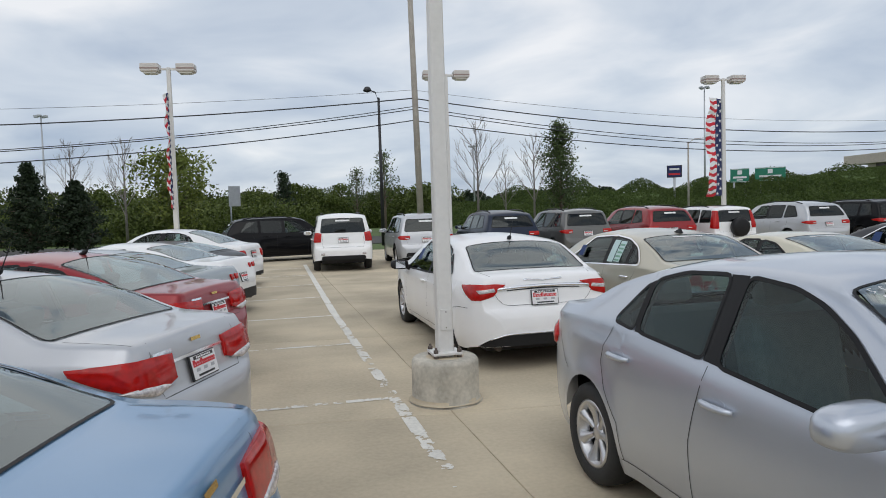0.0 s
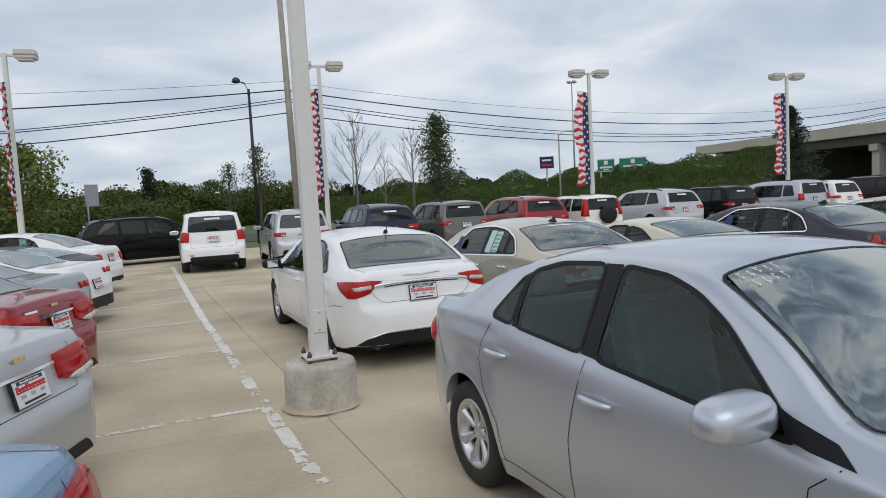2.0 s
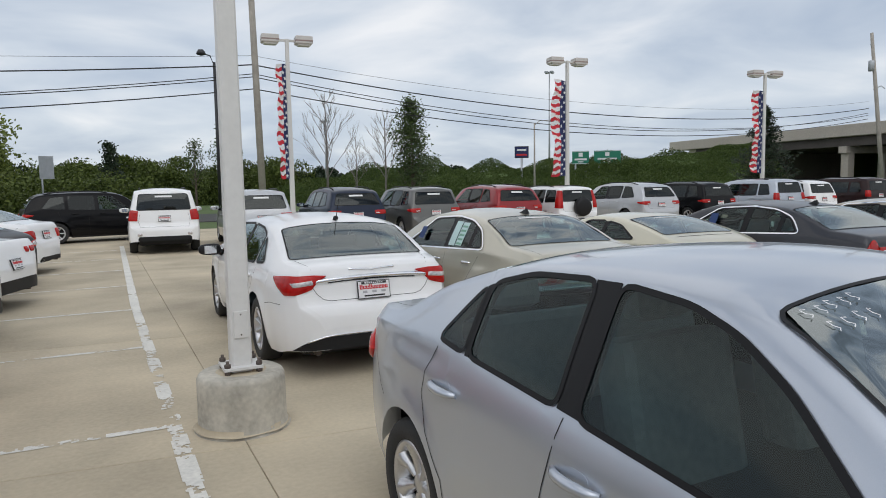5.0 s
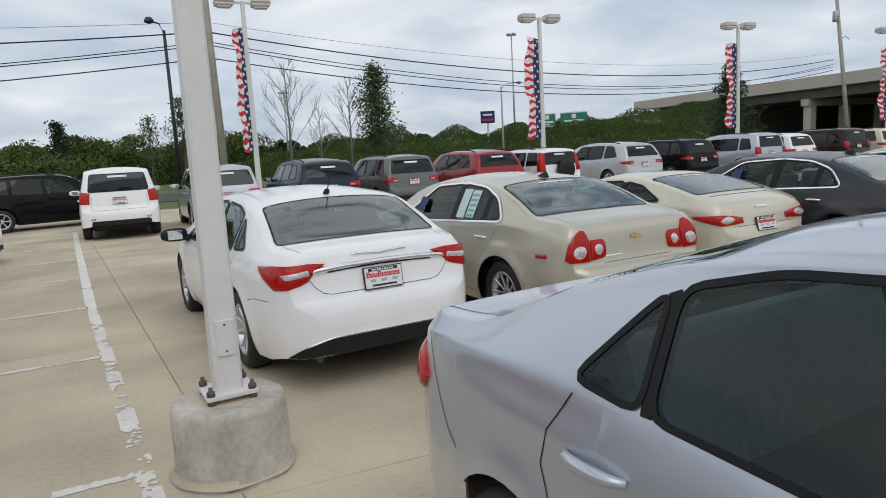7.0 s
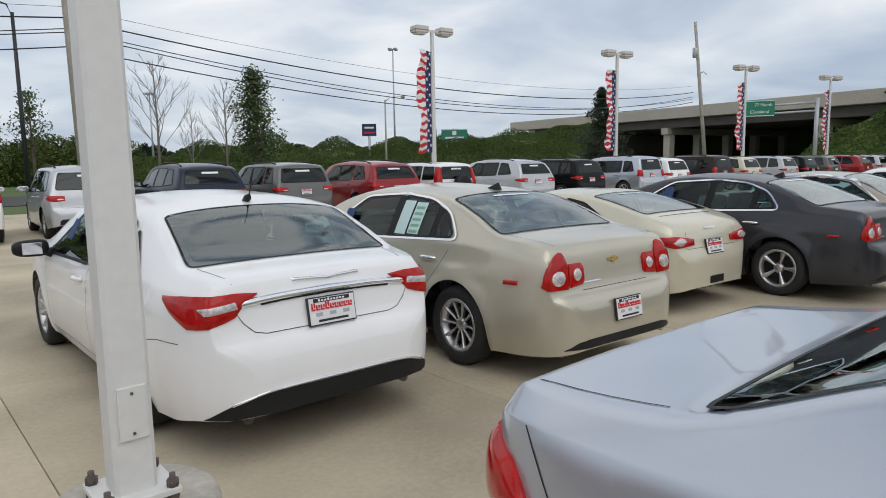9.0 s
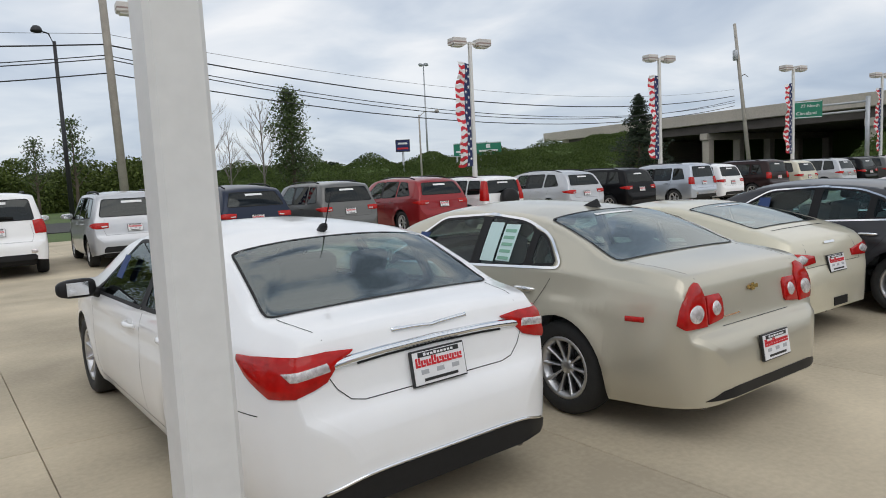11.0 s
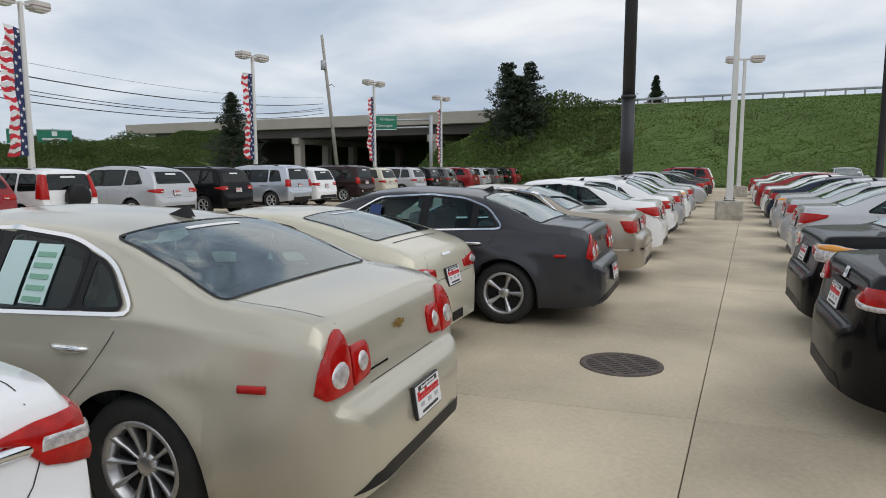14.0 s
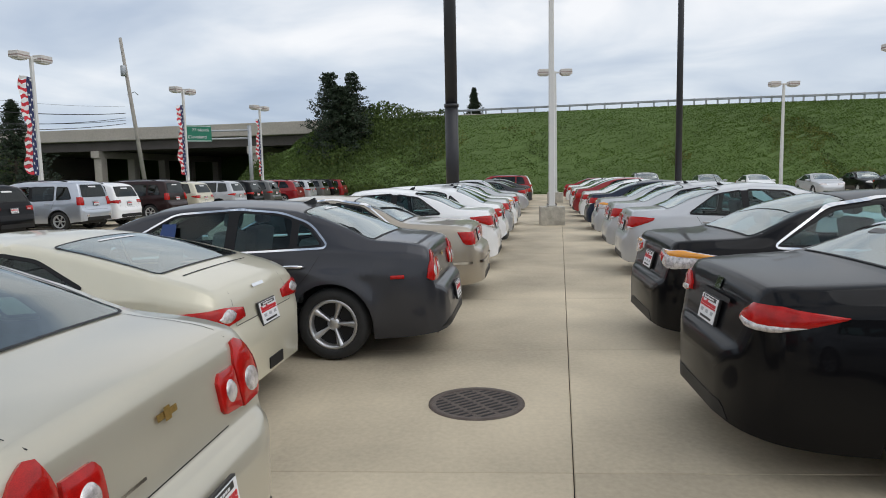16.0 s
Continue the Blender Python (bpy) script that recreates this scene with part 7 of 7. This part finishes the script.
for k, (w, off) in enumerate(((2.3, -3.4), (3.6, 0.2))):
    road_sign(63.9 + off * 0.79, 73.4 - off * 0.62, 5.3, w, 1.8, -38, [], (-w * 0.3, w * 0.3), "green highway sign with white bars of lettering", bars=True)
root = new("billboard")
part("panel", new_box(-0.95, 0.95, -0.15, 0.15, 5.3, 6.9, None, 0.03), PLATE_BLACK, root)
part("screen", new_box(-0.86, 0.86, -0.17, -0.15, 5.4, 6.8), FLAG_BLUE, root, "dark blue screen")
part("lettering_bar", new_box(-0.62, 0.62, -0.185, -0.17, 6.28, 6.52), SIGN_WHITE, root)
part("lettering_bar", new_box(-0.70, 0.70, -0.185, -0.17, 5.62, 5.86), PLATE_RED, root)
part("post", new_tube([(0, 0, -0.1), (0, 0, 5.4)], 0.15, 8), GALV, root)
root.matrix_basis = pose(53.0, 77.9, 0, 0, 0, -35)
tagged(root, "small dark billboard with white and red lettering on a post", "billboard")


def mast(x, y, h, label):
    root = new("high_mast_light")
    part("post", new_tube([(0, 0, -0.1), (0, 0, h)], [0.22, 0.1], 8), GALV, root)
    for k in range(4):
        a = k * math.pi / 2
        part("floodlight", new_box(math.cos(a) * 0.7 - 0.28, math.cos(a) * 0.7 + 0.28, math.sin(a) * 0.7 - 0.28, math.sin(a) * 0.7 + 0.28, h - 0.2, h + 0.15, None, 0.05), GALV, root)
        part("arm", new_tube([(0, 0, h), (math.cos(a) * 0.7, math.sin(a) * 0.7, h)], 0.05, 6), GALV, root)
    root.matrix_basis = pose(x, y, 0)
    tagged(root, label, "mast light", "high mast lights")


mast(77.5, 105, 22.5, "tall highway mast with a ring of floodlights")
mast(-33, 118, 18.5, "tall highway mast with a ring of floodlights")
mast(41, 128, 14.5, "tall highway mast with a ring of floodlights")


# ---- trees ----
def leaves(v, f, p, rg, size, n, spread):
    for _ in range(n):
        q = p + Vector((rg.gauss(0, 1), rg.gauss(0, 1), rg.gauss(0, 0.8))) * spread
        a = Vector((rg.uniform(-1, 1), rg.uniform(-1, 1), rg.uniform(-1, 1))).normalized()
        b = a.orthogonal().normalized()
        s = size * rg.uniform(0.6, 1.3)
        k = len(v)
        v += [q + a * s, q + b * s * 0.6, q - a * s, q - b * s * 0.6]
        f.append((k, k + 1, k + 2, k + 3))


def tree(name, h, crown_w, bare_to, mat, label, seed, per=26, size=0.12, limbs=26, column=False, bark=None):
    rg = random.Random(seed)
    root = new(name)
    bm = new_tube([(0, 0, -0.2), (0.1, 0.05, h * 0.4), (0.0, 0.0, h * 0.95)], [h * 0.016 + 0.03, h * 0.010 + 0.02, 0.015], 8)
    v, f = [], []
    for k in range(limbs):
        t = bare_to + (1 - bare_to) * (k + rg.random()) / limbs
        a = k * 2.4 + rg.uniform(-0.4, 0.4)
        prof = (1.05 - (t - bare_to) / (1 - bare_to)) ** 0.7 if column else math.sin(math.pi * min(1, (t - bare_to) / (1 - bare_to) * 0.9 + 0.10)) ** 0.6
        reach = crown_w / 2 * prof * rg.uniform(0.55, 1.15)
        z0 = h * t * 0.93
        rise = reach * (1.3 if column else 0.55)
        end = Vector((math.cos(a) * reach, math.sin(a) * reach, min(h, z0 + rise)))
        tube(bm, [(0, 0, z0), tuple(end * 0.5 + Vector((0, 0, z0)) * 0.5), tuple(end)], [0.03 * (1.2 - t) + 0.012, 0.02, 0.006], 5, False)
        for j in range(3):
            leaves(v, f, Vector((0, 0, z0)).lerp(end, 0.45 + 0.28 * j), rg, size, per, (0.10 + 0.05 * crown_w) if column else 0.20 + 0.14 * crown_w * 0.3)
    part("trunk", bm, bark or BARK, root)
    if per:
        part("crown", mesh_of("crown", v, f, [mat], smooth=False), None, root)
    tagged(root, label, "tree")
    return root


def bare_tree(h, seed, label):
    rg = random.Random(seed)
    root = new("bare_tree")
    bm = new_tube([(0, 0, -0.2), (0.05, 0, h * 0.5), (0, 0.05, h)], [h * 0.012 + 0.02, h * 0.008, 0.012], 6)

    def grow(p, d, length, r, depth):
        end = p + d * length
        tube(bm, [p, p.lerp(end, 0.5) + Vector((rg.uniform(-1, 1), rg.uniform(-1, 1), 0)) * length * 0.05, end], [r, r * 0.75, r * 0.5], 4, False)
        if depth:
            for _ in range(3):
                nd = (d + Vector((rg.uniform(-0.6, 0.6), rg.uniform(-0.6, 0.6), rg.uniform(0.0, 0.5)))).normalized()
                grow(p.lerp(end, rg.uniform(0.35, 1.0)), nd, length * rg.uniform(0.5, 0.7), r * 0.55, depth - 1)
    for k in range(14):
        t = 0.25 + 0.7 * k / 14
        a = k * 2.4
        grow(Vector((0, 0, h * t)), Vector((math.cos(a) * 0.55, math.sin(a) * 0.55, 0.8)).normalized(), h * 0.34 * (1.15 - t), 0.036, 3)
    part("branch_crown", bm, BARK_GREY, root)
    tagged(root, label, "tree", "bare trees")
    return root


def conifer(h, w, seed, label, name="conifer_tree", per=46, tiers=26, shape=0.9):
    rg = random.Random(seed)
    root = new(name)
    bm = new_tube([(0, 0, -0.2), (0, 0, h)], [h * 0.02 + 0.04, 0.02], 8)
    v, f = [], []
    for k in range(tiers):
        t = 0.06 + 0.94 * k / tiers
        reach = w / 2 * (1 - t) ** shape * rg.uniform(0.6, 1.25) + 0.08
        for j in range(8):
            a = j * math.tau / 8 + k * 1.3 + rg.uniform(-0.25, 0.25)
            r = reach * rg.uniform(0.65, 1.15)
            end = Vector((math.cos(a) * r, math.sin(a) * r, h * t + r * rg.uniform(0.05, 0.4)))
            tube(bm, [(0, 0, h * t), tuple(end)], [0.03, 0.008], 4, False)
            for q in (0.4, 0.7, 1.0):
                leaves(v, f, Vector((0, 0, h * t)).lerp(end, q), rg, 0.10 * (0.6 + w * 0.08), per // 3, (0.05 + 0.016 * w) * (1.2 - 0.5 * t))
    part("trunk", bm, BARK, root)
    part("needles", mesh_of("needles", v, f, [LEAF_DARK], smooth=False), None, root)
    tagged(root, label, "tree", "conifers")
    return root


def at_bearing(x, y, az, d):
    return x + d * math.sin(radians(az)), y + d * math.cos(radians(az))


def put(ob, x, y, turn=0.0, z=0.0):
    ob.matrix_basis = pose(x, y, z, 0, 0, turn)
    return ob


x, y = at_bearing(0.6, 0, 24.8, 60)
put(tree("poplar_tree", 9.4, 4.4, 0.10, LEAF_MID, "slim leafy poplar standing beyond the far row", 11, 36, 0.13, 52, True), x, y)
x, y = at_bearing(0.6, 0, 9.8, 62)
slim = put(tree("young_tree", 7.6, 2.8, 0.28, LEAF_MID, "thin young tree with sparse leaves", 12, 10, 0.12, 30, True), x, y)
x, y = at_bearing(0.6, 0, 7.5, 62)
copy_thing(slim, pose(x, y, 0, 0, 0, 70) @ Matrix.Scale(0.8, 4))
x, y = at_bearing(0.6, 0, 1.4, 70)
put(tree("young_tree", 6.4, 2.2, 0.15, LEAF_DARK, "dense dark young tree above the hedge line", 13, 26, 0.13, 24, True), x, y)
x, y = at_bearing(0.6, 0, -7.0, 50)
put(tree("spring_tree", 6.6, 4.6, 0.12, LEAF, "broad tree with fresh yellow-green leaves", 14, 34, 0.14, 44), x, y)
b1 = bare_tree(9.6, 21, "leafless grey tree with fine twigs")
x, y = at_bearing(0.6, 0, 17.8, 58)
put(b1, x, y)
for az, d, k, h in ((22.6, 60, 40, 0.85), (20.2, 62, 90, 0.62), (-10.6, 56, 130, 0.82), (-14.2, 62, 200, 0.86)):
    x, y = at_bearing(0.6, 0, az, d)
    copy_thing(b1, pose(x, y, 0, 0, 0, k) @ Matrix.Scale(h, 4))
for az, d, h, w, sd in ((-17.0, 44, 5.2, 3.6, 31), (-14.0, 45, 4.2, 3.8, 32), (-21.0, 46, 4.6, 4.0, 33), (-25, 44, 5.0, 4.0, 34)):
    x, y = at_bearing(0.6, 0, az, d)
    put(conifer(h, w, sd, "dark green spruce at the edge of the lot"), x, y)
x, y = at_bearing(3.86, 5.48, 77.3, 74)
put(conifer(10.6, 6.4, 41, "large dark pine standing in front of the bridge", per=66, tiers=24, shape=0.62), x, y, 0, 2.6)
x, y = at_bearing(3.86, 5.48, 79.2, 75)
put(conifer(10.5, 6.0, 43, "large dark pine standing in front of the bridge", per=60, tiers=22, shape=0.62), x, y, 0, 2.9)
x, y = at_bearing(3.86, 5.48, 78.3, 73)
put(conifer(9.3, 8.2, 45, "broad dark pine between two others before the bridge", per=84, tiers=24, shape=0.6), x, y, 0, 2.3)
x, y = at_bearing(3.07, 5.3, 54.5, 76)
put(conifer(9.8, 7.5, 42, "dark pine at the end of the bridge", per=60, tiers=28), x, y)
put(conifer(4.0, 2.2, 44, "small dark pine on the embankment"), 83, 6.3, 0, 8.0)


def woods(name, pts, depth, low_h, high_h, count, mat, label, seed, size=0.3):
    """A far belt of trees: leaf clumps heaped in uneven crowns along a line."""
    g = np.random.default_rng(seed)
    line = np.array(along(pts, 400))
    m = len(pts) * 34
    r = g.uniform(1.0, 2.8, m)
    c = np.zeros((m, 3))
    c[:, :2] = line[g.integers(0, 400, m)] + np.stack([g.uniform(-1, 1, m), g.uniform(0, depth, m)], 1)
    c[:, 2] = g.uniform(low_h, high_h, m) - r
    k = g.integers(0, m, count)
    d = g.normal(0, 1, (count, 3))
    d /= np.linalg.norm(d, axis=1)[:, None]
    p = c[k] + d * (r[k] * g.uniform(0.65, 1.08, count))[:, None]
    lowp = d[:, 2] < 0
    p[lowp, 2] = g.random(lowp.sum()) * np.maximum(c[k][lowp, 2], 0.3)
    a = g.normal(0, 1, (count, 3))
    a /= np.linalg.norm(a, axis=1)[:, None]
    b = np.cross(a, g.normal(0, 1, (count, 3)))
    b /= np.linalg.norm(b, axis=1)[:, None]
    sc = (size * g.uniform(0.6, 1.3, count))[:, None]
    ob = part(name, quads(name, p, a * sc * 0.6, b * sc * 0.4, mat, 0.6), None, None)
    tagged(ob, label, "woods", kind="stuff")


woods("far_woods", [(-60, 62), (-35, 72), (-12, 78), (8, 80), (24, 82)], 10, 3.4, 5.6, 200000, LEAF_WOOD, "belt of green spring trees beyond the street", 51, 0.19)
woods("distant_woods", [(-10, 130), (20, 140), (50, 140), (80, 130)], 14, 4.0, 6.5, 40000, LEAF_DARK, "distant dark green woods", 52, 0.55)
woods("near_hedge", [(-45, 50), (-25, 55), (-8, 60), (6, 62)], 5, 1.6, 3.4, 90000, LEAF_WOOD, "green thicket along the street", 53, 0.165)

# road sign seen from behind, small
root = new("small_sign")
part("panel", new_box(-0.45, 0.45, -0.02, 0.02, 2.6, 4.1, None, 0.02), GALV, root)
part("post", new_tube([(-0.3, 0.04, -0.1), (-0.3, 0.04, 4.1)], 0.06, 8), GALV, root)
x, y = at_bearing(0.6, 0, -2.5, 52)
root.matrix_basis = pose(x, y, 0, 0, 0, 25)
tagged(root, "small street sign on a steel post", "road sign")

# ---- slabs near the walk ----
for pts in near_slabs:
    ob = part("slab", mesh_of("slab", pts, SLAB_FACES, [CONCRETE], smooth=False), None, pavement)
